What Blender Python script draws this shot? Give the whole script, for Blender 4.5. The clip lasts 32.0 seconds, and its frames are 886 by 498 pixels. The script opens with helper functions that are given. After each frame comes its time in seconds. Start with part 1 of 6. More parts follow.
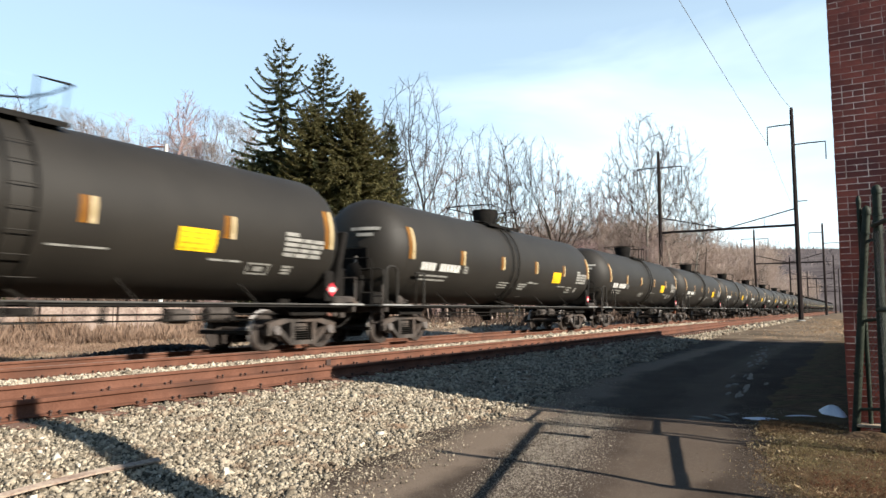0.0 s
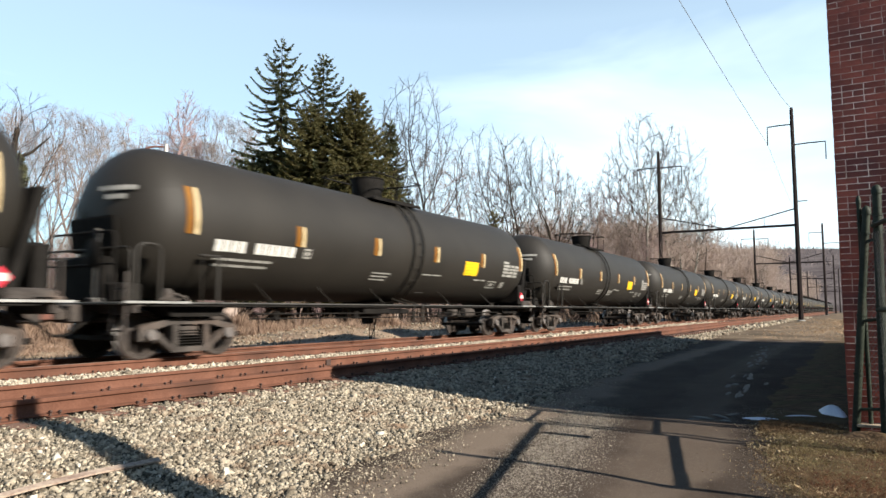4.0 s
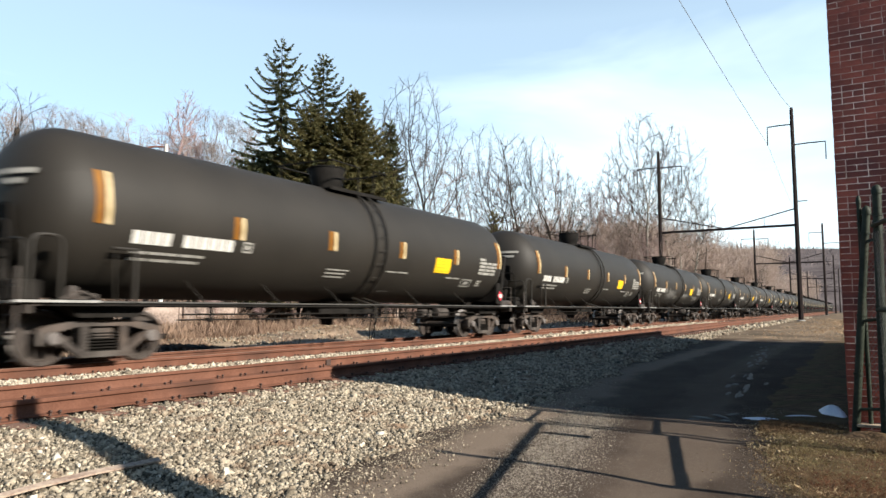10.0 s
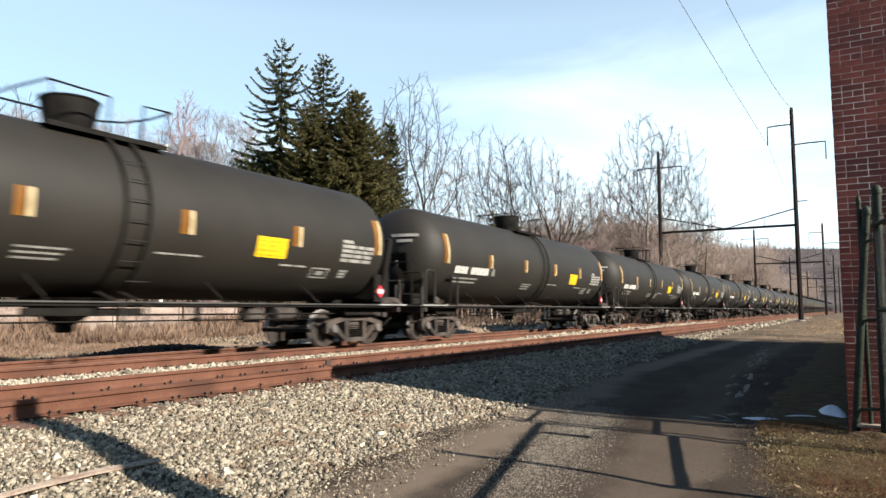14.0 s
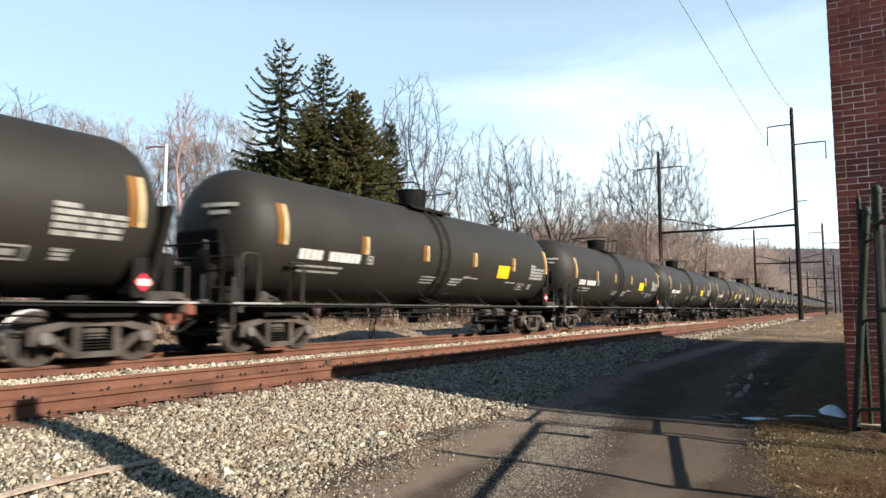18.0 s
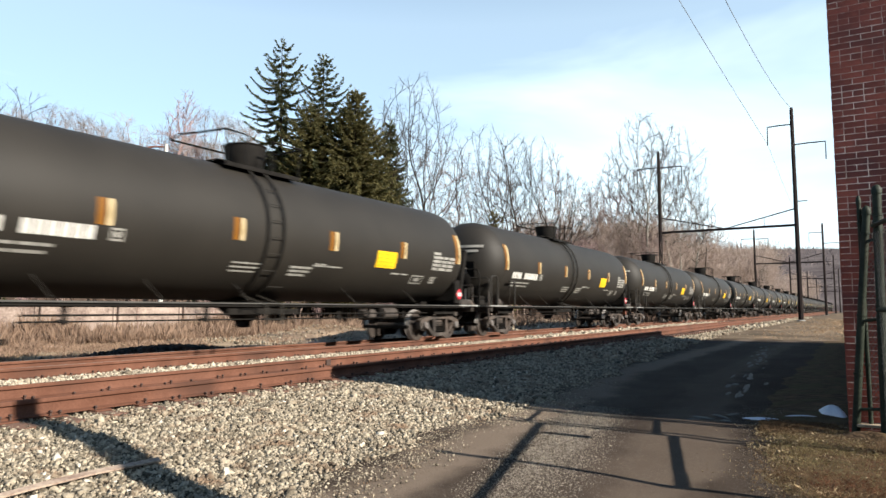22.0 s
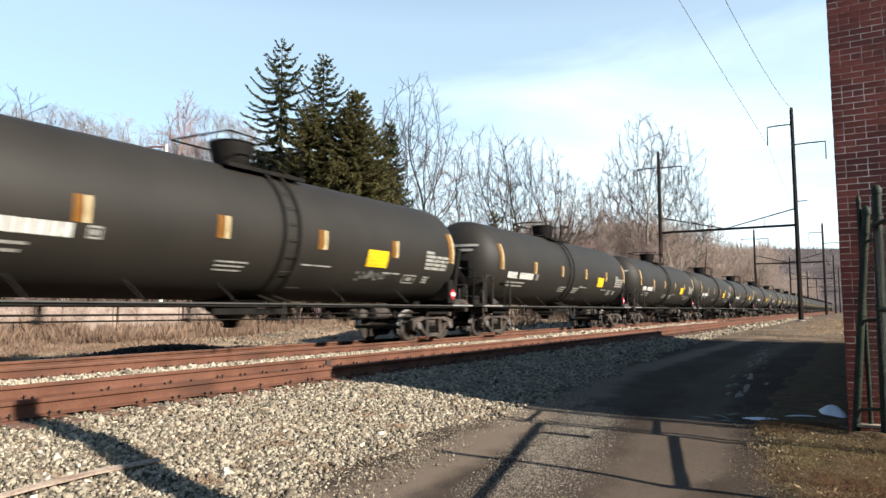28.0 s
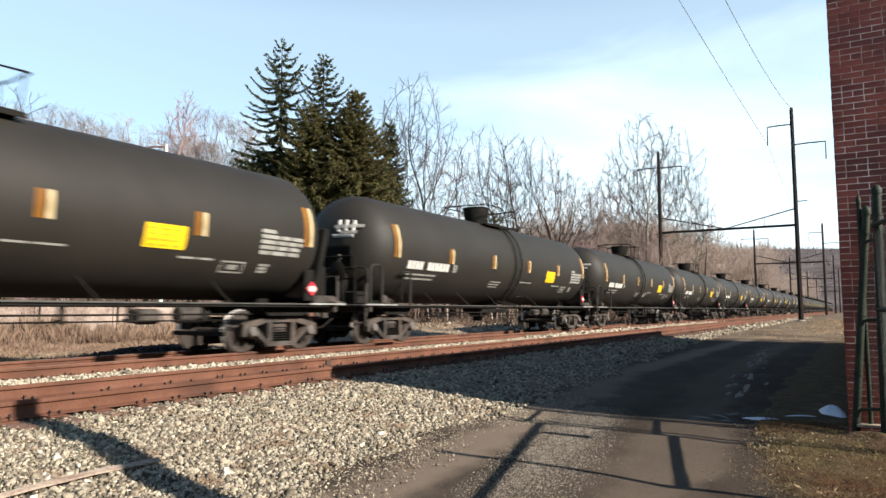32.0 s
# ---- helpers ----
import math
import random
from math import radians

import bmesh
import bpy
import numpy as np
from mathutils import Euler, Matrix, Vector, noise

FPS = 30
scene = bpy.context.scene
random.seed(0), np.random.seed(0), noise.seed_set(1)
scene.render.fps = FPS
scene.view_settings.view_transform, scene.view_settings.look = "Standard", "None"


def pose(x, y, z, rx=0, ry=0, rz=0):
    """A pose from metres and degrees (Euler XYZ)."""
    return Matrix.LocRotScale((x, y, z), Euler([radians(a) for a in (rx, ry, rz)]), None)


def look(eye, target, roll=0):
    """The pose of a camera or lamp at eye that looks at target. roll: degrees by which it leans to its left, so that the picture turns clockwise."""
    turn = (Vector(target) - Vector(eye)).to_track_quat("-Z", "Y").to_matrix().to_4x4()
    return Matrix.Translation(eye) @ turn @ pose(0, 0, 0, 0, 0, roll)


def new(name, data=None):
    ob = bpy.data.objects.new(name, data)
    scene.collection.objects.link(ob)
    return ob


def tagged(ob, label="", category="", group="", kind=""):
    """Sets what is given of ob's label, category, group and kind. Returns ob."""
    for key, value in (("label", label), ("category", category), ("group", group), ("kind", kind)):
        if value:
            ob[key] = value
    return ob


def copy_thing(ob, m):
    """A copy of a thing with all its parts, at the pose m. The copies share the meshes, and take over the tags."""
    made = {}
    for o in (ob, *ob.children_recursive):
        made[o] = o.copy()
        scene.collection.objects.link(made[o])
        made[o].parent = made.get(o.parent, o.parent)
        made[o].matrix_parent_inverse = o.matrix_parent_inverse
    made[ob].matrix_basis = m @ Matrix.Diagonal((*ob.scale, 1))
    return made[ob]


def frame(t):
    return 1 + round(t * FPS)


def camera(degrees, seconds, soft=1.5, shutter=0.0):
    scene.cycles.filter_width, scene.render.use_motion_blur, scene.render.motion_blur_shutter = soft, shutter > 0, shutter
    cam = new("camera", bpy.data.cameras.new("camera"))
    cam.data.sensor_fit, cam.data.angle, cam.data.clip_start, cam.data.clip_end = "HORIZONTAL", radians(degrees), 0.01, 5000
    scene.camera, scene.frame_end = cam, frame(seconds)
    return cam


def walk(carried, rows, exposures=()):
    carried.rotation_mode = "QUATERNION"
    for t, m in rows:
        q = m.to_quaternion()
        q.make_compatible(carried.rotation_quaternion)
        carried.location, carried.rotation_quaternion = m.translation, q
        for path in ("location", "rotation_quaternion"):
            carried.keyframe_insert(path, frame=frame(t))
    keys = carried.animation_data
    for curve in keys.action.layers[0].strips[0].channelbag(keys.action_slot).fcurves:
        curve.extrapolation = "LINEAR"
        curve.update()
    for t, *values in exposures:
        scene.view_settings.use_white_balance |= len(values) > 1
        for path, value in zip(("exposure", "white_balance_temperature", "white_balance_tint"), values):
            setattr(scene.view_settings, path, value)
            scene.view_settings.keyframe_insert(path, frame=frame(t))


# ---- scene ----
# ---------------------------------------------------------------- camera
EYE = (0.0, 0.0, 1.30)
YAW, TILT = 31.57, 5.19          # degrees: from the track's line, and upwards
cam = camera(67.0, 32.0, soft=1.5, shutter=0.3)
_dir = (math.cos(radians(YAW)) * math.cos(radians(TILT)), math.sin(radians(YAW)) * math.cos(radians(TILT)), math.sin(radians(TILT)))
VIEW = look(EYE, (EYE[0] + _dir[0], EYE[1] + _dir[1], EYE[2] + _dir[2]))
walk(cam, [(0.0, VIEW), (32.0, VIEW)], exposures=[(0.0, 1.4, 6500, 10), (32.0, 1.4, 6500, 10)])

# ---------------------------------------------------------------- light
SUN_EL = radians(30.0)
world = bpy.data.worlds.new("sky")
scene.world = world
world.use_nodes = True
wn, wl = world.node_tree.nodes, world.node_tree.links
wn.clear()
w_out = wn.new("ShaderNodeOutputWorld")
w_bg = wn.new("ShaderNodeBackground")
w_sky = wn.new("ShaderNodeTexSky")
w_sky.sky_type = "NISHITA"
w_sky.sun_disc = False
w_sky.sun_elevation = SUN_EL
w_sky.sun_rotation = radians(180.0)
w_sky.altitude = 60.0
w_sky.air_density, w_sky.dust_density, w_sky.ozone_density = 1.0, 0.6, 1.0
# thin cirrus: soft streaks, and a veil that thickens towards the horizon and down the line
w_tc = wn.new("ShaderNodeTexCoord")
w_map = wn.new("ShaderNodeMapping")
w_map.inputs["Scale"].default_value = (0.9, 1.5, 4.2)
w_map.inputs["Rotation"].default_value = (0.25, 0.12, 0.9)
w_noise = wn.new("ShaderNodeTexNoise")
w_noise.inputs["Scale"].default_value = 1.3
w_noise.inputs["Detail"].default_value = 5.0
w_noise.inputs["Roughness"].default_value = 0.5
w_noise.inputs["Distortion"].default_value = 0.5
w_dot = wn.new("ShaderNodeVectorMath")
w_dot.operation = "DOT_PRODUCT"
w_dot.inputs[1].default_value = (0.80, -0.10, -1.30)
w_veil = wn.new("ShaderNodeMapRange")
w_veil.inputs["From Min"].default_value, w_veil.inputs["From Max"].default_value = 0.0, 0.56
w_veil.inputs["To Min"].default_value, w_veil.inputs["To Max"].default_value = -0.24, 0.16
w_sum = wn.new("ShaderNodeMath")
w_sum.operation = "ADD"
w_ramp = wn.new("ShaderNodeValToRGB")
w_ramp.color_ramp.elements[0].position, w_ramp.color_ramp.elements[1].position = 0.40, 0.82
w_ramp.color_ramp.elements[0].color = (0.305, 0.305, 0.305, 1)
w_ramp.color_ramp.elements[1].color = (0.85, 0.85, 0.85, 1)
w_mix = wn.new("ShaderNodeMix")
w_mix.data_type = "RGBA"
w_mix.inputs[7].default_value = (8.8, 10.4, 10.95, 1)
wl.new(w_tc.outputs["Generated"], w_map.inputs["Vector"])
wl.new(w_tc.outputs["Generated"], w_dot.inputs[0])
wl.new(w_dot.outputs["Value"], w_veil.inputs["Value"])
wl.new(w_map.outputs["Vector"], w_noise.inputs["Vector"])
wl.new(w_noise.outputs["Fac"], w_sum.inputs[0])
wl.new(w_veil.outputs["Result"], w_sum.inputs[1])
wl.new(w_sum.outputs[0], w_ramp.inputs["Fac"])
# the veil thins out high overhead
w_sep = wn.new("ShaderNodeSeparateXYZ")
w_high = wn.new("ShaderNodeMapRange")
w_high.inputs["From Min"].default_value, w_high.inputs["From Max"].default_value = 0.40, 0.62
w_high.inputs["To Min"].default_value, w_high.inputs["To Max"].default_value = 1.0, 0.0
w_thin = wn.new("ShaderNodeMath")
w_thin.operation = "MULTIPLY"
wl.new(w_tc.outputs["Generated"], w_sep.inputs[0])
wl.new(w_sep.outputs["Z"], w_high.inputs["Value"])
wl.new(w_ramp.outputs["Color"], w_thin.inputs[0])
wl.new(w_high.outputs["Result"], w_thin.inputs[1])
wl.new(w_thin.outputs[0], w_mix.inputs[0])
w_air = wn.new("ShaderNodeMix")
w_air.data_type, w_air.blend_type = "RGBA", "MULTIPLY"
w_air.inputs[0].default_value = 1.0
w_air.inputs[7].default_value = (0.79, 1.055, 1.15, 1)
wl.new(w_sky.outputs["Color"], w_air.inputs[6])
wl.new(w_air.outputs[2], w_mix.inputs[6])
wl.new(w_mix.outputs[2], w_bg.inputs["Color"])
w_bg.inputs["Strength"].default_value = 0.062
wl.new(w_bg.outputs["Background"], w_out.inputs["Surface"])

sun_data = bpy.data.lights.new("sun", "SUN")
sun_data.energy = 5.0
sun_data.angle = radians(0.53)
sun_data.color = (1.0, 0.93, 0.82)
sun = new("sun", sun_data)
sun.matrix_world = look((-1.1, -40.0, 40.0 * math.tan(SUN_EL)), (0.0, 0.0, 0.0))


# ---------------------------------------------------------------- materials
def material(name, c1, c2, scale=4.0, rough=0.8, metal=0.0, bump=0.2, fine=40.0, spread=0.12, island=0.0, obj_random=0.0, c3=None, stain=0.6, spec=0.35):
    """Two colours mixed by a coarse and a fine noise, with stains of a third and fine relief."""
    m = bpy.data.materials.new(name)
    m.use_nodes = True
    n, l = m.node_tree.nodes, m.node_tree.links
    b = n["Principled BSDF"]
    b.inputs["Roughness"].default_value, b.inputs["Metallic"].default_value = rough, metal
    b.inputs["Specular IOR Level"].default_value = spec
    tc = n.new("ShaderNodeTexCoord")
    coarse, grain = n.new("ShaderNodeTexNoise"), n.new("ShaderNodeTexNoise")
    coarse.inputs["Scale"].default_value, coarse.inputs["Detail"].default_value = scale, 5.0
    grain.inputs["Scale"].default_value, grain.inputs["Detail"].default_value = fine, 3.0
    for t in (coarse, grain):
        l.new(tc.outputs["Object"], t.inputs["Vector"])
    add = n.new("ShaderNodeMath")
    add.operation = "MULTIPLY_ADD"
    l.new(grain.outputs["Fac"], add.inputs[0])
    add.inputs[1].default_value = 0.6
    l.new(coarse.outputs["Fac"], add.inputs[2])
    last = add.outputs[0]
    if island or obj_random:
        src = n.new("ShaderNodeNewGeometry") if island else n.new("ShaderNodeObjectInfo")
        extra = n.new("ShaderNodeMath")
        extra.operation = "MULTIPLY_ADD"
        l.new(src.outputs["Random Per Island" if island else "Random"], extra.inputs[0])
        extra.inputs[1].default_value = island or obj_random
        l.new(last, extra.inputs[2])
        last = extra.outputs[0]
    top = 0.8 + (island or obj_random) * 0.5
    rng = n.new("ShaderNodeMapRange")
    rng.inputs["From Min"].default_value, rng.inputs["From Max"].default_value = top - spread - (island or obj_random) * 0.5, top + spread + (island or obj_random) * 0.5
    l.new(last, rng.inputs["Value"])
    mix = n.new("ShaderNodeMix")
    mix.data_type = "RGBA"
    l.new(rng.outputs["Result"], mix.inputs[0])
    mix.inputs[6].default_value, mix.inputs[7].default_value = (*c1, 1), (*c2, 1)
    colour = mix.outputs[2]
    if c3:
        blot = n.new("ShaderNodeTexNoise")
        blot.inputs["Scale"].default_value, blot.inputs["Detail"].default_value = scale * 0.37, 6.0
        l.new(tc.outputs["Object"], blot.inputs["Vector"])
        r2 = n.new("ShaderNodeMapRange")
        r2.inputs["From Min"].default_value, r2.inputs["From Max"].default_value = stain - 0.1, stain + 0.1
        l.new(blot.outputs["Fac"], r2.inputs["Value"])
        mix2 = n.new("ShaderNodeMix")
        mix2.data_type = "RGBA"
        l.new(r2.outputs["Result"], mix2.inputs[0])
        l.new(colour, mix2.inputs[6])
        mix2.inputs[7].default_value = (*c3, 1)
        colour = mix2.outputs[2]
    l.new(colour, b.inputs["Base Color"])
    if bump:
        bp = n.new("ShaderNodeBump")
        bp.inputs["Strength"].default_value, bp.inputs["Distance"].default_value = bump, 0.02
        l.new(grain.outputs["Fac"], bp.inputs["Height"])
        l.new(bp.outputs["Normal"], b.inputs["Normal"])
    return m


TANK = material("black_tank_paint", (0.0122, 0.0102, 0.0078), (0.0170, 0.0143, 0.0110), 0.8, 0.62, 0, 0.02, 60, 0.2, c3=(0.0190, 0.0161, 0.0126), stain=0.64, spec=0.24)
IRON = material("dusty_iron", (0.022, 0.0185, 0.0165), (0.062, 0.053, 0.047), 3.0, 0.75, 0, 0.3, 30, 0.22, c3=(0.080, 0.060, 0.049), stain=0.62, spec=0.12)
WHEEL = material("wheel_steel", (0.018, 0.014, 0.0125), (0.042, 0.034, 0.029), 3.0, 0.6, 0.0, 0.15, 30, 0.2, spec=0.2)
BLACKIRON = material("black_iron", (0.0062, 0.0056, 0.0050), (0.0140, 0.0125, 0.0112), 2.0, 0.7, 0, 0.15, 30, 0.2, spec=0.04)
SILL = material("worn_sill_edge", (0.044, 0.042, 0.040), (0.083, 0.080, 0.074), 2.0, 0.45, 0.2, 0.1, 30, 0.2, spec=0.12)
RUSTRED = material("rusty_red_iron", (0.096, 0.030, 0.021), (0.132, 0.060, 0.042), 3.0, 0.7, 0, 0.2, 30, 0.2)
RUST = material("rusted_rail", (0.077, 0.0330, 0.0205), (0.114, 0.052, 0.034), 2.5, 0.85, 0, 0.25, 45, 0.2, c3=(0.054, 0.026, 0.018), stain=0.60, spec=0.12)
RAILTOP = material("rail_running_surface", (0.144, 0.084, 0.060), (0.216, 0.150, 0.114), 2.0, 0.45, 0.4, 0.08, 60, 0.2)
TIE = material("weathered_tie_wood", (0.065, 0.037, 0.026), (0.135, 0.072, 0.048), 3.0, 0.95, 0, 0.5, 25, 0.2, obj_random=0.3)
SPIKE = material("dark_spike", (0.030, 0.018, 0.015), (0.055, 0.030, 0.022), 5.0, 0.8, 0, 0.2, 40)
STONE = material("ballast_stone", (0.014, 0.011, 0.008), (0.405, 0.346, 0.260), 9.0, 0.9, 0, 0.4, 60, 0.16, island=1.0, c3=(0.14, 0.094, 0.064), stain=0.62, spec=0.04)
PALESTONE = material("pale_ballast_stone", (0.035, 0.026, 0.018), (0.52, 0.445, 0.340), 9.0, 0.9, 0, 0.4, 60, 0.16, island=1.0, spec=0.1)
WHITESTONE = material("whitish_quartz_stone", (0.34, 0.30, 0.24), (0.52, 0.48, 0.40), 9.0, 0.8, 0, 0.3, 60, 0.2, island=0.6, spec=0.15)
BED = material("ballast_fines", (0.025, 0.021, 0.016), (0.11, 0.095, 0.075), 14.0, 0.95, 0, 0.9, 22, 0.14, c3=(0.06, 0.048, 0.036), spec=0.04)
ROAD = material("packed_dirt_road", (0.0225, 0.0162, 0.0122), (0.056, 0.0425, 0.0330), 1.1, 0.9, 0, 0.35, 150, 0.22, c3=(0.027, 0.0195, 0.0148), stain=0.52, spec=0.04)
GROUND = material("winter_soil", (0.145, 0.098, 0.060), (0.310, 0.226, 0.145), 0.9, 0.95, 0, 0.6, 18, 0.2, c3=(0.25, 0.195, 0.115))
GRASS = material("dry_grass", (0.15, 0.098, 0.062), (0.44, 0.320, 0.208), 0.7, 0.9, 0, 0, 10, 0.15, island=0.7, spec=0.1)
BRUSH = material("brown_brush", (0.062, 0.043, 0.033), (0.145, 0.104, 0.082), 1.0, 0.9, 0, 0, 10, 0.25, island=0.7, spec=0.1)
BRICK = material("red_brick", (0.125, 0.029, 0.022), (0.325, 0.086, 0.060), 6.0, 0.85, 0, 0.10, 50, 0.2, obj_random=0.7)
BRICKWALL = material("red_brick_joined", (0.125, 0.029, 0.022), (0.325, 0.086, 0.060), 6.0, 0.85, 0, 0.10, 50, 0.2, island=0.7)
MORTAR = material("sooty_lime_mortar", (0.26, 0.120, 0.096), (0.90, 0.77, 0.64), 2.6, 0.95, 0, 0.4, 11, 0.14, c3=(0.140, 0.056, 0.046), stain=0.64)


def weathered(m, dark, scale, lo, hi):
    """Broad sooty stains across a wall, laid out in the place itself, so that they run over many pieces."""
    n, l = m.node_tree.nodes, m.node_tree.links
    b = n["Principled BSDF"]
    src = b.inputs["Base Color"].links[0].from_socket
    geo, blot, rng, mix = n.new("ShaderNodeNewGeometry"), n.new("ShaderNodeTexNoise"), n.new("ShaderNodeMapRange"), n.new("ShaderNodeMix")
    blot.inputs["Scale"].default_value, blot.inputs["Detail"].default_value = scale, 6.0
    l.new(geo.outputs["Position"], blot.inputs["Vector"])
    rng.inputs["From Min"].default_value, rng.inputs["From Max"].default_value = lo, hi
    l.new(blot.outputs["Fac"], rng.inputs["Value"])
    mix.data_type = "RGBA"
    mix.inputs[7].default_value = (*dark, 1)
    l.new(rng.outputs["Result"], mix.inputs[0])
    l.new(src, mix.inputs[6])
    l.new(mix.outputs[2], b.inputs["Base Color"])


for _m in (BRICK, BRICKWALL):
    weathered(_m, (0.075, 0.026, 0.027), 1.7, 0.44, 0.72)
ROOF = material("tar_roof", (0.05, 0.05, 0.05), (0.09, 0.085, 0.08), 2.0, 0.9, 0, 0.3, 30)
GREENPIPE = material("dark_green_fence_paint", (0.011, 0.016, 0.011), (0.028, 0.036, 0.025), 5.0, 0.6, 0, 0.12, 40, 0.2, c3=(0.040, 0.031, 0.021), stain=0.66, spec=0.18)
BARK = material("grey_brown_bark", (0.020, 0.016, 0.013), (0.044, 0.035, 0.028), 3.0, 0.95, 0, 0.6, 20, 0.2, spec=0.1)
TWIG = material("bare_twig_bark", (0.026, 0.019, 0.015), (0.054, 0.039, 0.031), 0.5, 0.95, 0, 0, 4, 0.2, spec=0.08)
PALEBARK = material("pale_bark", (0.151, 0.134, 0.113), (0.231, 0.210, 0.181), 2.0, 0.95, 0, 0.4, 12, 0.2)
REDTWIG = material("reddish_bud_twigs", (0.165, 0.105, 0.100), (0.295, 0.205, 0.196), 0.5, 0.95, 0, 0, 4, 0.2, spec=0.1)
NEEDLE = material("spruce_needles", (0.056, 0.063, 0.032), (0.120, 0.122, 0.058), 0.5, 0.75, 0, 0, 4, 0.2, island=0.3, spec=0.12)
OLIVE = material("brownish_spruce_needles", (0.080, 0.074, 0.030), (0.165, 0.143, 0.062), 0.5, 0.8, 0, 0, 4, 0.2, island=0.3, spec=0.12)


def leafy(m, share=0.4):
    """Lets a share of the light through thin needles and blades."""
    n, l = m.node_tree.nodes, m.node_tree.links
    b, out = n["Principled BSDF"], n["Material Output"]
    tr, mix = n.new("ShaderNodeBsdfTranslucent"), n.new("ShaderNodeMixShader")
    l.new(b.inputs["Base Color"].links[0].from_socket, tr.inputs["Color"])
    mix.inputs[0].default_value = share
    l.new(b.outputs[0], mix.inputs[1])
    l.new(tr.outputs[0], mix.inputs[2])
    l.new(mix.outputs[0], out.inputs["Surface"])


for _m in (NEEDLE, OLIVE, GRASS, BRUSH):
    leafy(_m)
STEELPOLE = material("dark_rusty_pole_steel", (0.010, 0.0072, 0.0068), (0.021, 0.0140, 0.0130), 1.5, 0.75, 0, 0.2, 20, 0.2, spec=0.10)
CREAM = material("cream_reflective_sheet", (0.33, 0.25, 0.13), (0.42, 0.33, 0.19), 5.0, 0.5, 0, 0, 40, spec=0.2)
ORANGE = material("amber_fringe_tint", (0.13, 0.050, 0.004), (0.18, 0.075, 0.007), 5.0, 0.5, 0, 0, 40, spec=0.2)
YELLOW = material("yellow_panel_paint", (0.55, 0.33, 0.008), (0.62, 0.38, 0.011), 4.0, 0.5, 0, 0, 40, spec=0.2)
YELLOWINK = material("faded_panel_ink", (0.40, 0.25, 0.012), (0.46, 0.29, 0.015), 4.0, 0.5, 0, 0, 40, spec=0.2)
WHITE = material("white_stencil_paint", (0.36, 0.35, 0.32), (0.48, 0.465, 0.43), 6.0, 0.7, 0, 0, 40, 0.2, spec=0.2)
GREYINK = material("worn_white_stencil_paint", (0.15, 0.145, 0.13), (0.26, 0.25, 0.225), 6.0, 0.7, 0, 0, 40, 0.2, spec=0.2)
RED = material("red_placard", (0.440, 0.016, 0.032), (0.496, 0.032, 0.048), 4.0, 0.4, 0, 0, 40)
SNOW = material("old_snow", (0.528, 0.560, 0.624), (0.656, 0.680, 0.720), 6.0, 0.7, 0, 0.5, 30, 0.2)
CONCRETE = material("old_concrete", (0.165, 0.154, 0.138), (0.242, 0.231, 0.209), 3.0, 0.9, 0, 0.4, 30, 0.2)
# hill wood greyed: the haze of distance is put into its colour
HILLWOOD = material("haze_grey_winter_wood", (0.050, 0.042, 0.043), (0.115, 0.098, 0.096), 0.05, 1.0, 0, 0, 0.6, 0.25, spec=0.0)
WIRE = material("weathered_wire", (0.09, 0.095, 0.105), (0.14, 0.15, 0.165), 1.0, 0.7, 0.0, 0, 10, spec=0.1)
BEARING = material("pale_bearing_steel", (0.065, 0.056, 0.052), (0.125, 0.112, 0.104), 6.0, 0.5, 0, 0.1, 40, 0.2, spec=0.3)
RIM = material("polished_wheel_rim", (0.16, 0.145, 0.135), (0.27, 0.25, 0.235), 5.0, 0.42, 0.3, 0.05, 40, 0.2, spec=0.4)
CHALK = material("chalky_smear", (0.05, 0.048, 0.044), (0.13, 0.125, 0.115), 8.0, 0.8, 0, 0, 30, 0.3, island=0.6, spec=0.1)
# distant twigs paler than near ones, with haze put into the colour
PALETWIG = material("haze_pale_twigs", (0.13, 0.098, 0.085), (0.23, 0.185, 0.162), 0.5, 0.95, 0, 0, 4, 0.2, spec=0.1)
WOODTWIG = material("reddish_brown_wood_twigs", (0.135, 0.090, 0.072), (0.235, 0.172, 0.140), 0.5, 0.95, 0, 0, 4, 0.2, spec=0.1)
# wood twigs lightened in colour to offset the far woods' dense self-shading
FARTWIG = material("lightened_far_wood_twigs", (0.19, 0.142, 0.118), (0.35, 0.278, 0.238), 0.5, 0.95, 0, 0, 4, 0.2, spec=0.1)
# hill twigs greyed by colour, standing in for haze
HILLTWIG = material("haze_grey_hill_twigs", (0.115, 0.094, 0.092), (0.19, 0.160, 0.156), 0.5, 0.95, 0, 0, 4, 0.2, spec=0.1)
WET = material("wet_dirt", (0.035, 0.032, 0.028), (0.055, 0.05, 0.045), 3.0, 0.68, 0, 0.05, 20, 0.2, spec=0.25)


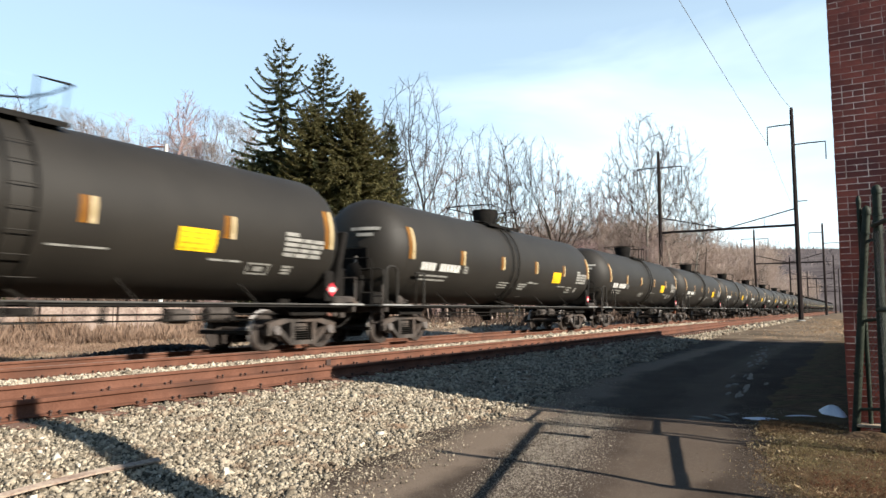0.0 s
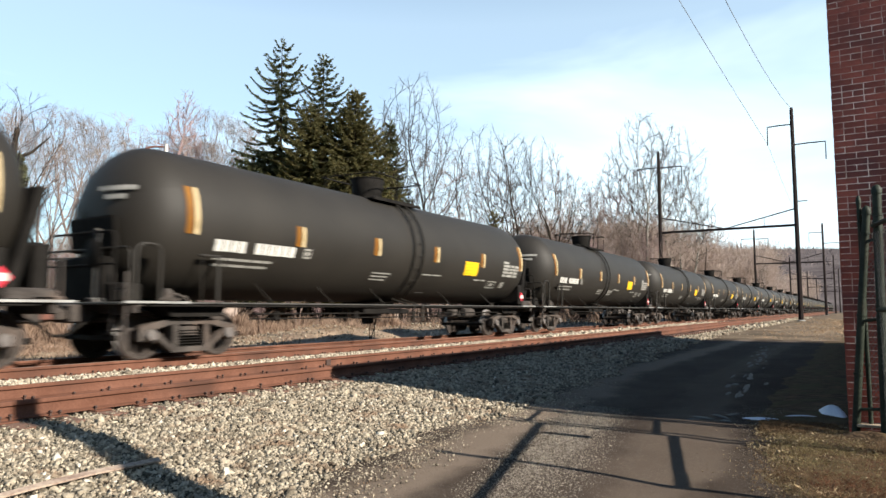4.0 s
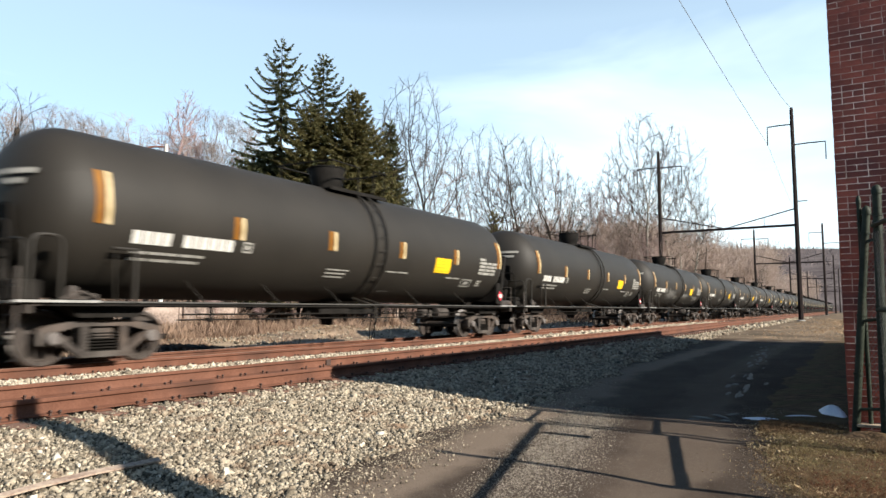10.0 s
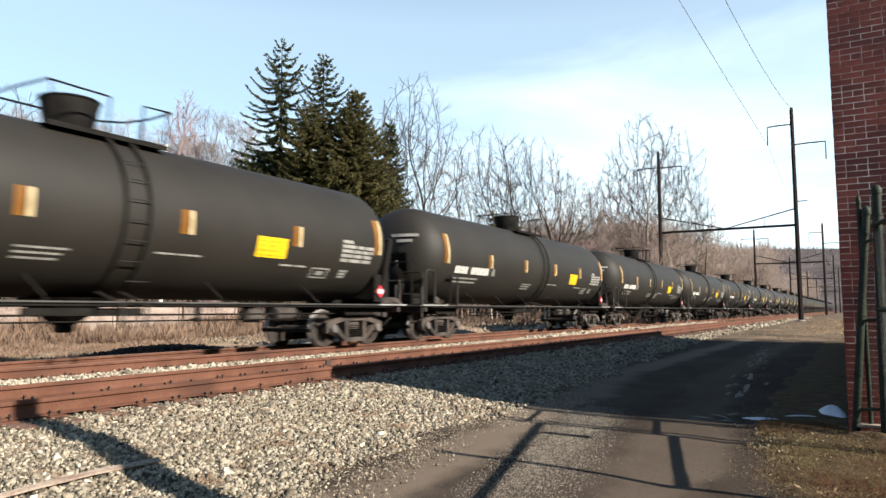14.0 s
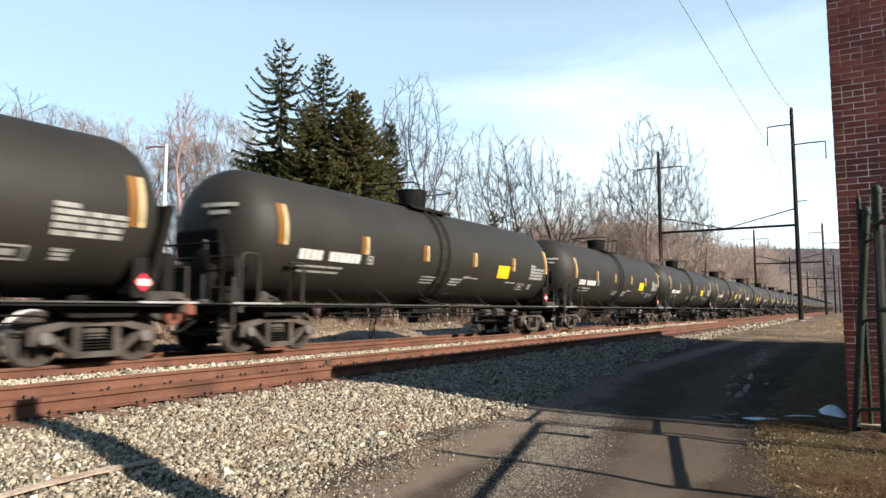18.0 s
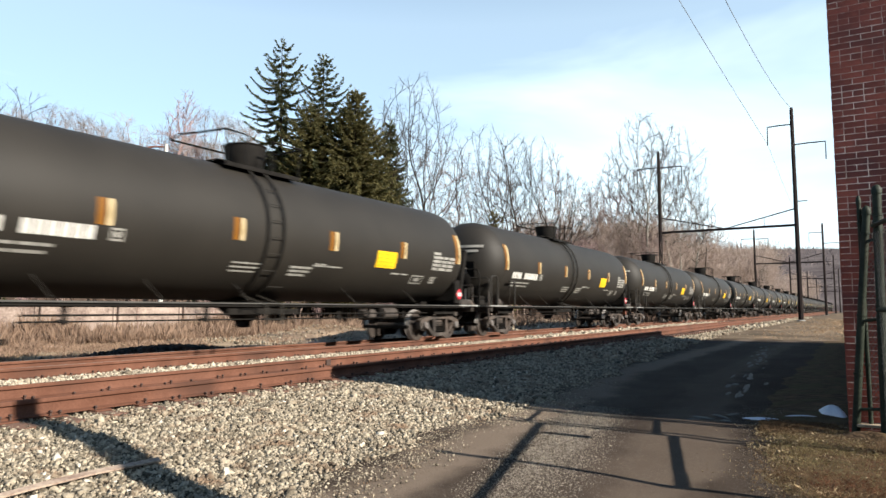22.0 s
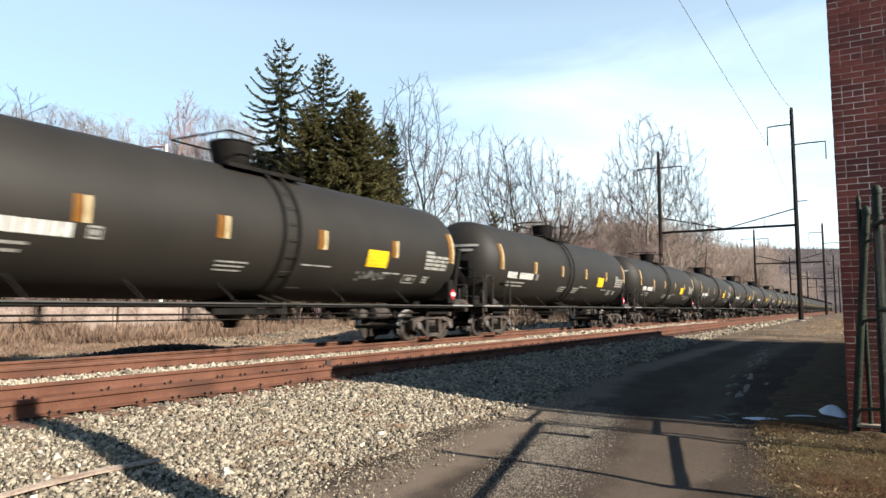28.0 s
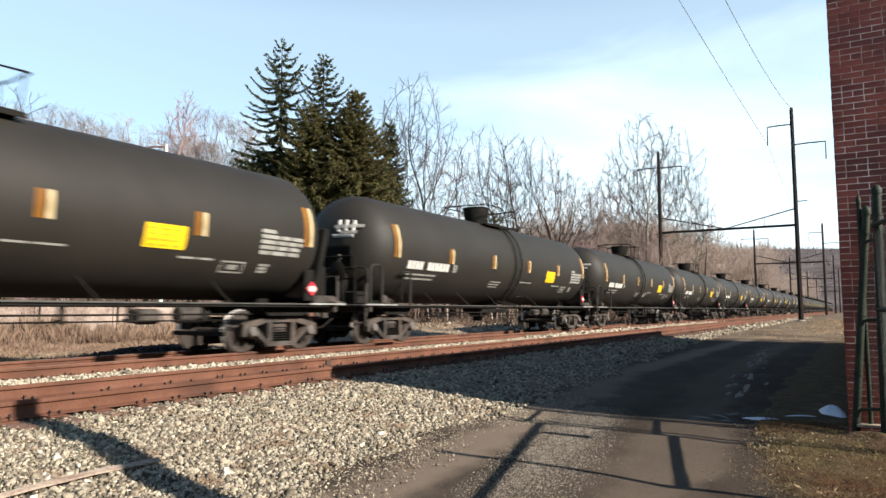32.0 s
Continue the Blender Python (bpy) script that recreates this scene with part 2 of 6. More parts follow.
# ---------------------------------------------------------------- mesh tools
class Shape:
    """Collects vertices and faces of one mesh."""

    def __init__(self):
        self.v, self.f = [], []

    def add(self, verts, faces):
        k = len(self.v)
        self.v.extend(tuple(p) for p in verts)
        self.f.extend(tuple(i + k for i in q) for q in faces)
        return self

    def box(self, c, s, bevel=0.0, turn=None):
        """A box at c of size s; bevel chamfers its upright and top edges."""
        hx, hy, hz = s[0] / 2, s[1] / 2, s[2] / 2
        e = min(bevel, hx * 0.9, hy * 0.9, hz * 0.9)
        rings = [(-hz, e), (-hz + e, 0), (hz - e, 0), (hz, e)] if e else [(-hz, 0), (hz, 0)]
        v = []
        for z, q in rings:
            ax, ay = hx - q, hy - q
            if e:
                v += [(ax, -ay + e, z), (ax, ay - e, z), (ax - e, ay, z), (-ax + e, ay, z), (-ax, ay - e, z), (-ax, -ay + e, z), (-ax + e, -ay, z), (ax - e, -ay, z)]
            else:
                v += [(ax, -ay, z), (ax, ay, z), (-ax, ay, z), (-ax, -ay, z)]
        n = 8 if e else 4
        f = [tuple(range(n))[::-1], tuple(range(len(v) - n, len(v)))]
        for r in range(len(rings) - 1):
            f += [(r * n + i, r * n + (i + 1) % n, (r + 1) * n + (i + 1) % n, (r + 1) * n + i) for i in range(n)]
        m = Matrix.Translation(c) @ (turn or Matrix.Identity(4))
        return self.add([m @ Vector(p) for p in v], f)

    def tube(self, points, radii, seg=8, caps=True):
        """A round bar through points."""
        pts = [Vector(p) for p in points]
        if not isinstance(radii, (list, tuple)):
            radii = [radii] * len(pts)
        rows, ref = [], None
        for i, p in enumerate(pts):
            d = (pts[min(i + 1, len(pts) - 1)] - pts[max(i - 1, 0)])
            d = d.normalized() if d.length > 1e-9 else Vector((0, 0, 1))
            if ref is None:
                ref = Vector((0, 0, 1)) if abs(d.z) < 0.9 else Vector((1, 0, 0))
            u = (ref - d * ref.dot(d)).normalized()
            w = d.cross(u)
            ref = u
            rows += [p + (u * math.cos(a) + w * math.sin(a)) * radii[i] for a in (2 * math.pi * k / seg for k in range(seg))]
        f = []
        for r in range(len(pts) - 1):
            f += [(r * seg + i, r * seg + (i + 1) % seg, (r + 1) * seg + (i + 1) % seg, (r + 1) * seg + i) for i in range(seg)]
        if caps:
            f += [tuple(range(seg))[::-1], tuple(range(len(rows) - seg, len(rows)))]
        return self.add(rows, f)

    def lathe(self, profile, seg=24, axis="z", at=(0, 0, 0)):
        """Turns (radius, height) pairs round an axis; ends with radius 0 close."""
        rows, f = [], []
        for r, h in profile:
            for k in range(seg):
                a = 2 * math.pi * k / seg
                p = (r * math.cos(a), r * math.sin(a), h)
                if axis == "x":
                    p = (h, p[0], p[1])
                elif axis == "y":
                    p = (p[1], h, p[0])
                rows.append((p[0] + at[0], p[1] + at[1], p[2] + at[2]))
        for r in range(len(profile) - 1):
            f += [(r * seg + i, r * seg + (i + 1) % seg, (r + 1) * seg + (i + 1) % seg, (r + 1) * seg + i) for i in range(seg)]
        f += [tuple(range(seg))[::-1], tuple(range(len(rows) - seg, len(rows)))]
        return self.add(rows, f)

    def prism(self, poly, y0, y1):
        """A polygon in x and z, given thickness along y."""
        n = len(poly)
        v = [(x, y0, z) for x, z in poly] + [(x, y1, z) for x, z in poly]
        f = [tuple(range(n)), tuple(range(n, 2 * n))[::-1]] + [((i + 1) % n, i, i + n, (i + 1) % n + n) for i in range(n)]
        return self.add(v, f)

    def mesh(self, name, mat, smooth=40):
        me = bpy.data.meshes.new(name)
        me.from_pydata(self.v, [], self.f)
        me.materials.append(mat)
        if smooth:
            me.polygons.foreach_set("use_smooth", [True] * len(me.polygons))
            me.set_sharp_from_angle(angle=radians(smooth))
        me.update()
        return me


def part(name, shape, mat, parent, label="", at=None, smooth=40):
    """Links a shape, or a mesh that is already made, as one part under a thing or part."""
    me = shape.mesh(name, mat, smooth) if isinstance(shape, Shape) else shape
    ob = new(name, me)
    ob.parent = parent
    if at is not None:
        ob.matrix_basis = at
    if label:
        ob["label"] = label
    return ob


def thing(name, label, category, at=None, group="", kind="", shape=None, mat=None, smooth=40):
    """A top-level thing: an Empty at its base, or one mesh."""
    ob = new(name, shape.mesh(name, mat, smooth) if shape else None)
    if at is not None:
        ob.matrix_basis = at
    return tagged(ob, label, category, group, kind)


def triangles(name, verts, tris, mat):
    """A mesh from arrays of corners and triangles."""
    me = bpy.data.meshes.new(name)
    me.vertices.add(len(verts))
    me.vertices.foreach_set("co", np.asarray(verts, dtype=np.float32).ravel())
    k = len(tris)
    me.loops.add(k * 3)
    me.loops.foreach_set("vertex_index", np.asarray(tris, dtype=np.int32).ravel())
    me.polygons.add(k)
    me.polygons.foreach_set("loop_start", np.arange(0, 3 * k, 3, dtype=np.int32))
    me.materials.append(mat)
    me.update(calc_edges=True)
    me.validate()
    return me




def worn_tracks(m):
    """Two paler, browner wheel tracks along the road, with ragged edges."""
    n, l = m.node_tree.nodes, m.node_tree.links
    b = n["Principled BSDF"]
    src = b.inputs["Base Color"].links[0].from_socket
    tc, sep, wob, add = n.new("ShaderNodeTexCoord"), n.new("ShaderNodeSeparateXYZ"), n.new("ShaderNodeTexNoise"), n.new("ShaderNodeMath")
    l.new(tc.outputs["Object"], sep.inputs[0])
    l.new(tc.outputs["Object"], wob.inputs["Vector"])
    wob.inputs["Scale"].default_value = 1.4
    wob.inputs["Detail"].default_value = 6.0
    add.operation = "MULTIPLY_ADD"
    l.new(wob.outputs["Fac"], add.inputs[0])
    add.inputs[1].default_value = 0.9
    bend, off = n.new("ShaderNodeMapRange"), n.new("ShaderNodeMath")
    bend.inputs["From Min"].default_value, bend.inputs["From Max"].default_value = 0.0, 14.0
    bend.inputs["To Min"].default_value, bend.inputs["To Max"].default_value = -0.6, 1.0
    off.operation = "SUBTRACT"
    l.new(sep.outputs["X"], bend.inputs["Value"])
    l.new(sep.outputs["Y"], off.inputs[0])
    l.new(bend.outputs["Result"], off.inputs[1])
    l.new(off.outputs[0], add.inputs[2])
    rng = n.new("ShaderNodeMapRange")
    rng.inputs["From Min"].default_value, rng.inputs["From Max"].default_value = 0.0, 5.0
    l.new(add.outputs[0], rng.inputs["Value"])
    ramp = n.new("ShaderNodeValToRGB")
    e = ramp.color_ramp.elements
    e[0].position, e[0].color = 0.0, (0, 0, 0, 1)
    e[1].position, e[1].color = 1.0, (0, 0, 0, 1)
    for pos, v in ((0.26, 0.0), (0.31, 0.35), (0.40, 0.30), (0.46, 0.05), (0.62, 0.05), (0.68, 0.85), (0.75, 0.80), (0.81, 0.05)):
        k = e.new(pos)
        k.color = (v, v, v, 1)
    pale = n.new("ShaderNodeMix")
    pale.data_type = "RGBA"
    pale.inputs[7].default_value = (0.150, 0.115, 0.087, 1)
    l.new(rng.outputs["Result"], ramp.inputs["Fac"])
    l.new(ramp.outputs["Color"], pale.inputs[0])
    l.new(src, pale.inputs[6])
    l.new(pale.outputs[2], b.inputs["Base Color"])


worn_tracks(ROAD)


def gritty(m, pale, cell, share):
    """Fine pale and dark grit pressed into a surface, thicker in some patches than in others."""
    n, l = m.node_tree.nodes, m.node_tree.links
    b = n["Principled BSDF"]
    src = b.inputs["Base Color"].links[0].from_socket
    tc, grit, patch, thick = n.new("ShaderNodeTexCoord"), n.new("ShaderNodeTexVoronoi"), n.new("ShaderNodeTexNoise"), n.new("ShaderNodeMapRange")
    grit.inputs["Scale"].default_value = 1.0 / cell
    patch.inputs["Scale"].default_value, patch.inputs["Detail"].default_value = 1.3, 7.0
    streak = n.new("ShaderNodeMapping")
    streak.inputs["Scale"].default_value = (0.35, 1.6, 1.0)
    streak.inputs["Rotation"].default_value = (0, 0, radians(-9))
    l.new(tc.outputs["Object"], streak.inputs["Vector"])
    l.new(streak.outputs["Vector"], patch.inputs["Vector"])
    l.new(tc.outputs["Object"], grit.inputs["Vector"])
    thick.inputs["From Min"].default_value, thick.inputs["From Max"].default_value = 0.36, 0.66
    thick.inputs["To Min"].default_value, thick.inputs["To Max"].default_value = 1.0 - 0.3 * share, 1.0 - share
    l.new(patch.outputs["Fac"], thick.inputs["Value"])
    sep, more = n.new("ShaderNodeSeparateColor"), n.new("ShaderNodeMath")
    l.new(grit.outputs["Color"], sep.inputs[0])
    more.operation = "GREATER_THAN"
    l.new(sep.outputs[0], more.inputs[0])
    l.new(thick.outputs["Result"], more.inputs[1])
    size, both, tone = n.new("ShaderNodeMath"), n.new("ShaderNodeMath"), n.new("ShaderNodeMix")
    size.operation, size.inputs[1].default_value = "LESS_THAN", 0.42
    l.new(grit.outputs["Distance"], size.inputs[0])
    both.operation = "MULTIPLY"
    l.new(more.outputs[0], both.inputs[0])
    l.new(size.outputs[0], both.inputs[1])
    tone.data_type = "RGBA"
    tone.inputs[6].default_value, tone.inputs[7].default_value = (0.020, 0.016, 0.013, 1), (*pale, 1)
    l.new(sep.outputs[1], tone.inputs[0])
    mix = n.new("ShaderNodeMix")
    mix.data_type = "RGBA"
    l.new(both.outputs[0], mix.inputs[0])
    l.new(src, mix.inputs[6])
    l.new(tone.outputs[2], mix.inputs[7])
    l.new(mix.outputs[2], b.inputs["Base Color"])


gritty(ROAD, (0.17, 0.140, 0.112), 0.009, 0.55)
# ---------------------------------------------------------------- the ground
RAIL = 0.37                      # top of the rails
TRACK_1, TRACK_2 = 8.155, 12.25  # centre lines of the empty track and of the train's track
GAUGE = 0.755                    # from a centre line to the middle of a rail


def bed_edge(x):
    """Where the ballast runs out on the road's side."""
    return 3.35 + min(max(x, -10.0), 35.0) * 0.075 + 0.16 * math.sin(x * 1.3) + 0.10 * math.sin(x * 3.1 + 1)


def height(x, y):
    """The ground's height."""
    a, top = bed_edge(x), RAIL - 0.235
    if y < a:
        z = 0.012 * math.sin(x * 0.9) * math.sin(y * 1.7)
    elif y < a + 2.6:
        u = (y - a) / 2.6
        z = top * (u * u * (3 - 2 * u))
    elif y < 14.6:
        z = top - 0.02
        if 9.25 < y < 11.15:
            z = RAIL - 0.15 - 0.05 * abs((y - 10.2) / 0.95) ** 3
    else:
        u = min((y - 14.6) / 2.2, 1.0)
        z = top - 0.22 * (u * u * (3 - 2 * u))
        z += 0.05 * math.sin(x * 0.35) * min((y - 14.6) / 6.0, 1.0)
    far = max(x - 35.0, 0.0)
    z += min(far, 60.0) * 0.004 * (1.0 if y < 5.0 else 0.0)
    return z


def bank_top(x, y):
    """The sandy bank beyond the tracks; far below ground elsewhere."""
    u, w = (x - 19.0) / 45.0, (y - 16.4) / 9.0
    if not (0 <= u <= 1 and 0 <= w <= 1):
        return -9.0
    env = min(1.0, u / 0.14, (1 - u) / 0.2)
    up = min(1.0, w / 0.55)
    side = up * up * (3 - 2 * up) * (1.0 if w < 0.7 else 1 - ((w - 0.7) / 0.3) ** 2)
    lumpy = 0.66 + 0.16 * math.sin(x * 0.52 + 0.8) + 0.42 * noise.noise(Vector((x * 0.45, y * 0.6, 3))) + 0.22 * noise.noise(Vector((x * 1.5, y * 1.6, 8))) + 0.10 * noise.noise(Vector((x * 4, y * 4, 5)))
    return -0.12 + 0.66 * env * env * (3 - 2 * env) * side * lumpy


def top_at(x, y):
    """The highest ground at a place."""
    return max(height(x, y), bank_top(x, y))


def grid_sheet(xs, ys, lift=0.0, fn=height):
    s = Shape()
    n = len(ys)
    s.v = [(x, y, fn(x, y) + lift) for x in xs for y in ys]
    s.f = [(i * n + j, (i + 1) * n + j, (i + 1) * n + j + 1, i * n + j + 1) for i in range(len(xs) - 1) for j in range(n - 1)]
    return s


def steps(*marks):
    """Marks (start, step), ..., end: coordinates in changing steps."""
    out = []
    for (a, st), nxt in zip(marks[:-1], marks[1:]):
        b = nxt[0] if isinstance(nxt, tuple) else nxt
        out += list(np.arange(a, b, st))
    out.append(marks[-1])
    return [float(v) for v in out]


gx = steps((-600.0, 100.0), (-100.0, 20.0), (-20.0, 2.0), (40.0, 10.0), (200.0, 50.0), (400.0, 200.0), 3000.0)
gy = steps((-900.0, 100.0), (-100.0, 20.0), (-20.0, 2.0), (0.0, 1.0), (14.0, 0.5), (18.0, 2.0), (40.0, 20.0), (200.0, 100.0), 2600.0)
ground = thing("ground", "brown winter soil with dry grass, lying flat", "ground", kind="structure", shape=grid_sheet(gx, gy, -0.03), mat=GROUND)

def verge_edge(x):
    """Where the road ends on the fence's side."""
    return 0.45 + 0.184 * (min(max(x, 3.0), 9.0) - 5.3) + 0.07 * math.sin(x * 2.3) + 0.05 * math.sin(x * 5.7) + 0.03 * math.sin(x * 13.1)


rx = steps((-20.0, 0.5), (3.0, 0.1), (9.0, 0.5), (30.0, 2.0), (60.0, 10.0), 420.0)
road_shape = Shape()
road_v = []
for x in rx:
    e = bed_edge(x) + 0.25
    for k in range(9):
        y0 = verge_edge(x)
        y = y0 + (e - y0) * k / 8
        rut = -0.02 * math.exp(-((y - 1.2) / 0.25) ** 2) - 0.02 * math.exp(-((y - 2.9) / 0.25) ** 2)
        road_v.append((x, y, height(x, min(y, e - 0.3)) + 0.004 + (rut if x < 30 else 0)))
road_shape.v = road_v
road_shape.f = [(i * 9 + j, (i + 1) * 9 + j, (i + 1) * 9 + j + 1, i * 9 + j + 1) for i in range(len(rx) - 1) for j in range(8)]
road = thing("road", "packed grey-brown dirt road with loose gravel", "road", kind="structure", shape=road_shape, mat=ROAD)

VERGE = material("mossy_verge_soil", (0.036, 0.025, 0.015), (0.115, 0.076, 0.047), 5.0, 0.95, 0, 0.9, 30, 0.2, c3=(0.075, 0.062, 0.032), stain=0.55, spec=0.04)
verge_shape = Shape()
for x in rx:
    e = verge_edge(x)
    for k in range(7):
        y = -6.0 + (e + 0.1 + 6.0) * (k / 6) ** 0.5
        verge_shape.v.append((x, y, height(x, y) + (-0.02 if k == 6 else 0.02 + 0.012 * noise.noise(Vector((x * 3, y * 3, 1))))))
verge_shape.f = [(i * 7 + j, (i + 1) * 7 + j, (i + 1) * 7 + j + 1, i * 7 + j + 1) for i in range(len(rx) - 1) for j in range(6)]
verge = thing("verge", "mossy brown verge with dead grass beside the road", "verge", kind="structure", shape=verge_shape, mat=VERGE)

YARD = material("pale_dry_gravel_dirt", (0.085, 0.060, 0.040), (0.175, 0.130, 0.090), 0.9, 0.95, 0, 0.6, 12, 0.16, c3=(0.060, 0.046, 0.032), stain=0.55, spec=0.04)
yard_shape = grid_sheet(steps((32.0, 2.0), (60.0, 10.0), 240.0), [-6.0, -3.0, -1.0, 1.0, 3.0, 4.8, 6.1], 0.016)
yard = thing("gravel_yard", "pale dry dirt and gravel beyond the building", "ground", kind="structure", shape=yard_shape, mat=YARD)

bx = steps((-20.0, 0.4), (30.0, 2.0), (60.0, 10.0), 900.0)
bed_shape = Shape()
BY = [0.0, 0.4, 0.9, 1.5, 2.1, 2.6]
for x in bx:
    e = bed_edge(x)
    for k in BY:
        bed_shape.v.append((x, e + k, height(x, e + k) + 0.006))
    for y in (6.95, 7.2, 9.24, 9.5, 10.9, 11.16, 13.4, 14.0, 14.7, 15.4):
        bed_shape.v.append((x, y, height(x, y) + 0.006))
nb = len(BY) + 10
bed_shape.f = [(i * nb + j, (i + 1) * nb + j, (i + 1) * nb + j + 1, i * nb + j + 1) for i in range(len(bx) - 1) for j in range(nb - 1)]
bed = thing("ballast_bed", "grey crushed-stone ballast bed under the tracks", "ballast", kind="structure", shape=bed_shape, mat=BED)

# loose stones: angular eight-cornered chips, turned and squeezed at random
CUBE_V = np.array([(-1, -1, -1), (1, -1, -1), (1, 1, -1), (-1, 1, -1), (-1, -1, 1), (1, -1, 1), (1, 1, 1), (-1, 1, 1)]) * 0.72
CUBE_F = np.array([(0, 2, 1), (0, 3, 2), (4, 5, 6), (4, 6, 7), (0, 1, 5), (0, 5, 4), (1, 2, 6), (1, 6, 5), (2, 3, 7), (2, 7, 6), (3, 0, 4), (3, 4, 7)])


def chips(places, sizes, rng):
    """Arrays of corners and triangles of one angular chip at each place."""
    n = len(places)
    v = CUBE_V[None] * (1 + rng.uniform(-0.62, 0.3, (n, 8, 3)))
    v = v * rng.uniform(0.30, 1.75, (n, 1, 3))
    q = rng.normal(size=(n, 4))
    q /= np.linalg.norm(q, axis=1)[:, None]
    w, x, y, z = q.T
    r = np.stack([1 - 2 * (y * y + z * z), 2 * (x * y - w * z), 2 * (x * z + w * y), 2 * (x * y + w * z), 1 - 2 * (x * x + z * z), 2 * (y * z - w * x), 2 * (x * z - w * y), 2 * (y * z + w * x), 1 - 2 * (x * x + y * y)], 1).reshape(n, 3, 3)
    v = np.einsum("nij,nkj->nki", r, v) * sizes[:, None, None] + places[:, None]
    return v.reshape(-1, 3), (CUBE_F[None] + 8 * np.arange(n)[:, None, None]).reshape(-1, 3)


def scatter(x0, x1, y0, y1, count, s0, s1, seed, keep=None, lift=0.0):
    rng = np.random.default_rng(seed)
    xs, ys = rng.uniform(x0, x1, count), rng.uniform(y0, y1, count)
    ok = np.array([keep(a, b, c) for a, b, c in zip(xs, ys, rng.uniform(0, 1, count))]) if keep else np.ones(count, bool)
    xs, ys = xs[ok], ys[ok]
    size = rng.uniform(s0, s1, len(xs)) * (1 + 0.5 * (rng.uniform(0, 1, len(xs)) > 0.95))
    zs = np.array([top_at(a, b) for a, b in zip(xs, ys)]) + size * rng.uniform(0.0, 0.75, len(xs)) + lift * rng.uniform(0.3, 1.0, len(xs))
    return chips(np.stack([xs, ys, zs], 1), size, rng)


def on_bed(x, y, r):
    d = y - bed_edge(x)
    return d > 0.35 * r - 0.12


def stone_field(name, label, pieces, mat=STONE):
    verts, tris, k = [], [], 0
    for v, t in pieces:
        verts.append(v)
        tris.append(t + k)
        k += len(v)
    ob = new(name, triangles(name, np.concatenate(verts), np.concatenate(tris), mat))
    return tagged(ob, label, "ballast", kind="stuff")


stone_field("ballast_stones", "angular grey and tan crushed stones on the trackside slope", [
    scatter(0.0, 7.0, 2.9, 7.05, 88000, 0.006, 0.0215, 1, on_bed),
    scatter(7.0, 16.0, 3.6, 7.15, 62000, 0.008, 0.026, 2, on_bed),
    scatter(0.0, 18.0, 6.45, 7.10, 10000, 0.012, 0.028, 14, None, 0.03),
    scatter(0.0, 18.0, 7.05, 7.42, 6500, 0.010, 0.022, 15, None, 0.035),
    scatter(-9.0, 0.0, 2.9, 7.1, 9000, 0.02, 0.045, 17, on_bed),
    scatter(16.0, 45.0, 4.4, 7.15, 20000, 0.025, 0.048, 3, on_bed),
    scatter(45.0, 120.0, 5.4, 7.2, 9000, 0.05, 0.10, 13, on_bed)])
stone_field("pale_stones", "scattered larger whitish stones among the ballast", [
    scatter(0.0, 12.0, 3.0, 7.0, 700, 0.014, 0.026, 41, lambda x, y, r: y > bed_edge(x) + 0.15)], WHITESTONE)
stone_field("ballast_stones_between_tracks", "pale crushed stones between the two tracks", [
    scatter(-2.0, 24.0, 9.15, 11.2, 40000, 0.014, 0.031, 4),
    scatter(24.0, 60.0, 9.15, 11.2, 7000, 0.04, 0.07, 5)], PALESTONE)
stone_field("spilled_stones", "small broken stone spilled along the road's edge", [
    scatter(1.5, 12.0, 2.6, 5.0, 80000, 0.003, 0.0095, 8, lambda x, y, r: -0.75 * r * r < y - bed_edge(x) < 0.35)])
GRAVEL = material("fine_road_gravel", (0.045, 0.038, 0.031), (0.265, 0.228, 0.187), 12.0, 0.9, 0, 0.3, 60, 0.2, island=0.9, spec=0.04)
stone_field("road_gravel", "fine loose gravel scattered along the dirt road", [
    scatter(2.4, 9.0, 1.7, 3.2, 150000, 0.0018, 0.0056, 6, lambda x, y, r: abs(y - 2.05 - 0.22 * (x - 4.4)) < 0.14 + 0.42 * r * r),
    scatter(2.4, 10.0, 0.3, 4.4, 40000, 0.0018, 0.0045, 16, lambda x, y, r: y > bed_edge(x) - 0.8 * r * r or y < verge_edge(x) + 0.35 * r * r)], GRAVEL)


# ---------------------------------------------------------------- tracks
def rail_shape(x0, x1, y, base):
    """A flat-bottomed rail: foot, web and rounded head."""
    prof = [(-0.073, 0), (-0.073, 0.012), (-0.02, 0.028), (-0.009, 0.045), (-0.009, 0.125), (-0.034, 0.140), (-0.036, 0.172), (-0.028, 0.183), (0.028, 0.183), (0.036, 0.172), (0.034, 0.140), (0.009, 0.125), (0.009, 0.045), (0.02, 0.028), (0.073, 0.012), (0.073, 0)]
    s = Shape()
    n = len(prof)
    xs = [x0, x0 + 20, 60.0, 200.0, x1]
    s.v = [(x, y + a, base + b) for x in xs for a, b in prof]
    s.f = [(i * n + (j + 1) % n, i * n + j, (i + 1) * n + j, (i + 1) * n + (j + 1) % n) for i in range(len(xs) - 1) for j in range(n)]
    s.f += [tuple(range(n)), tuple(range((len(xs) - 1) * n, len(xs) * n))[::-1]]
    return s


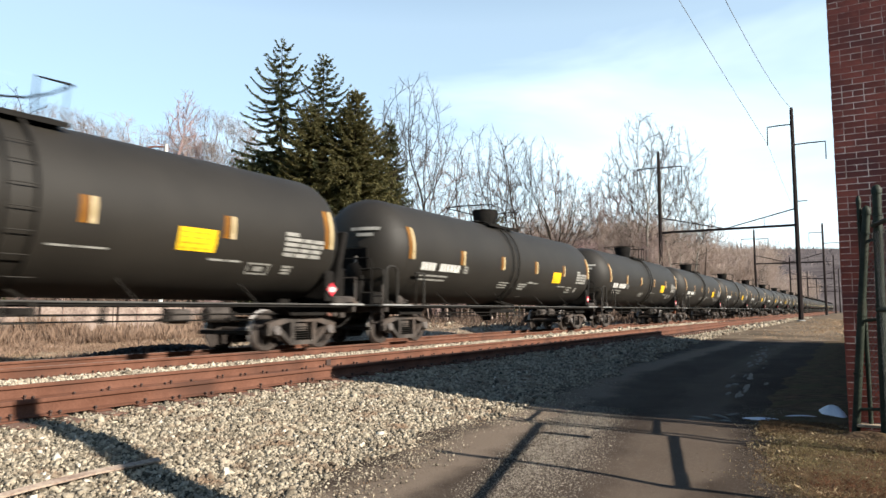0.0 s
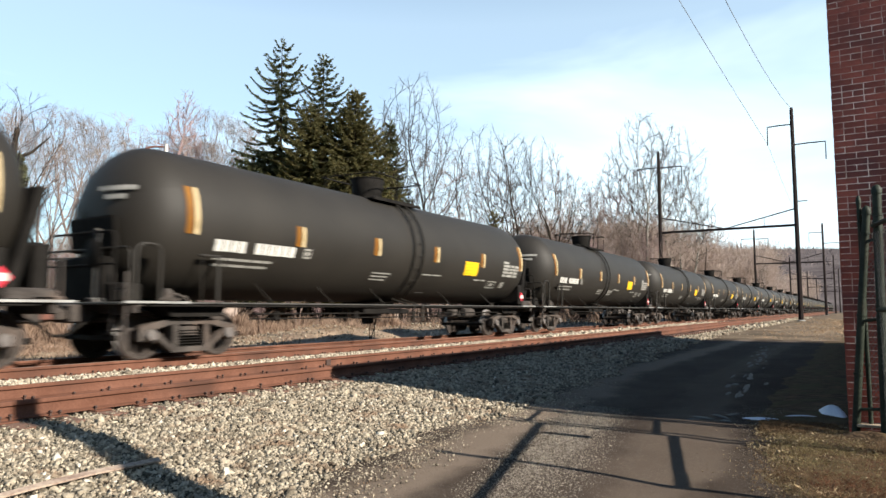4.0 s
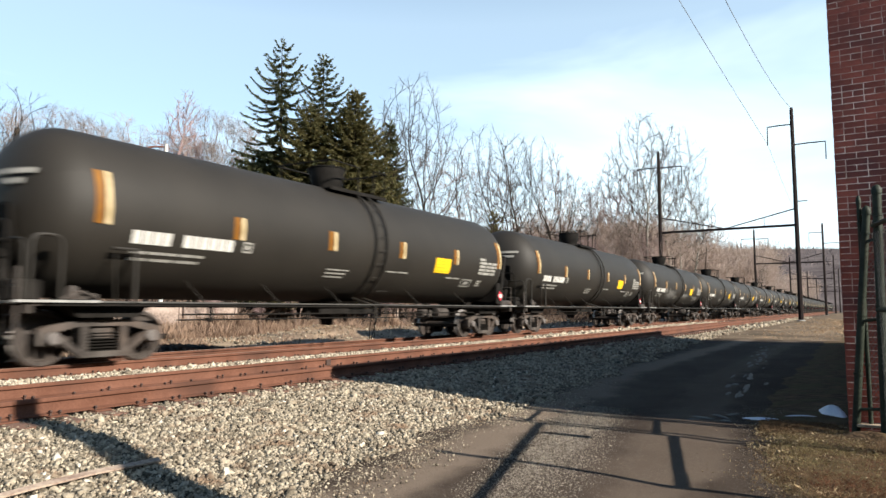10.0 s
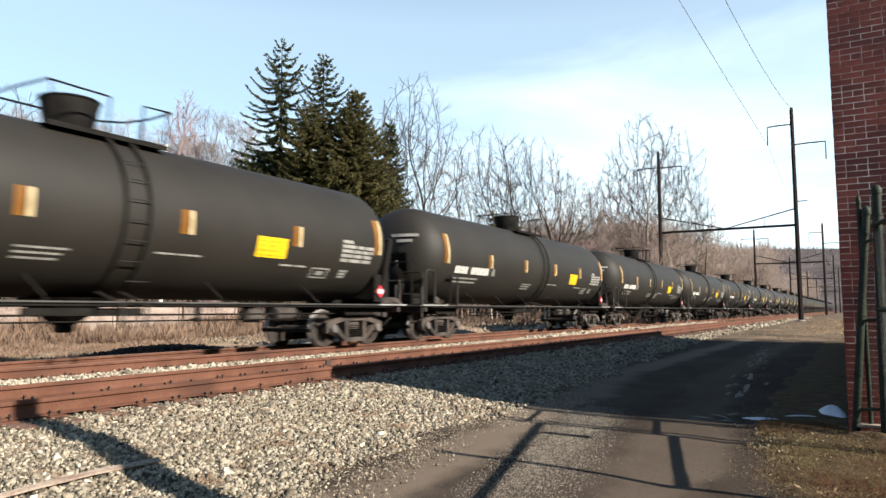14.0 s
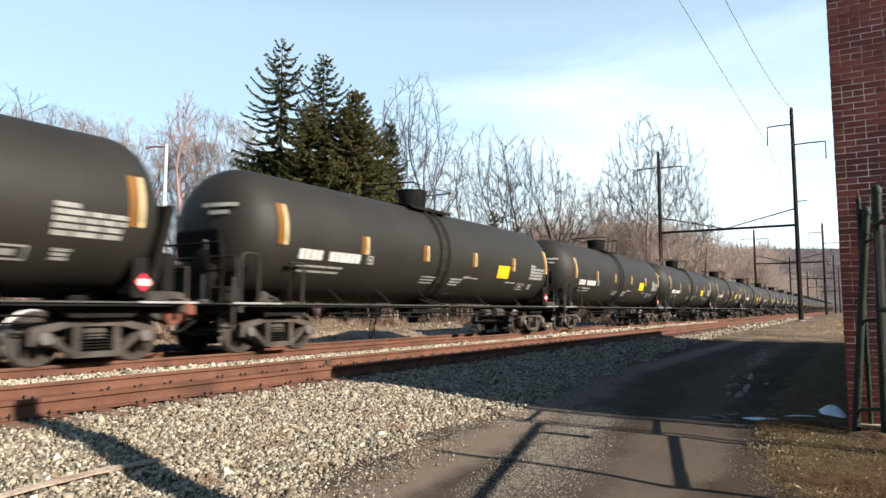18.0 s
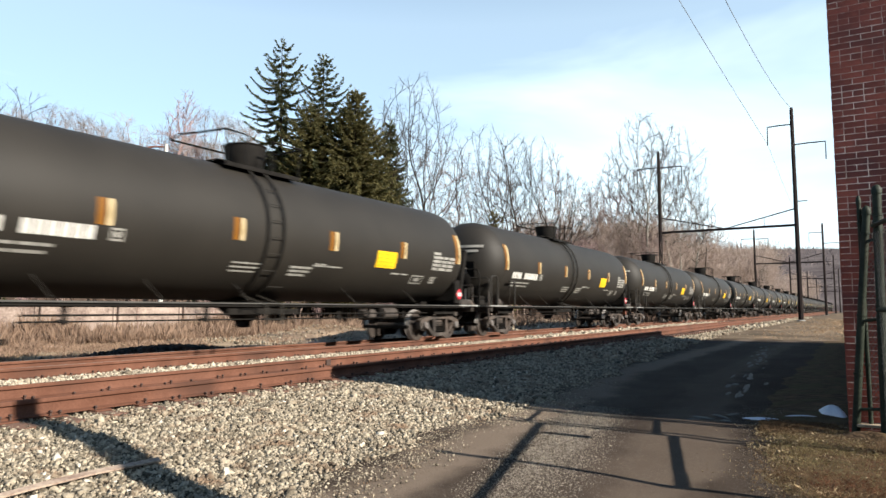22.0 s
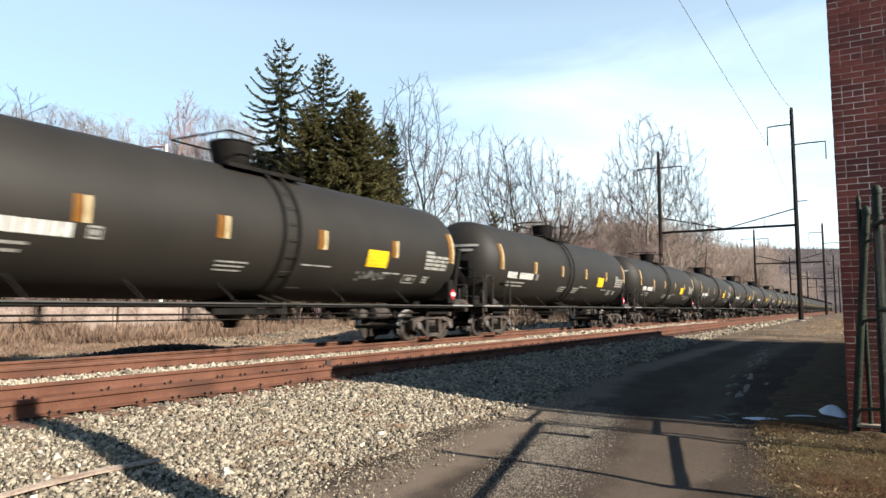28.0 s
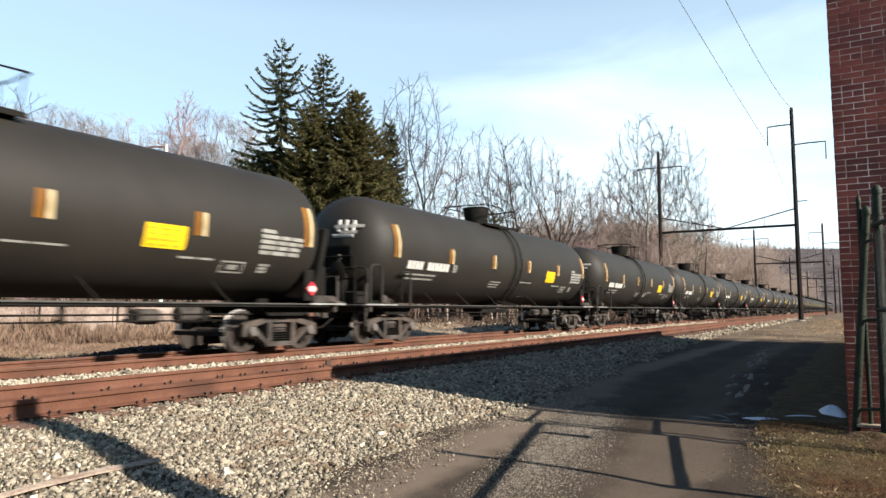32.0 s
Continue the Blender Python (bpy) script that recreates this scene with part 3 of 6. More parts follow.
spike_mesh = Shape().box((0, 0, 0.012), (0.03, 0.045, 0.024), 0.006).box((0, 0, -0.03), (0.018, 0.018, 0.07)).mesh("spike", SPIKE, 0)
tie_meshes = []
for k in range(5):
    tie = Shape().box((0, 0, -0.09), (0.22 + 0.02 * random.random(), 2.55 + 0.12 * random.random(), 0.18), 0.018)
    tie.v = [(x + random.uniform(-0.008, 0.008), y + random.uniform(-0.02, 0.02), z + random.uniform(-0.006, 0.006)) for x, y, z in tie.v]
    tie_meshes.append(tie.mesh("tie", TIE, 0))


def railway(name, label, y, near, x0=-25.0, x1=900.0):
    top = thing(name, label, "railway track", kind="structure")
    base = RAIL - 0.183
    for side in (-1, 1):
        part("rail", rail_shape(x0, x1, y + side * GAUGE, base), RUST, top)
    rng = random.Random(int(y * 10))
    x = x0 + 0.3
    rest, plates = Shape(), Shape()
    while x < 260:
        z = base - 0.018
        if x < near:
            part("tie", tie_meshes[rng.randrange(5)], TIE, top, at=pose(x, y + rng.uniform(-0.05, 0.05), z, 0, 0, rng.uniform(-1.5, 1.5)))
            for side in (-1, 1):
                plates.box((x, y + side * GAUGE, z + 0.009), (0.19, 0.36, 0.017), 0.004)
                for u, w in ((-0.05, -1), (0.055, 1), (0.05, -1)):
                    if rng.random() < 0.9:
                        part("spike", spike_mesh, SPIKE, top, at=pose(x + u, y + side * GAUGE + w * 0.088, z + 0.03 + rng.uniform(0, 0.03), 0, 0, rng.uniform(-9, 9)))
        else:
            rest.box((x, y, z - 0.09), (0.23, 2.6, 0.18))
        x += 0.495 + rng.uniform(-0.03, 0.03)
    part("distant_ties", rest, TIE, top, smooth=0)["kind"] = "stuff"
    part("tie_plates", plates, RUST, top, smooth=0)["kind"] = "stuff"
    return top


track_1 = railway("empty_track", "rusty empty railway track on wooden ties", TRACK_1, 26.0)
track_2 = railway("train_track", "rusty railway track that carries the train", TRACK_2, 22.0)
for side in (-1, 1):
    part("running_surface", Shape().box((440.0, TRACK_2 + side * GAUGE, RAIL + 0.002), (930.0, 0.05, 0.004)), RAILTOP, track_2, "worn bright rail head", smooth=0)
# rail joint with its bars and bolts
joint = part("joint_bar", Shape().box((10.15, TRACK_1 + GAUGE - 0.02, RAIL - 0.10), (0.13, 0.05, 0.13), 0.01), SPIKE, track_1, "dark rail joint bar")
PALERUST = material("pale_dusty_rust", (0.12, 0.070, 0.052), (0.30, 0.235, 0.18), 1.6, 0.9, 0, 0.3, 30, 0.2)
# a length of old strap iron lies on the stones
strap_shape = Shape()
_pts = [(2.20, 4.72, 0.098), (2.55, 4.775, 0.102), (2.95, 4.80, 0.106), (3.44, 4.74, 0.112)]
_rows = []
for k, (x, y, z) in enumerate(_pts):
    w = 0.034 if k else 0.024
    _rows += [(x - w * 0.3, y - w, z), (x + w * 0.3, y + w, z + 0.012), (x + w * 0.3, y + w, z + 0.024), (x - w * 0.3, y - w, z + 0.012)]
strap_shape.add(_rows, [(4 * k + i, 4 * k + (i + 1) % 4, 4 * k + 4 + (i + 1) % 4, 4 * k + 4 + i) for k in range(3) for i in range(4)] + [(3, 2, 1, 0), (12, 13, 14, 15)])
strap = thing("scrap_iron_bar", "flat rusty iron strap lying on the ballast", "scrap iron", shape=strap_shape, mat=PALERUST, smooth=0)
# ---------------------------------------------------------------- tank cars
# in a car's space: x along the train (its leading end at -x), y away from the road, z from the rail tops
TR, TZ, THALF, HEADD, LEADD = 1.53, 2.67, 7.42, 0.86, 1.0


def wall_y(z):
    """The tank's side at a height, on the road's side."""
    return -math.sqrt(max((TR + 0.006) ** 2 - (z - TZ) ** 2, 0.0))


def decal(s, x0, x1, z0, z1, slant=0.0, n=None):
    """A patch that hugs the tank's side between two heights."""
    n = n or max(1, int(abs(z1 - z0) / 0.15))
    v = []
    for k in range(n + 1):
        z = z0 + (z1 - z0) * k / n
        v += [(x0 + slant * k / n, wall_y(z), z), (x1 + slant * k / n, wall_y(z), z)]
    s.add(v, [(2 * k, 2 * k + 1, 2 * k + 3, 2 * k + 2) for k in range(n)])


def lead_depth(u):
    """How far the leading head bulges at a share u of the tank's radius."""
    return LEADD * (1 - min(u, 1.0) ** 2.6) ** 0.5


def tank_shape(seg=48):
    s = Shape()
    prof = []
    for k in range(1, 9):
        a = math.pi / 2 * k / 8
        prof.append((TR * math.sin(a) ** 0.77, -THALF - lead_depth(math.sin(a) ** 0.77)))
    for x in (-5.0, -2.5, 0.0, 2.5, 5.0):
        prof.append((TR, x))
    for k in range(8, 0, -1):
        a = math.pi / 2 * k / 8
        prof.append((TR * math.sin(a) ** 0.8, THALF + HEADD * math.cos(a)))
    return s.lathe(prof, seg, "x", (0, 0, TZ))


def wheelset_shape():
    s = Shape()
    for side in (-1, 1):
        y = side * 0.755
        o = side
        prof = [(0.10, y + o * 0.10), (0.14, y + o * 0.10), (0.16, y + o * 0.03), (0.36, y + o * 0.012), (0.385, y + o * 0.065), (0.450, y + o * 0.066), (0.457, y + o * 0.055), (0.462, y - o * 0.035), (0.487, y - o * 0.045), (0.487, y - o * 0.066), (0.38, y - o * 0.066), (0.35, y - o * 0.01), (0.16, y - o * 0.01), (0.13, y - o * 0.08), (0.085, y - o * 0.09)]
        s.lathe(prof if side > 0 else prof[::-1], 32, "y")
    s.lathe([(0.085, -0.9), (0.075, -0.3), (0.075, 0.3), (0.085, 0.9)], 14, "y")
    for side in (-1, 1):
        s.lathe([(0.07, side * 0.85), (0.07, side * 1.05)], 12, "y")
    return s


def side_frame_shape(side):
    """A cast side frame: arched top chord, sloping tension arms, two windows and pedestal jaws."""
    s = Shape()
    y0, y1 = sorted((side * 0.93, side * 1.10))
    s.prism([(-1.12, 0.60), (-0.98, 0.66), (-0.45, 0.76), (0.45, 0.76), (0.98, 0.66), (1.12, 0.60), (1.12, 0.50), (0.98, 0.52), (0.45, 0.65), (-0.45, 0.65), (-0.98, 0.52), (-1.12, 0.50)][::-1], y0, y1)
    for k in (-1, 1):
        p = [(k * 0.98, 0.56), (k * 0.86, 0.60), (k * 0.34, 0.20), (k * 0.44, 0.15)]
        s.prism(p[::-1] if k > 0 else p, y0, y1)
        p = [(k * 0.30, 0.68), (k * 0.42, 0.68), (k * 0.42, 0.18), (k * 0.30, 0.18)]
        s.prism(p[::-1] if k > 0 else p, y0 - 0.01, y1 + 0.01)
        p = [(k * 1.12, 0.62), (k * 1.02, 0.62), (k * 1.04, 0.34), (k * 1.12, 0.36)]
        s.prism(p[::-1] if k > 0 else p, y0, y1)
        s.lathe([(0.02, y0 - 0.03 if side < 0 else y0), (0.125, y0 - 0.03 if side < 0 else y0), (0.14, (y0 + y1) / 2), (0.125, y1 + 0.03 if side > 0 else y1), (0.02, y1 + 0.03 if side > 0 else y1)], 16, "y", (k * 0.89, 0, 0.457))
    s.prism([(-0.46, 0.22), (0.46, 0.22), (0.42, 0.12), (-0.42, 0.12)][::-1], y0, y1)
    return s


def coil_shape(side):
    """The spring nest, ribbed by its coils."""
    prof = []
    for k in range(7):
        prof += [(1.075, 0.215 + k * 0.052), (1.015, 0.241 + k * 0.052)]
    n = len(prof)
    s = Shape()
    s.v = [(x, side * y, z) for x in (-0.27, 0.27) for y, z in prof + [(0.94, 0.55), (0.94, 0.21)]]
    n += 2
    s.f = [tuple(range(n)), tuple(range(n, 2 * n))[::-1]] + [((i + 1) % n, i, i + n, (i + 1) % n + n) for i in range(n)]
    return s


def bearing_shape(side):
    y = side * 1.10
    prof = [(0.11, y), (0.115, y + side * 0.05), (0.095, y + side * 0.09), (0.03, y + side * 0.095)]
    return Shape().lathe(prof if side > 0 else prof[::-1], 14, "y", (0, 0, 0))


GREYIRON = material("pale_dusty_iron", (0.065, 0.060, 0.055), (0.12, 0.112, 0.102), 4.0, 0.7, 0, 0.2, 30, 0.2, spec=0.15)
# worn platform edge; its glint is painted in as a pale colour
GLINTEDGE = material("worn_glint_steel_edge", (0.20, 0.195, 0.185), (0.34, 0.335, 0.32), 3.0, 0.4, 0.3, 0.05, 30, 0.2, spec=0.4)


def arch_rail(feet, top, r):
    """A bent pipe with rounded corners between two feet on the platform."""
    (xa, ya), (xb, yb) = feet
    d = Vector((xb - xa, yb - ya, 0))
    c = min(0.16, d.length * 0.4)
    d.normalize()
    pts = [(xa, ya, 1.06), (xa, ya, top - c)]
    for k in range(1, 5):
        a = math.pi / 2 * k / 4
        u = c * (1 - math.cos(a))
        pts.append((xa + d.x * u, ya + d.y * u, top - c + c * math.sin(a)))
    for k in range(0, 4):
        a = math.pi / 2 * (1 - k / 4)
        u = c * (1 - math.cos(a))
        pts.append((xb - d.x * u, yb - d.y * u, top - c + c * math.sin(a)))
    return Shape().tube(pts + [(xb, yb, top - c), (xb, yb, 1.06)], r, 8)


def handrail(points, r=0.021):
    return Shape().tube(points, r, 6)


MESHES = {}


def wheel_mesh():
    """The wheelset with its rims and treads polished by the rail."""
    me = wheelset_shape().mesh("wheelset", WHEEL)
    me.materials.append(RIM)
    for poly in me.polygons:
        if min(math.hypot(me.vertices[i].co.x, me.vertices[i].co.z) for i in poly.vertices) > 0.44:
            poly.material_index = 1
    return me


def head_shield():
    """A steel half shield that hugs the lower leading head."""
    s = Shape()
    rows = []
    for k in range(1, 8):
        a = math.pi / 2 * k / 8
        rows.append(((TR + 0.014) * math.sin(a) ** 0.77, -THALF - lead_depth(math.sin(a) ** 0.77) - 0.03 * math.cos(a)))
    for r, x in rows:
        for j in range(25):
            t = math.pi + radians(-22) + radians(224) * j / 24
            s.v.append((x, r * math.cos(t), TZ + r * math.sin(t)))
    s.f = [(k * 25 + j, k * 25 + j + 1, (k + 1) * 25 + j + 1, (k + 1) * 25 + j) for k in range(6) for j in range(24)]
    return s



def shared(name, make, mat, smooth=40):
    if name not in MESHES:
        MESHES[name] = make().mesh(name.split(":")[0], mat, smooth)
    return MESHES[name]


def mark_glyphs(rng):
    """White stencilled characters as plain bars of their size."""
    s = Shape()
    x = -6.78
    for k in range(11):
        if k == 4:
            x += 0.24
            continue
        w = 0.150 + 0.02 * rng.random()
        decal(s, x, x + w, 2.10 + 0.006 * rng.random(), 2.335)
        x += w + 0.042
    return s


def chalk_smear(rng, x0, x1, z0, z1, count):
    """A cloud of pale flecks on the tank's side, thickest in its middle."""
    s = Shape()
    for _ in range(count):
        u, w = rng.gauss(0.5, 0.2), rng.gauss(0.5, 0.2)
        if 0 < u < 1 and 0 < w < 1:
            x, z = x0 + (x1 - x0) * u, z0 + (z1 - z0) * w
            a, h = rng.uniform(0.02, 0.08), rng.uniform(0.012, 0.05)
            decal(s, x - a, x + a, z - h, z + h, rng.uniform(-0.08, 0.08), 1)
    return s


def text_rows(x0, widths, z, h, pitch):
    s = Shape()
    for k, row in enumerate(widths):
        x = x0
        for w in row:
            decal(s, x, x + w, z - k * pitch - h, z - k * pitch)
            x += w + 0.05
    return s


def framed_square(x0, z0, w, h, t=0.035):
    s = Shape()
    decal(s, x0, x0 + w, z0 + h - t, z0 + h)
    decal(s, x0, x0 + w, z0, z0 + t)
    decal(s, x0, x0 + t, z0 + t, z0 + h - t)
    decal(s, x0 + w - t, x0 + w, z0 + t, z0 + h - t)
    decal(s, x0 + w * 0.28, x0 + w * 0.72, z0 + h * 0.3, z0 + h * 0.7)
    return s


def ladder_rail(x):
    pts = []
    for k in range(15):
        a = radians(-62 + k * (150 / 14))
        r = TR + 0.08
        pts.append((x, -r * math.cos(a), TZ + r * math.sin(a)))
    return Shape().tube([(x, -TR - 0.02, 0.62), (x, -TR - 0.02, 1.02)] + [p for p in pts if p[2] > 1.1], 0.032, 6)


def rung_shape(z):
    r = TR + 0.08
    y = -math.sqrt(max(r * r - (z - TZ) ** 2, 0.01)) if z > 1.6 else -TR - 0.02
    return Shape().tube([(0.16, y, z), (0.58, y, z)], 0.010, 6)


def add_bogie(car, x, lite):
    b = part("bogie", shared("bogie", lambda: Shape().box((0, 0, 0.52), (0.42, 2.1, 0.26), 0.05).box((0, 0, 0.70), (0.5, 0.5, 0.12), 0.03).tube([(-0.5, -0.5, 0.42), (0.5, -0.5, 0.42)], 0.04, 6), IRON), IRON, car, at=pose(x, 0, 0))
    sets = []
    for u in (-0.89, 0.89):
        sets.append(part("wheelset", MESHES.setdefault("wheelset", MESHES.get("wheelset") or wheel_mesh()), WHEEL, b, at=pose(u, 0, 0.457)))
    for side in ((-1,) if lite else (-1, 1)):
        part("side_frame", shared("side_frame:%d" % side, lambda: side_frame_shape(side), IRON), IRON, b)
        if not lite:
            part("coil_spring", shared("coil_spring:%d" % side, lambda: coil_shape(side), BLACKIRON), BLACKIRON, b)
    if not lite:
        for u in (-0.89, 0.89):
            part("axle_bearing_cap", shared("axle_bearing_cap", lambda: bearing_shape(-1), BEARING), BEARING, b, "pale steel bearing cap", at=pose(u, 0, 0.457))
        part("brake_beam", shared("brake_beam", lambda: Shape().box((-1.42, 0, 0.42), (0.05, 1.7, 0.10), 0.01).box((1.42, 0, 0.42), (0.05, 1.7, 0.10), 0.01).tube([(-1.42, 0, 0.4), (1.42, 0, 0.4)], 0.03, 6), BLACKIRON), BLACKIRON, b)
    return sets


def tank_car(lite=False):
    """A black four-axle tank car. Returns it and its wheelsets."""
    car = thing("tank_car", "black railway tank car with white stencils and a yellow panel", "tank car", group="cars of the train")
    k = "l" if lite else "f"
    part("tank", shared("tank:" + k, lambda: tank_shape(28 if lite else 56), TANK, 60), TANK, car, "dusty black cylindrical tank shell")
    # top fittings
    dome = part("manway_housing", shared("manway_housing", lambda: Shape().lathe([(0.47, 4.05), (0.47, 4.20), (0.42, 4.22), (0.43, 4.34), (0.505, 4.74), (0.50, 4.76), (0.32, 4.76)], 26, "z", (-0.08, 0, 0)), BLACKIRON), BLACKIRON, car)
    part("housing_lid", shared("housing_lid", lambda: Shape().lathe([(0.2, 4.75), (0.515, 4.755), (0.53, 4.78), (0.51, 4.80), (0.2, 4.82)], 26, "z", (-0.08, 0, 0)), BLACKIRON), BLACKIRON, dome)
    part("top_platform", shared("top_platform", lambda: Shape().box((0.2, -0.76, 4.07), (2.3, 0.34, 0.02)).box((0.2, 0.72, 4.07), (2.3, 0.34, 0.02)).box((1.16, 0, 4.19), (0.36, 1.3, 0.02)).box((0.2, -0.94, 4.06), (2.36, 0.02, 0.09)).box((0.2, 0.90, 4.06), (2.36, 0.02, 0.09)), BLACKIRON), BLACKIRON, car, "black top running board")
    part("safety_railing", shared("safety_railing", lambda: handrail([(0.11, -0.92, 4.08), (0.11, -0.96, 4.76), (-0.98, -0.95, 4.78), (-1.06, 0.0, 4.78), (-1.08, 0.86, 4.78), (0.85, 0.88, 4.78), (1.30, 0.45, 4.78), (1.42, -0.2, 4.78), (1.38, -0.95, 4.78), (0.78, -0.96, 4.76), (0.78, -0.92, 4.08)], 0.023), BLACKIRON), BLACKIRON, car)
    if not lite:
        for u, w in ((-1.02, 0.82), (-0.92, -0.93), (1.32, -0.93), (0.85, 0.86), (1.38, 0.0)):
            part("railing_post", shared("railing_post:%s%s" % (u, w), lambda: Shape().tube([(u, w, 4.78), (u * 0.96, w * 0.97, 4.05)], 0.013, 6), BLACKIRON), BLACKIRON, car)
    if not lite:
        part("valve_box", shared("valve_box", lambda: Shape().lathe([(0.24, 4.1), (0.24, 4.30), (0.1, 4.33)], 14, "z", (0.72, 0, 0)), BLACKIRON), BLACKIRON, car)
    # ladder
    for u in (0.14, 0.60):
        part("ladder_rail", shared("ladder_rail:%s" % u, lambda: ladder_rail(u), TANK), TANK, car)
    if not lite:
        for z in (0.72, 1.05, 1.42, 1.78, 2.14, 2.50, 2.86, 3.22, 3.56):
            part("ladder_rung", shared("ladder_rung:%s" % z, lambda: rung_shape(z), TANK), TANK, car)
    # underframe
    for side in ((-1,) if lite else (-1, 1)):
        part("side_sill", shared("side_sill:%d" % side, lambda: Shape().box((0, side * 1.47, 1.06), (17.0, 0.05, 0.035), 0.006), SILL), SILL, car, "thin worn grey side sill")
        part("sill_flange", shared("sill_flange:%d" % side, lambda: Shape().box((0, side * 1.38, 1.01), (16.4, 0.16, 0.05), 0.01), BLACKIRON), BLACKIRON, car)
    for side in (-1, 1):
        part("tank_cradle", shared("tank_cradle", lambda: Shape().box((0, 0, 1.10), (0.35, 1.0, 0.42), 0.05), BLACKIRON), BLACKIRON, car, at=pose(side * 7.0, 0, 0))
        part("body_bolster", shared("body_bolster", lambda: Shape().prism([(-0.55, 0.80), (0.55, 0.80), (0.75, 1.0), (-0.75, 1.0)][::-1], -1.25, 1.25).box((0, -1.1, 0.86), (0.34, 0.22, 0.22), 0.03), BLACKIRON), BLACKIRON, car, "black bolster between tank and bogie", at=pose(side * 7.0, 0, 0))
        part("train_line_hose", shared("train_line_hose:%d" % side, lambda: Shape().tube([(side * 8.5, -0.35, 0.80), (side * 8.8, -0.36, 0.66), (side * 9.0, -0.30, 0.50), (side * 9.14, -0.22, 0.46)], 0.03, 6).box((side * 8.45, -0.35, 0.84), (0.16, 0.12, 0.14), 0.02), BLACKIRON), BLACKIRON, car)
        ds = part("draft_sill", shared("draft_sill", lambda: Shape().box((0, 0, 0.86), (2.3, 0.42, 0.34), 0.03), IRON), IRON, car, at=pose(side * 7.75, 0, 0))
        part("end_sill", shared("end_sill", lambda: Shape().box((0, 0, 0.96), (0.12, 2.9, 0.2), 0.02), IRON), IRON, ds, at=pose(side * 0.7, 0, 0))
    for side in (-1, 1):
        part("coupler", shared("coupler:%d" % side, lambda: Shape().box((side * 8.75, 0, 0.84), (0.7, 0.16, 0.18), 0.03).box((side * 9.05, 0.02 * side, 0.84), (0.2, 0.30, 0.28), 0.06), RUSTRED if side > 0 else IRON), IRON, car)
    part("brake_pipe", shared("brake_pipe", lambda: Shape().tube([(-5.6, -1.30, 0.84), (5.9, -1.30, 0.84)], 0.018, 6), BLACKIRON), BLACKIRON, car)
    part("brake_rod", shared("brake_rod", lambda: Shape().tube([(-5.6, -1.18, 0.735), (5.9, -1.18, 0.72)], 0.015, 6), BLACKIRON), BLACKIRON, car)
    part("bottom_outlet", shared("bottom_outlet", lambda: Shape().lathe([(0.20, 0.66), (0.28, 0.72), (0.62, 0.98), (0.8, 1.15)], 20, "z").box((0, 0, 0.62), (0.26, 0.3, 0.2), 0.03).box((0, -0.7, 0.9), (2.2, 0.05, 0.12), 0.01), BLACKIRON), BLACKIRON, car)
    if not lite:
        for x in (-4.9, -2.1, 1.9, 3.1, 4.7):
            part("pipe_hanger", shared("pipe_hanger", lambda: Shape().box((0, -1.28, 0.84), (0.12, 0.05, 0.30), 0.02).box((0, -1.22, 0.74), (0.16, 0.14, 0.06), 0.02), BLACKIRON), BLACKIRON, car, at=pose(x, 0, 0))
        for x, lean in ((-5.2, 0.22), (-3.2, 0.22), (-1.1, 0.22), (2.4, 0.22), (5.2, 0.22)):
            part("tank_brace", shared("tank_brace", lambda: Shape().tube([(-0.12, wall_y(1.5) - 0.01, 1.5), (0.08, -1.40, 1.06)], [0.009, 0.012], 6), TANK), TANK, car, at=pose(x, 0, 0))
        part("brake_cylinder", shared("brake_cylinder", lambda: Shape().lathe([(0.05, -0.4), (0.17, -0.38), (0.17, 0.25), (0.06, 0.4)], 14, "x", (5.0, -0.55, 0.82)), IRON), IRON, car)
        part("air_reservoir", shared("air_reservoir", lambda: Shape().box((3.9, -0.6, 0.80), (0.5, 0.35, 0.3), 0.06), IRON), IRON, car)
        # leading end: platform, hand rails, brake stand, ladder
        part("end_platform", shared("end_platform", lambda: Shape().box((-8.25, 0, 1.045), (1.0, 2.9, 0.05), 0.01), SILL), SILL, car)
        part("end_handrail", shared("end_handrail", lambda: arch_rail([(-8.55, -1.40), (-8.55, 1.40)], 2.05, 0.022), TANK), TANK, car)
        part("side_handrail", shared("side_handrail", lambda: arch_rail([(-8.45, -1.42), (-7.98, -1.44)], 2.12, 0.030), TANK), TANK, car)
        part("corner_grab", shared("corner_grab", lambda: Shape().tube([(-6.72, -1.49, 1.06), (-6.72, -1.50, 1.98)], 0.036, 8).tube([(-7.16, -1.50, 1.98), (-6.68, -1.50, 1.98)], 0.030, 8).tube([(-7.10, -1.50, 1.98), (-7.10, -1.48, 1.62), (-7.02, -1.40, 1.06)], 0.016, 6), TANK), TANK, car, "dark corner post with a short top bar")
        part("head_shield", shared("head_shield", head_shield, TANK, 60), TANK, car, "dull black head shield")
        part("head_pad", shared("head_pad", lambda: Shape().box((0, 0, 0), (0.07, 1.5, 0.66), 0.03, Matrix.Rotation(radians(-8), 4, "Y")), BLACKIRON), BLACKIRON, car, "flat black plate before the tank head", at=pose(-8.46, -0.05, 2.34))
        stand = part("brake_stand", shared("brake_stand", lambda: Shape().tube([(-8.62, -0.48, 1.05), (-8.62, -0.48, 2.42)], 0.040, 8).box((-8.60, -0.48, 1.10), (0.22, 0.26, 0.10), 0.02), GREYIRON), GREYIRON, car, "grey upright brake post")
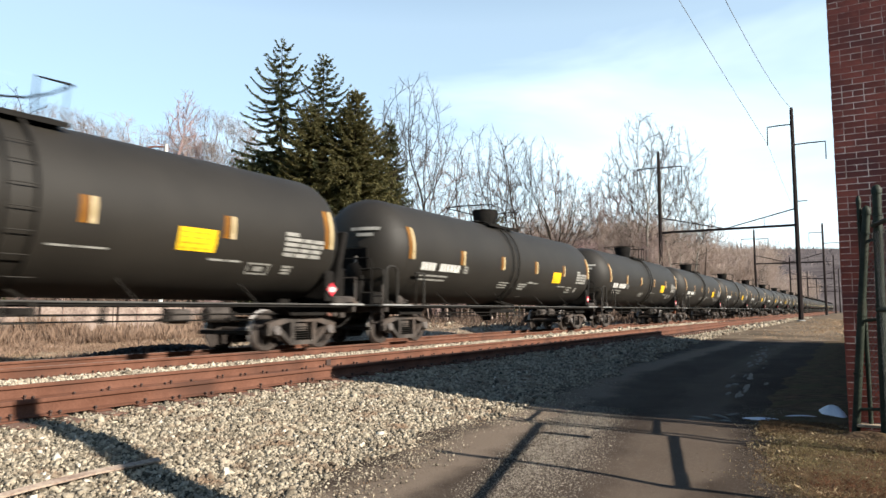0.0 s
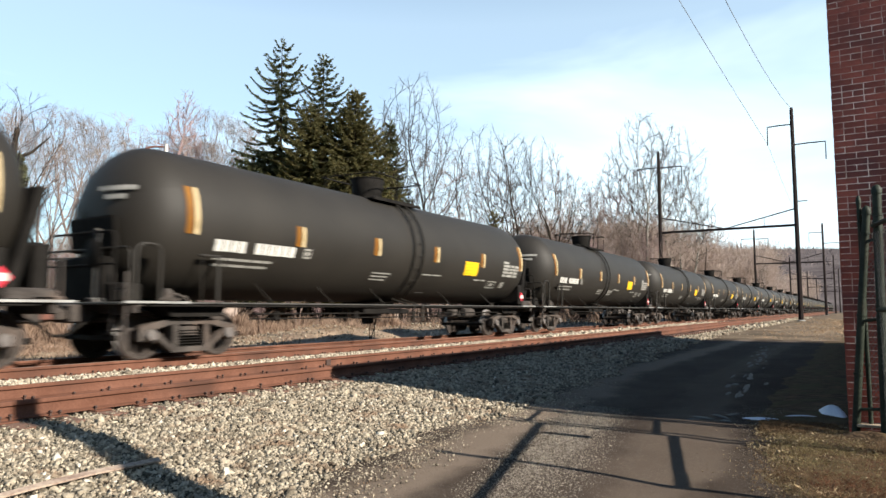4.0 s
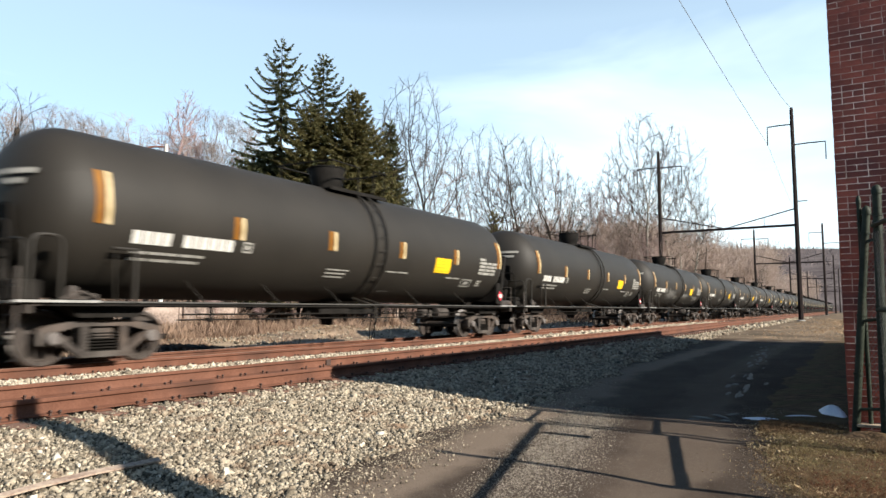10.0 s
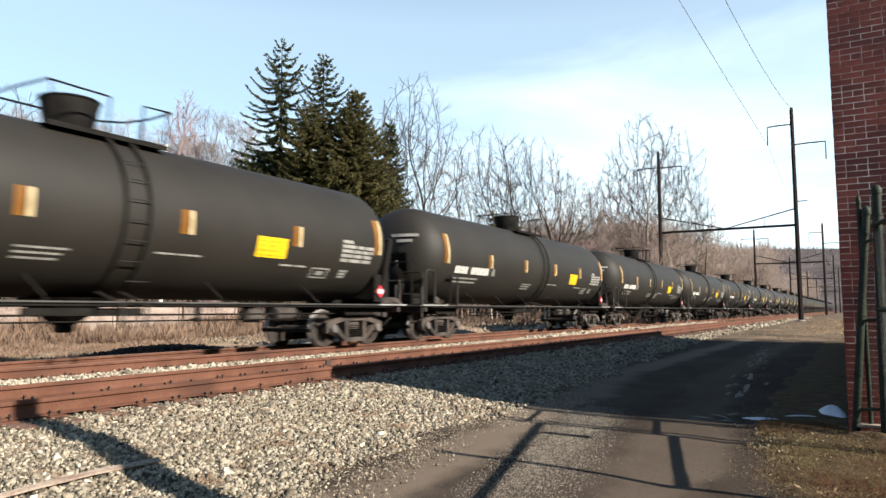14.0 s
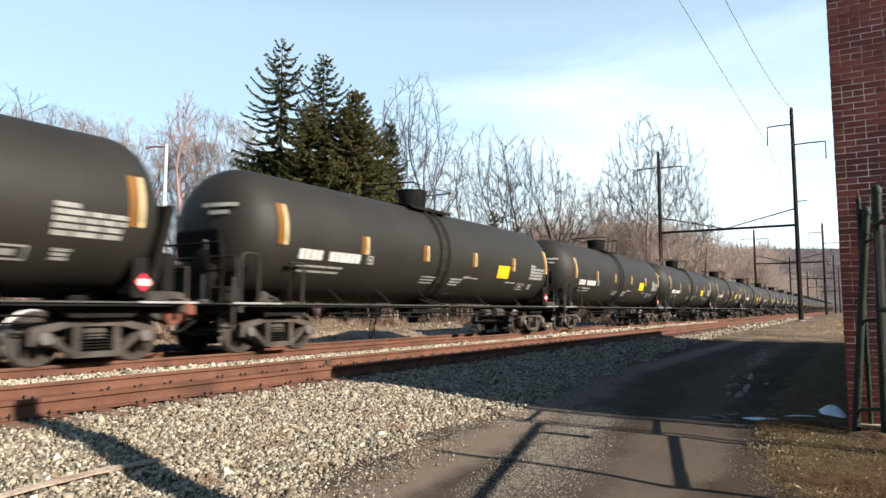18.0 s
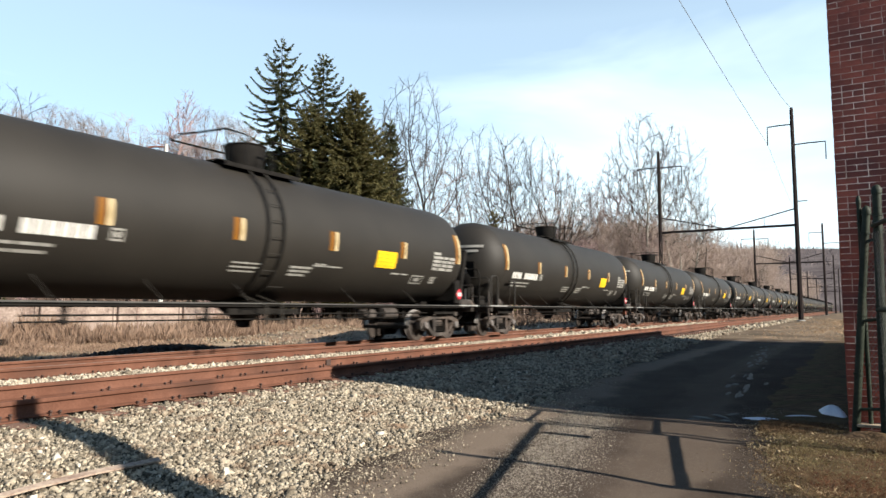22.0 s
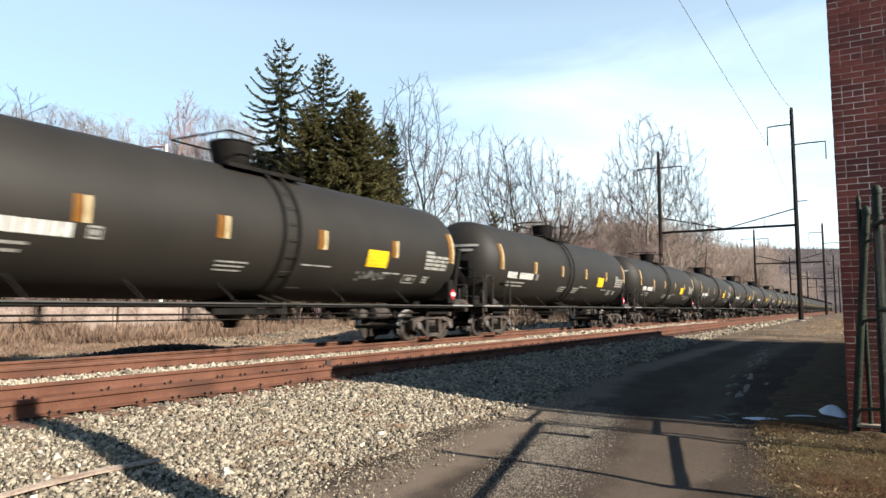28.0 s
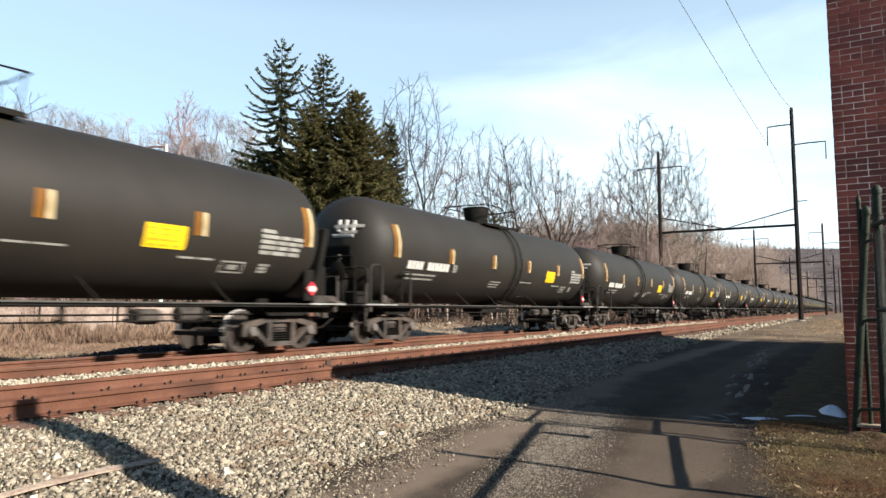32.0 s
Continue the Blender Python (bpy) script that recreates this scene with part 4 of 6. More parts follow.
        part("brake_wheel", shared("brake_wheel", lambda: Shape().lathe([(0.25, -0.02), (0.28, 0.0), (0.25, 0.02), (0.235, 0.0)], 20, "x", (-8.70, -0.48, 1.95)).box((-8.70, -0.48, 1.95), (0.02, 0.5, 0.03)).box((-8.70, -0.48, 1.95), (0.02, 0.03, 0.5)), BLACKIRON), BLACKIRON, stand)
        part("tool_box", shared("tool_box", lambda: Shape().box((-8.48, 0.20, 1.50), (0.26, 1.6, 0.84), 0.05).box((-8.25, 0.0, 1.25), (0.5, 1.9, 0.36), 0.04), BLACKIRON), BLACKIRON, car)
        part("crossover_rail", shared("crossover_rail", lambda: arch_rail([(-8.64, -1.05), (-8.64, 1.1)], 2.35, 0.024).tube([(-8.64, -1.05, 1.75), (-8.64, 1.1, 1.75)], 0.018, 6), BLACKIRON), BLACKIRON, car)
        part("retainer_valve", shared("retainer_valve", lambda: Shape().lathe([(0.03, 1.06), (0.10, 1.10), (0.12, 1.20), (0.07, 1.30), (0.03, 1.33)], 12, "z", (-7.72, -1.32, 0)).box((-7.55, -1.30, 1.16), (0.16, 0.14, 0.18), 0.03).tube([(-7.9, -1.35, 1.10), (-7.72, -1.42, 1.24), (-7.45, -1.40, 1.18), (-7.25, -1.30, 1.10)], 0.022, 6).box((-7.32, -1.25, 1.14), (0.12, 0.12, 0.14), 0.03), IRON), IRON, car, "cluster of dusty brake valves on the platform")
        part("end_ladder", shared("end_ladder", lambda: Shape().box((-8.62, -1.40, 1.05), (0.05, 0.05, 1.1), 0.01).box((-8.62, -1.02, 1.05), (0.05, 0.05, 1.1), 0.01).box((-8.62, -1.21, 0.56), (0.04, 0.36, 0.03)).box((-8.62, -1.21, 0.86), (0.04, 0.36, 0.03)).box((-8.62, -1.21, 1.3), (0.04, 0.36, 0.03)), IRON), IRON, car)
        for x0, x1 in ((-8.70, -7.35), (7.50, 8.75)):
            part("platform_edge", shared("platform_edge:%s" % x0, lambda: Shape().box(((x0 + x1) / 2, -1.502, 1.065), (x1 - x0, 0.014, 0.045), 0.004), GLINTEDGE), GLINTEDGE, car, "worn bright platform edge")
        # trailing end
        part("end_shield", shared("end_shield", lambda: Shape().box((0, 0, 0), (0.16, 2.6, 1.9), 0.04, Matrix.Rotation(radians(14), 4, "Y")), BLACKIRON), BLACKIRON, car, "black sloping shield behind the tank head", at=pose(8.02, -0.05, 1.98))
        part("end_bulkhead", shared("end_bulkhead", lambda: Shape().box((8.42, 0, 1.54), (0.26, 2.1, 0.96), 0.05).box((8.55, -0.7, 1.62), (0.12, 0.5, 0.5), 0.05), BLACKIRON), BLACKIRON, car, "black gear box on the trailing platform")
        part("end_step", shared("end_step", lambda: Shape().box((8.35, -1.2, 1.10), (0.5, 0.5, 0.10), 0.02).box((8.1, -1.35, 1.16), (0.8, 0.2, 0.22), 0.05), IRON), IRON, car)
        part("end_handrail", shared("end_handrail:b", lambda: handrail([(8.55, -1.4, 1.05), (8.55, -1.4, 1.75), (8.55, 1.4, 1.75), (8.55, 1.4, 1.05)], 0.02), IRON), IRON, car)
        part("tail_lamp_bracket", shared("tail_lamp_bracket", lambda: Shape().box((7.58, -1.36, 1.50), (0.30, 0.05, 0.75), 0.02), BLACKIRON), BLACKIRON, car)
    # hazard placard: a red diamond with a white band
    pl = part("hazard_placard", shared("hazard_placard", lambda: Shape().prism([(0.17, 0), (0, 0.17), (-0.17, 0), (0, -0.17)][::-1], -0.012, 0.012), RED, 0), RED, car, "red diamond hazard placard", at=pose(7.62, -1.42, 1.42))
    part("placard_band", shared("placard_band", lambda: Shape().box((0, -0.016, 0.0), (0.23, 0.006, 0.12)), WHITE), WHITE, pl, "white band", smooth=0)
    # stencils and reflectors on the side
    for x, tall in ((-7.34, 1), (-4.4, 0), (-1.5, 0), (1.45, 0), (4.4, 0), (7.40, 1)):
        z0, z1 = (2.38, 3.30) if tall else (2.36, 2.82)
        st = part("reflector_strip", shared("reflector_strip:%d" % tall, lambda: _strip(0.02, 0.12, z0, z1), CREAM), CREAM, car, "cream reflective strip", at=pose(x, 0, 0))
        # colour fringe of the moving strip, added as an amber patch beside it
        part("amber_edge", shared("amber_edge:%d" % tall, lambda: _strip(-0.17, -0.03, z0, z1), ORANGE), ORANGE, st, "amber colour fringe added beside the strip")
    yp = part("yellow_panel", shared("yellow_panel", lambda: _strip(3.2, 4.08, 2.06, 2.50), YELLOW), YELLOW, car, "bright yellow rectangular panel")
    if not lite:
        part("panel_print", shared("panel_print", lambda: _rows_on(3.27, 3.98, 2.13, 2.43, 4, 0.028), YELLOWINK), YELLOWINK, yp)["kind"] = "stuff"
    part("data_block", shared("data_block", lambda: text_rows(5.95, ((0.40,), (0.52, 0.26, 0.36), (0.42, 0.28, 0.26, 0.12), (0.46, 0.30, 0.32), (0.30, 0.42, 0.35)), 2.66, 0.08, 0.115), GREYINK), GREYINK, car, "white stencilled data rows")["kind"] = "stuff"
    part("stencil_print", shared("stencil_print:a", lambda: text_rows(-6.75, ((0.30, 0.62, 0.55), (0.34, 0.52, 0.52)), 1.98, 0.05, 0.12), GREYINK), GREYINK, car, "small white stencil rows")["kind"] = "stuff"
    if not lite:
        part("stencil_print", shared("stencil_print:b", lambda: text_rows(-1.55, ((0.85,), (0.75,), (0.70,)), 1.93, 0.035, 0.085), GREYINK), GREYINK, car)["kind"] = "stuff"
        part("stencil_print", shared("stencil_print:c", lambda: text_rows(0.85, ((0.42, 0.55),), 1.99, 0.035, 0.08), GREYINK), GREYINK, car)["kind"] = "stuff"
        part("stencil_print", shared("stencil_print:d", lambda: text_rows(4.0, ((0.42, 0.35),), 1.95, 0.04, 0.08), GREYINK), GREYINK, car)["kind"] = "stuff"
        part("stencil_print", shared("stencil_print:e", lambda: text_rows(6.05, ((0.3,), (0.26,), (0.28,)), 1.92, 0.05, 0.07), GREYINK), GREYINK, car)["kind"] = "stuff"
        part("inspection_box_stencil", shared("inspection_box_stencil", lambda: framed_square(5.05, 1.69, 0.62, 0.24), GREYINK), GREYINK, car)["kind"] = "stuff"
        part("head_stencil", shared("head_stencil", _head_rows, GREYINK, 0), GREYINK, car)["kind"] = "stuff"
    sets = add_bogie(car, -7.0, lite) + add_bogie(car, 7.0, lite)
    return car, sets


def _strip(x0, x1, z0, z1):
    s = Shape()
    decal(s, x0, x1, z0, z1)
    return s


def _rows_on(x0, x1, z0, z1, n, h):
    s = Shape()
    rng = random.Random(5)
    for k in range(n):
        z = z1 - (z1 - z0) * k / (n - 1)
        for u0, u1 in ((0.0, 0.3), (0.36, 0.7), (0.75, 1.0)):
            v = []
            a, b = x0 + (x1 - x0) * u0, x0 + (x1 - x0) * (u1 - 0.1 * rng.random())
            for zz in (z - h, z):
                y = wall_y(zz) - 0.005
                v += [(a, y, zz), (b, y, zz)]
            s.add(v, [(0, 1, 3, 2)])
    return s


def _head_rows():
    """Small rows on the leading head, just proud of its curve."""
    s = Shape()
    for k, (y0, y1) in enumerate(((-1.0, -0.15), (-0.85, -0.35))):
        z = 3.25 - 0.17 * k
        v = []
        for zz in (z - 0.09, z):
            for q in range(5):
                y = y0 + (y1 - y0) * q / 4
                r = min(math.hypot(y, zz - TZ) / TR, 0.999)
                v.append((-THALF - lead_depth(r) - 0.055, y, zz))
        s.add(v, [(q, q + 1, q + 6, q + 5) for q in range(4)])
    return s


PITCH = 18.3
NEAR_CARS, ALL_CARS = 33, 62
cars = []
master, lite_master = tank_car()[0], tank_car(lite=True)[0]
for i in range(ALL_CARS):
    if i == 0:
        c = master
    elif i < NEAR_CARS:
        c = copy_thing(master, pose(0, 0, 0))
    elif i == NEAR_CARS:
        c = lite_master
    else:
        c = copy_thing(lite_master, pose(0, 0, 0))
    cars.append(c)
for i, c in enumerate(cars[:NEAR_CARS]):
    part("reporting_mark", mark_glyphs(random.Random(100 + i)), WHITE, c, "white stencilled mark")["kind"] = "stuff"
for i, c in enumerate(cars[NEAR_CARS:]):
    part("reporting_mark", shared("reporting_mark", lambda: mark_glyphs(random.Random(7)), WHITE), WHITE, c, "white stencilled mark")["kind"] = "stuff"

# some cars have the ladder by the housing's other side, with platform and railing set towards it
SECOND_BUILD = (2, 4, 6, 9, 15, 16, 17, 18, 19, 20, 21, 22, 26, 27, 30)
wide_platform = Shape().box((-0.32, -0.76, 4.07), (2.2, 0.34, 0.02)).box((-0.32, 0.72, 4.07), (2.2, 0.34, 0.02)).box((-1.22, 0, 4.19), (0.36, 1.3, 0.02)).box((-0.32, -0.94, 4.06), (2.26, 0.02, 0.09)).box((-0.32, 0.90, 4.06), (2.26, 0.02, 0.09)).mesh("top_platform", BLACKIRON)
wide_railing = handrail([(-0.85, -0.92, 4.08), (-0.85, -0.96, 4.78), (-1.46, -0.94, 4.80), (-1.55, -0.2, 4.80), (-1.68, 0.3, 4.80), (-1.46, 0.92, 4.80), (0.60, 0.92, 4.80), (0.84, 0.5, 4.80), (0.90, -0.2, 4.80), (0.84, -0.95, 4.80), (-0.15, -0.96, 4.78), (-0.15, -0.92, 4.08)], 0.023).mesh("safety_railing", BLACKIRON)
for i in SECOND_BUILD:
    for o in cars[i].children:
        if o.name.startswith("ladder"):
            o.location.x -= 0.90
        elif o.name.startswith("railing_post"):
            o.location.x -= 0.50
        elif o.name.startswith("valve_box"):
            o.location.x -= 1.55
        elif o.name.startswith("top_platform"):
            o.data = wide_platform
        elif o.name.startswith("safety_railing"):
            o.data = wide_railing
    part("stencil_print", shared("stencil_print:f", lambda: text_rows(0.15, ((0.72,), (0.66,), (0.55,)), 1.93, 0.05, 0.085), GREYINK), GREYINK, cars[i])["kind"] = "stuff"
    part("stencil_line", shared("stencil_line", lambda: text_rows(0.92, ((0.10, 0.22),), 2.03, 0.035, 0.08), GREYINK), GREYINK, cars[i])["kind"] = "stuff"
for i in range(NEAR_CARS):
    part("square_stencil", shared("square_stencil", lambda: framed_square(-4.28, 2.11, 0.24, 0.22, 0.035), GREYINK), GREYINK, cars[i])["kind"] = "stuff"

ORANGERUST = material("orange_rust", (0.085, 0.026, 0.014), (0.165, 0.058, 0.030), 4.0, 0.85, 0, 0.3, 30, 0.2)
for i in (3, 9, 12, 16, 21, 27, 30):
    part("brake_gear", shared("brake_gear", lambda: Shape().box((8.78, -0.95, 0.92), (0.5, 0.4, 0.36), 0.1).tube([(8.5, -1.1, 1.0), (8.95, -0.8, 0.7)], 0.06, 8).lathe([(0.05, -0.1), (0.16, -0.08), (0.16, 0.08), (0.05, 0.1)], 14, "y", (8.45, -1.1, 0.8)), ORANGERUST), ORANGERUST, cars[i], "rusty orange brake gear")

part("chalk_smear", chalk_smear(random.Random(4), -4.3, -1.5, 1.62, 2.42, 260), CHALK, cars[12], "pale chalky smear")["kind"] = "stuff"
part("chalk_smear", chalk_smear(random.Random(5), 0.6, 3.0, 1.75, 2.15, 120), CHALK, cars[12], "pale chalky smear")["kind"] = "stuff"
part("chalk_smear", chalk_smear(random.Random(6), 2.6, 4.6, 1.70, 1.98, 30), CHALK, cars[25], "pale chalky smear")["kind"] = "stuff"


def head_x(y, z):
    """The leading head's surface, a little proud."""
    r = min(math.hypot(y, z - TZ) / TR, 0.999)
    return -THALF - lead_depth(r) - 0.02


strokes = Shape()
for pts in (((-0.72, 3.36), (-0.72, 3.04)), ((-0.50, 3.38), (-0.50, 3.06)), ((-0.28, 3.38), (-0.28, 3.06)), ((-0.75, 2.93), (-0.10, 2.95))):
    strokes.tube([(head_x(y, z), y, z) for y, z in pts], 0.05, 5)
part("sprayed_strokes", strokes, WHITE, cars[29], "white sprayed paint strokes", smooth=0)["kind"] = "stuff"


# unseen plain walls added behind the camera, to cut sky light in the shadows
CLOSE = material("dark_sky_block", (0.035, 0.030, 0.026), (0.065, 0.056, 0.048), 0.4, 0.95, 0, 0.2, 6, 0.2, spec=0.1)
thing("wall_south", "unseen dark brown wall added behind the road to block sky light", "wall", kind="structure", shape=Shape().box((20.0, -22.5, 5.2), (130.0, 0.6, 10.6)), mat=CLOSE, smooth=0)
thing("wall_west", "unseen dark brown wall added at the road's end to block sky light", "wall", kind="structure", shape=Shape().box((-32.0, -8.0, 5.2), (0.6, 28.0, 10.6)), mat=CLOSE, smooth=0)

# ---------------------------------------------------------------- brick building
BX, BY0, BH, BLEN = 8.30, 0.12, 4.95, 22.0


def brick_building():
    b = thing("brick_building", "dark red brick trackside building with pale mortar joints", "building")
    t = 0.11
    # mortar core, set back behind the brick faces; the bricks stand 6 mm proud
    part("end_wall", Shape().box((BX + 0.15, BY0 - 3.0 - 0.006, BH / 2), (0.288, 5.988, BH)), MORTAR, b, "mortar-backed end wall", smooth=0)
    part("side_wall", Shape().box((BX + BLEN / 2 + 0.15, BY0 - 0.15, BH / 2), (BLEN - 0.3, 0.288, BH)), MORTAR, b, smooth=0)
    part("back_wall", Shape().box((BX + BLEN / 2 + 0.15, BY0 - 5.85, BH / 2), (BLEN - 0.3, 0.3, BH)), BRICKWALL, b, smooth=0)
    part("far_wall", Shape().box((BX + BLEN - 0.15, BY0 - 3.0, BH / 2), (0.3, 5.4, BH - 0.01)), BRICKWALL, b, smooth=0)
    part("roof", Shape().box((BX + BLEN / 2, BY0 - 3.0, BH + 0.045), (BLEN - 0.02, 5.98, 0.09), 0.01), ROOF, b)
    return b


building = brick_building()


def brick_mesh(w, h, d, rng):
    s = Shape().box((0, 0, 0), (d, w, h), 0.0012)
    s.v = [(x, y + rng.uniform(-0.002, 0.002), z + rng.uniform(-0.002, 0.002)) for x, y, z in s.v]
    return s.mesh("brick", BRICK, 0)


def lay_bricks():
    """The end wall in common bond: a header course after every five of stretchers."""
    rng = random.Random(3)
    course, joint = 0.0677, 0.0070
    long_m = [brick_mesh(0.203 - joint, course - joint, 0.05, rng) for _ in range(4)]
    head_m = [brick_mesh(0.1 - joint, course - joint, 0.05, rng) for _ in range(3)]
    rest = Shape()
    n = int(BH / course)
    for k in range(n):
        z = k * course + course / 2
        header = k % 6 == 5
        w = 0.1 if header else 0.203
        y = BY0 - (0.0 if k % 2 else 0.1)
        if not header and k % 2 == 0:
            part("brick", head_m[k % 3], BRICK, building, at=pose(BX + 0.0305 + rng.uniform(-0.0003, 0.0003), BY0 - 0.05, z))
        while y - w > BY0 - 5.95:
            c = y - w / 2
            if c > BY0 - 0.62:
                part("brick", (head_m if header else long_m)[rng.randrange(3)], BRICK, building, at=pose(BX + 0.0305 + rng.uniform(-0.0003, 0.0003), c, z))
            else:
                rest.box((BX + 0.0305, c, z), (0.05, w - joint, course - joint))
            y -= w
        # the side that faces the tracks
        x = BX + (0.06 if k % 2 else 0.16)
        while x + w < BX + BLEN:
            rest.box((x + w / 2, BY0 - 0.0235, z), (w - joint, 0.05, course - joint))
            x += w
    part("joined_bricks", rest, BRICKWALL, building, smooth=0)["kind"] = "stuff"


# ---------------------------------------------------------------- fence beside the building
def fence_post(x, y, h, r=0.036, lean=0.0, label="dark green painted steel fence post", z0=0.0):
    p = thing("fence_post", label, "fence post", group="fence posts", at=pose(x, y, z0))
    part("pipe", Shape().tube([(0, 0, -0.05), (0, lean * 0.5, h * 0.5), (0, lean, h)], r, 12), GREENPIPE, p)
    part("cap", Shape().lathe([(r * 1.15, h - 0.03), (r * 1.2, h + 0.01), (r * 0.8, h + 0.05), (r * 0.2, h + 0.065)], 12, "z", (0, lean, 0)), GREENPIPE, p)
    for z in (h * 0.25, h * 0.52, h * 0.9):
        part("band", Shape().lathe([(r + 0.001, z - 0.012), (r + 0.007, z - 0.012), (r + 0.007, z + 0.012), (r + 0.001, z + 0.012)], 12, "z", (0, lean * z / h, 0)), GREENPIPE, p)
    return p


FENCE = [(8.10, -0.19), (7.20, -0.40), (5.23, -0.95), (3.26, -1.50), (1.3, -2.05), (-0.7, -2.60)]
fence_post(8.200, 0.060, 2.235, 0.038, -0.200, "dark green steel gate post leaning by the brick wall", 0.083)
fence_post(8.230, -0.077, 2.265, 0.022, 0.002, "slim dark green gate post by the brick wall", 0.170)
fence_post(8.096, -0.195, 2.464, 0.042, -0.041, "stout dark green steel fence post with a domed cap", 0.05)
for x, y in FENCE[1:]:
    fence_post(x, y, 2.45, 0.036)
gate = thing("gate_frame", "dark green pipe gate folded beside the brick wall", "gate")
part("cross_rail", Shape().tube([(8.200, -0.112, 2.00), (8.096, -0.228, 2.03)], 0.017, 8), GREENPIPE, gate)
part("cross_rail", Shape().tube([(8.200, -0.038, 1.18), (8.096, -0.214, 1.21)], 0.017, 8), GREENPIPE, gate)
part("cross_rail", Shape().tube([(8.200, 0.044, 0.28), (8.096, -0.199, 0.31)], 0.017, 8), GREENPIPE, gate)
fence = thing("chain_link_fence", "dark green chain-link fence on pipe rails", "fence")
fence_post(7.34, -0.36, 2.40, 0.030, 0.0, "dark green gate post beside a fence post")
for a, b in zip(FENCE[:-1], FENCE[1:]):
    for z, r in ((2.06, 0.032), (1.20, 0.032)) if a[0] < 8 else ((2.16, 0.024), (1.30, 0.024)):
        if z < 2 and a[0] < 6.0:
            continue
        part("rail", Shape().tube([(*a, z), (*b, z)], r, 8), GREENPIPE, fence)
part("latch_bar", Shape().box((6.63, -0.56, 1.88), (0.13, 0.05, 0.36), 0.01), GREENPIPE, fence)


def chain_link(p, q, z0, z1, cell=0.055):
    """Woven wire between two posts: two families of thin slanting wires."""
    p, q = Vector((*p, 0)), Vector((*q, 0))
    L = (q - p).length
    d = (q - p) / L
    s = Shape()
    H = z1 - z0
    k = -int(H / cell)
    while k * cell < L:
        for flip in (0, 1):
            a, b = k * cell, k * cell + H
            u0, u1 = max(a, 0.0), min(b, L)
            if u1 > u0:
                za, zb = u0 - a, u1 - a
                if flip:
                    za, zb = H - za, H - zb
                s.tube([p + d * u0 + Vector((0, 0, z0 + za)), p + d * u1 + Vector((0, 0, z0 + zb))], 0.0022, 3, False)
        k += 1
    return s


GALV = material("dull_galvanised_wire", (0.10, 0.10, 0.092), (0.17, 0.165, 0.150), 8.0, 0.6, 0.3, 0, 30, 0.2, spec=0.2)
part("wire_mesh", chain_link((8.230, -0.077), FENCE[0], 0.22, 2.1), GALV, gate, smooth=0)
part("wire_mesh", chain_link(FENCE[0], FENCE[1], 0.1, 2.08), GALV, fence, smooth=0)


# a crooked bare trunk that stands behind the fence and throws its shadow over the stones
def crooked_trunk():
    tr = thing("crooked_tree", "crooked bare tree trunk behind the fence", "tree")
    pts = [(2.78, -1.5, 0.0), (2.83, -1.5, 1.2), (2.90, -1.52, 2.2), (2.96, -1.5, 2.95), (3.0, -1.5, 3.2), (3.06, -1.48, 3.55), (3.26, -1.5, 4.08), (3.46, -1.5, 4.65), (3.52, -1.52, 5.1), (3.50, -1.5, 5.8), (3.55, -1.5, 6.8)]
    part("trunk", Shape().tube(pts, [0.19, 0.17, 0.16, 0.15, 0.15, 0.165, 0.165, 0.15, 0.14, 0.11, 0.08], 10), BARK, tr)
    part("limb", Shape().tube([(3.50, -1.5, 5.8), (3.1, -1.6, 6.5), (2.7, -1.6, 7.4)], [0.07, 0.05, 0.02], 8), BARK, tr)
    return tr


crooked_trunk()


# snow and wet patches by the wall
def lump(name, label, x, y, rx, ry, h, mat, turn=0.0, cat="snow patch", seed=0):
    rng = random.Random(seed)
    s = Shape()
    n, rings = 26, 6
    raw = [1 + rng.uniform(-0.34, 0.34) for _ in range(n)]
    wob = [(raw[k - 1] + raw[k] * 2 + raw[(k + 1) % n]) / 4 for k in range(n)]
    v = [(0, 0, h)]
    for r in range(1, rings + 1):
        u = r / rings
        for k in range(n):
            a = 2 * math.pi * k / n
            v.append((rx * u * wob[k] * math.cos(a), ry * u * wob[k] * math.sin(a), h * (1 - u * u) + (rng.uniform(-0.06, 0.06) * h if r < rings else -0.005)))
    f = [(0, 1 + k, 1 + (k + 1) % n) for k in range(n)]
    for r in range(rings - 1):
        f += [(1 + r * n + k, 1 + (r + 1) * n + k, 1 + (r + 1) * n + (k + 1) % n, 1 + r * n + (k + 1) % n) for k in range(n)]
    s.add(v, f)
    ob = thing(name, label, cat, at=pose(x, y, height(x, y) + 0.008, 0, 0, turn), shape=s, mat=mat, smooth=89, group={"snow patch": "snow patches", "puddle": "wet patches"}.get(cat, ""))
    return ob


lump("snow_patch", "thin icy snow remnant on the shaded road", 8.82, 1.0, 0.09, 0.2, 0.016, SNOW, 10, seed=1)
lump("snow_patch", "small heap of old snow against the wall foot", 9.75, 0.30, 0.34, 0.16, 0.105, SNOW, 5, seed=2)
lump("snow_patch", "narrow streak of old snow beside the wall", 9.25, 0.62, 0.05, 0.22, 0.02, SNOW, 20, seed=3)
for k, (x, y, a, b) in enumerate(((8.62, 1.62, 0.16, 0.07), (8.80, 1.45, 0.20, 0.05), (8.50, 1.35, 0.09, 0.06), (9.05, 1.36, 0.14, 0.05), (8.42, 1.72, 0.10, 0.04))):
    lump("wet_patch", "damp patch on the dirt road at the edge of the shade", x, y, a, b, 0.004, WET, 60 - 25 * k, "puddle", seed=70 + k)
rng_p = random.Random(8)
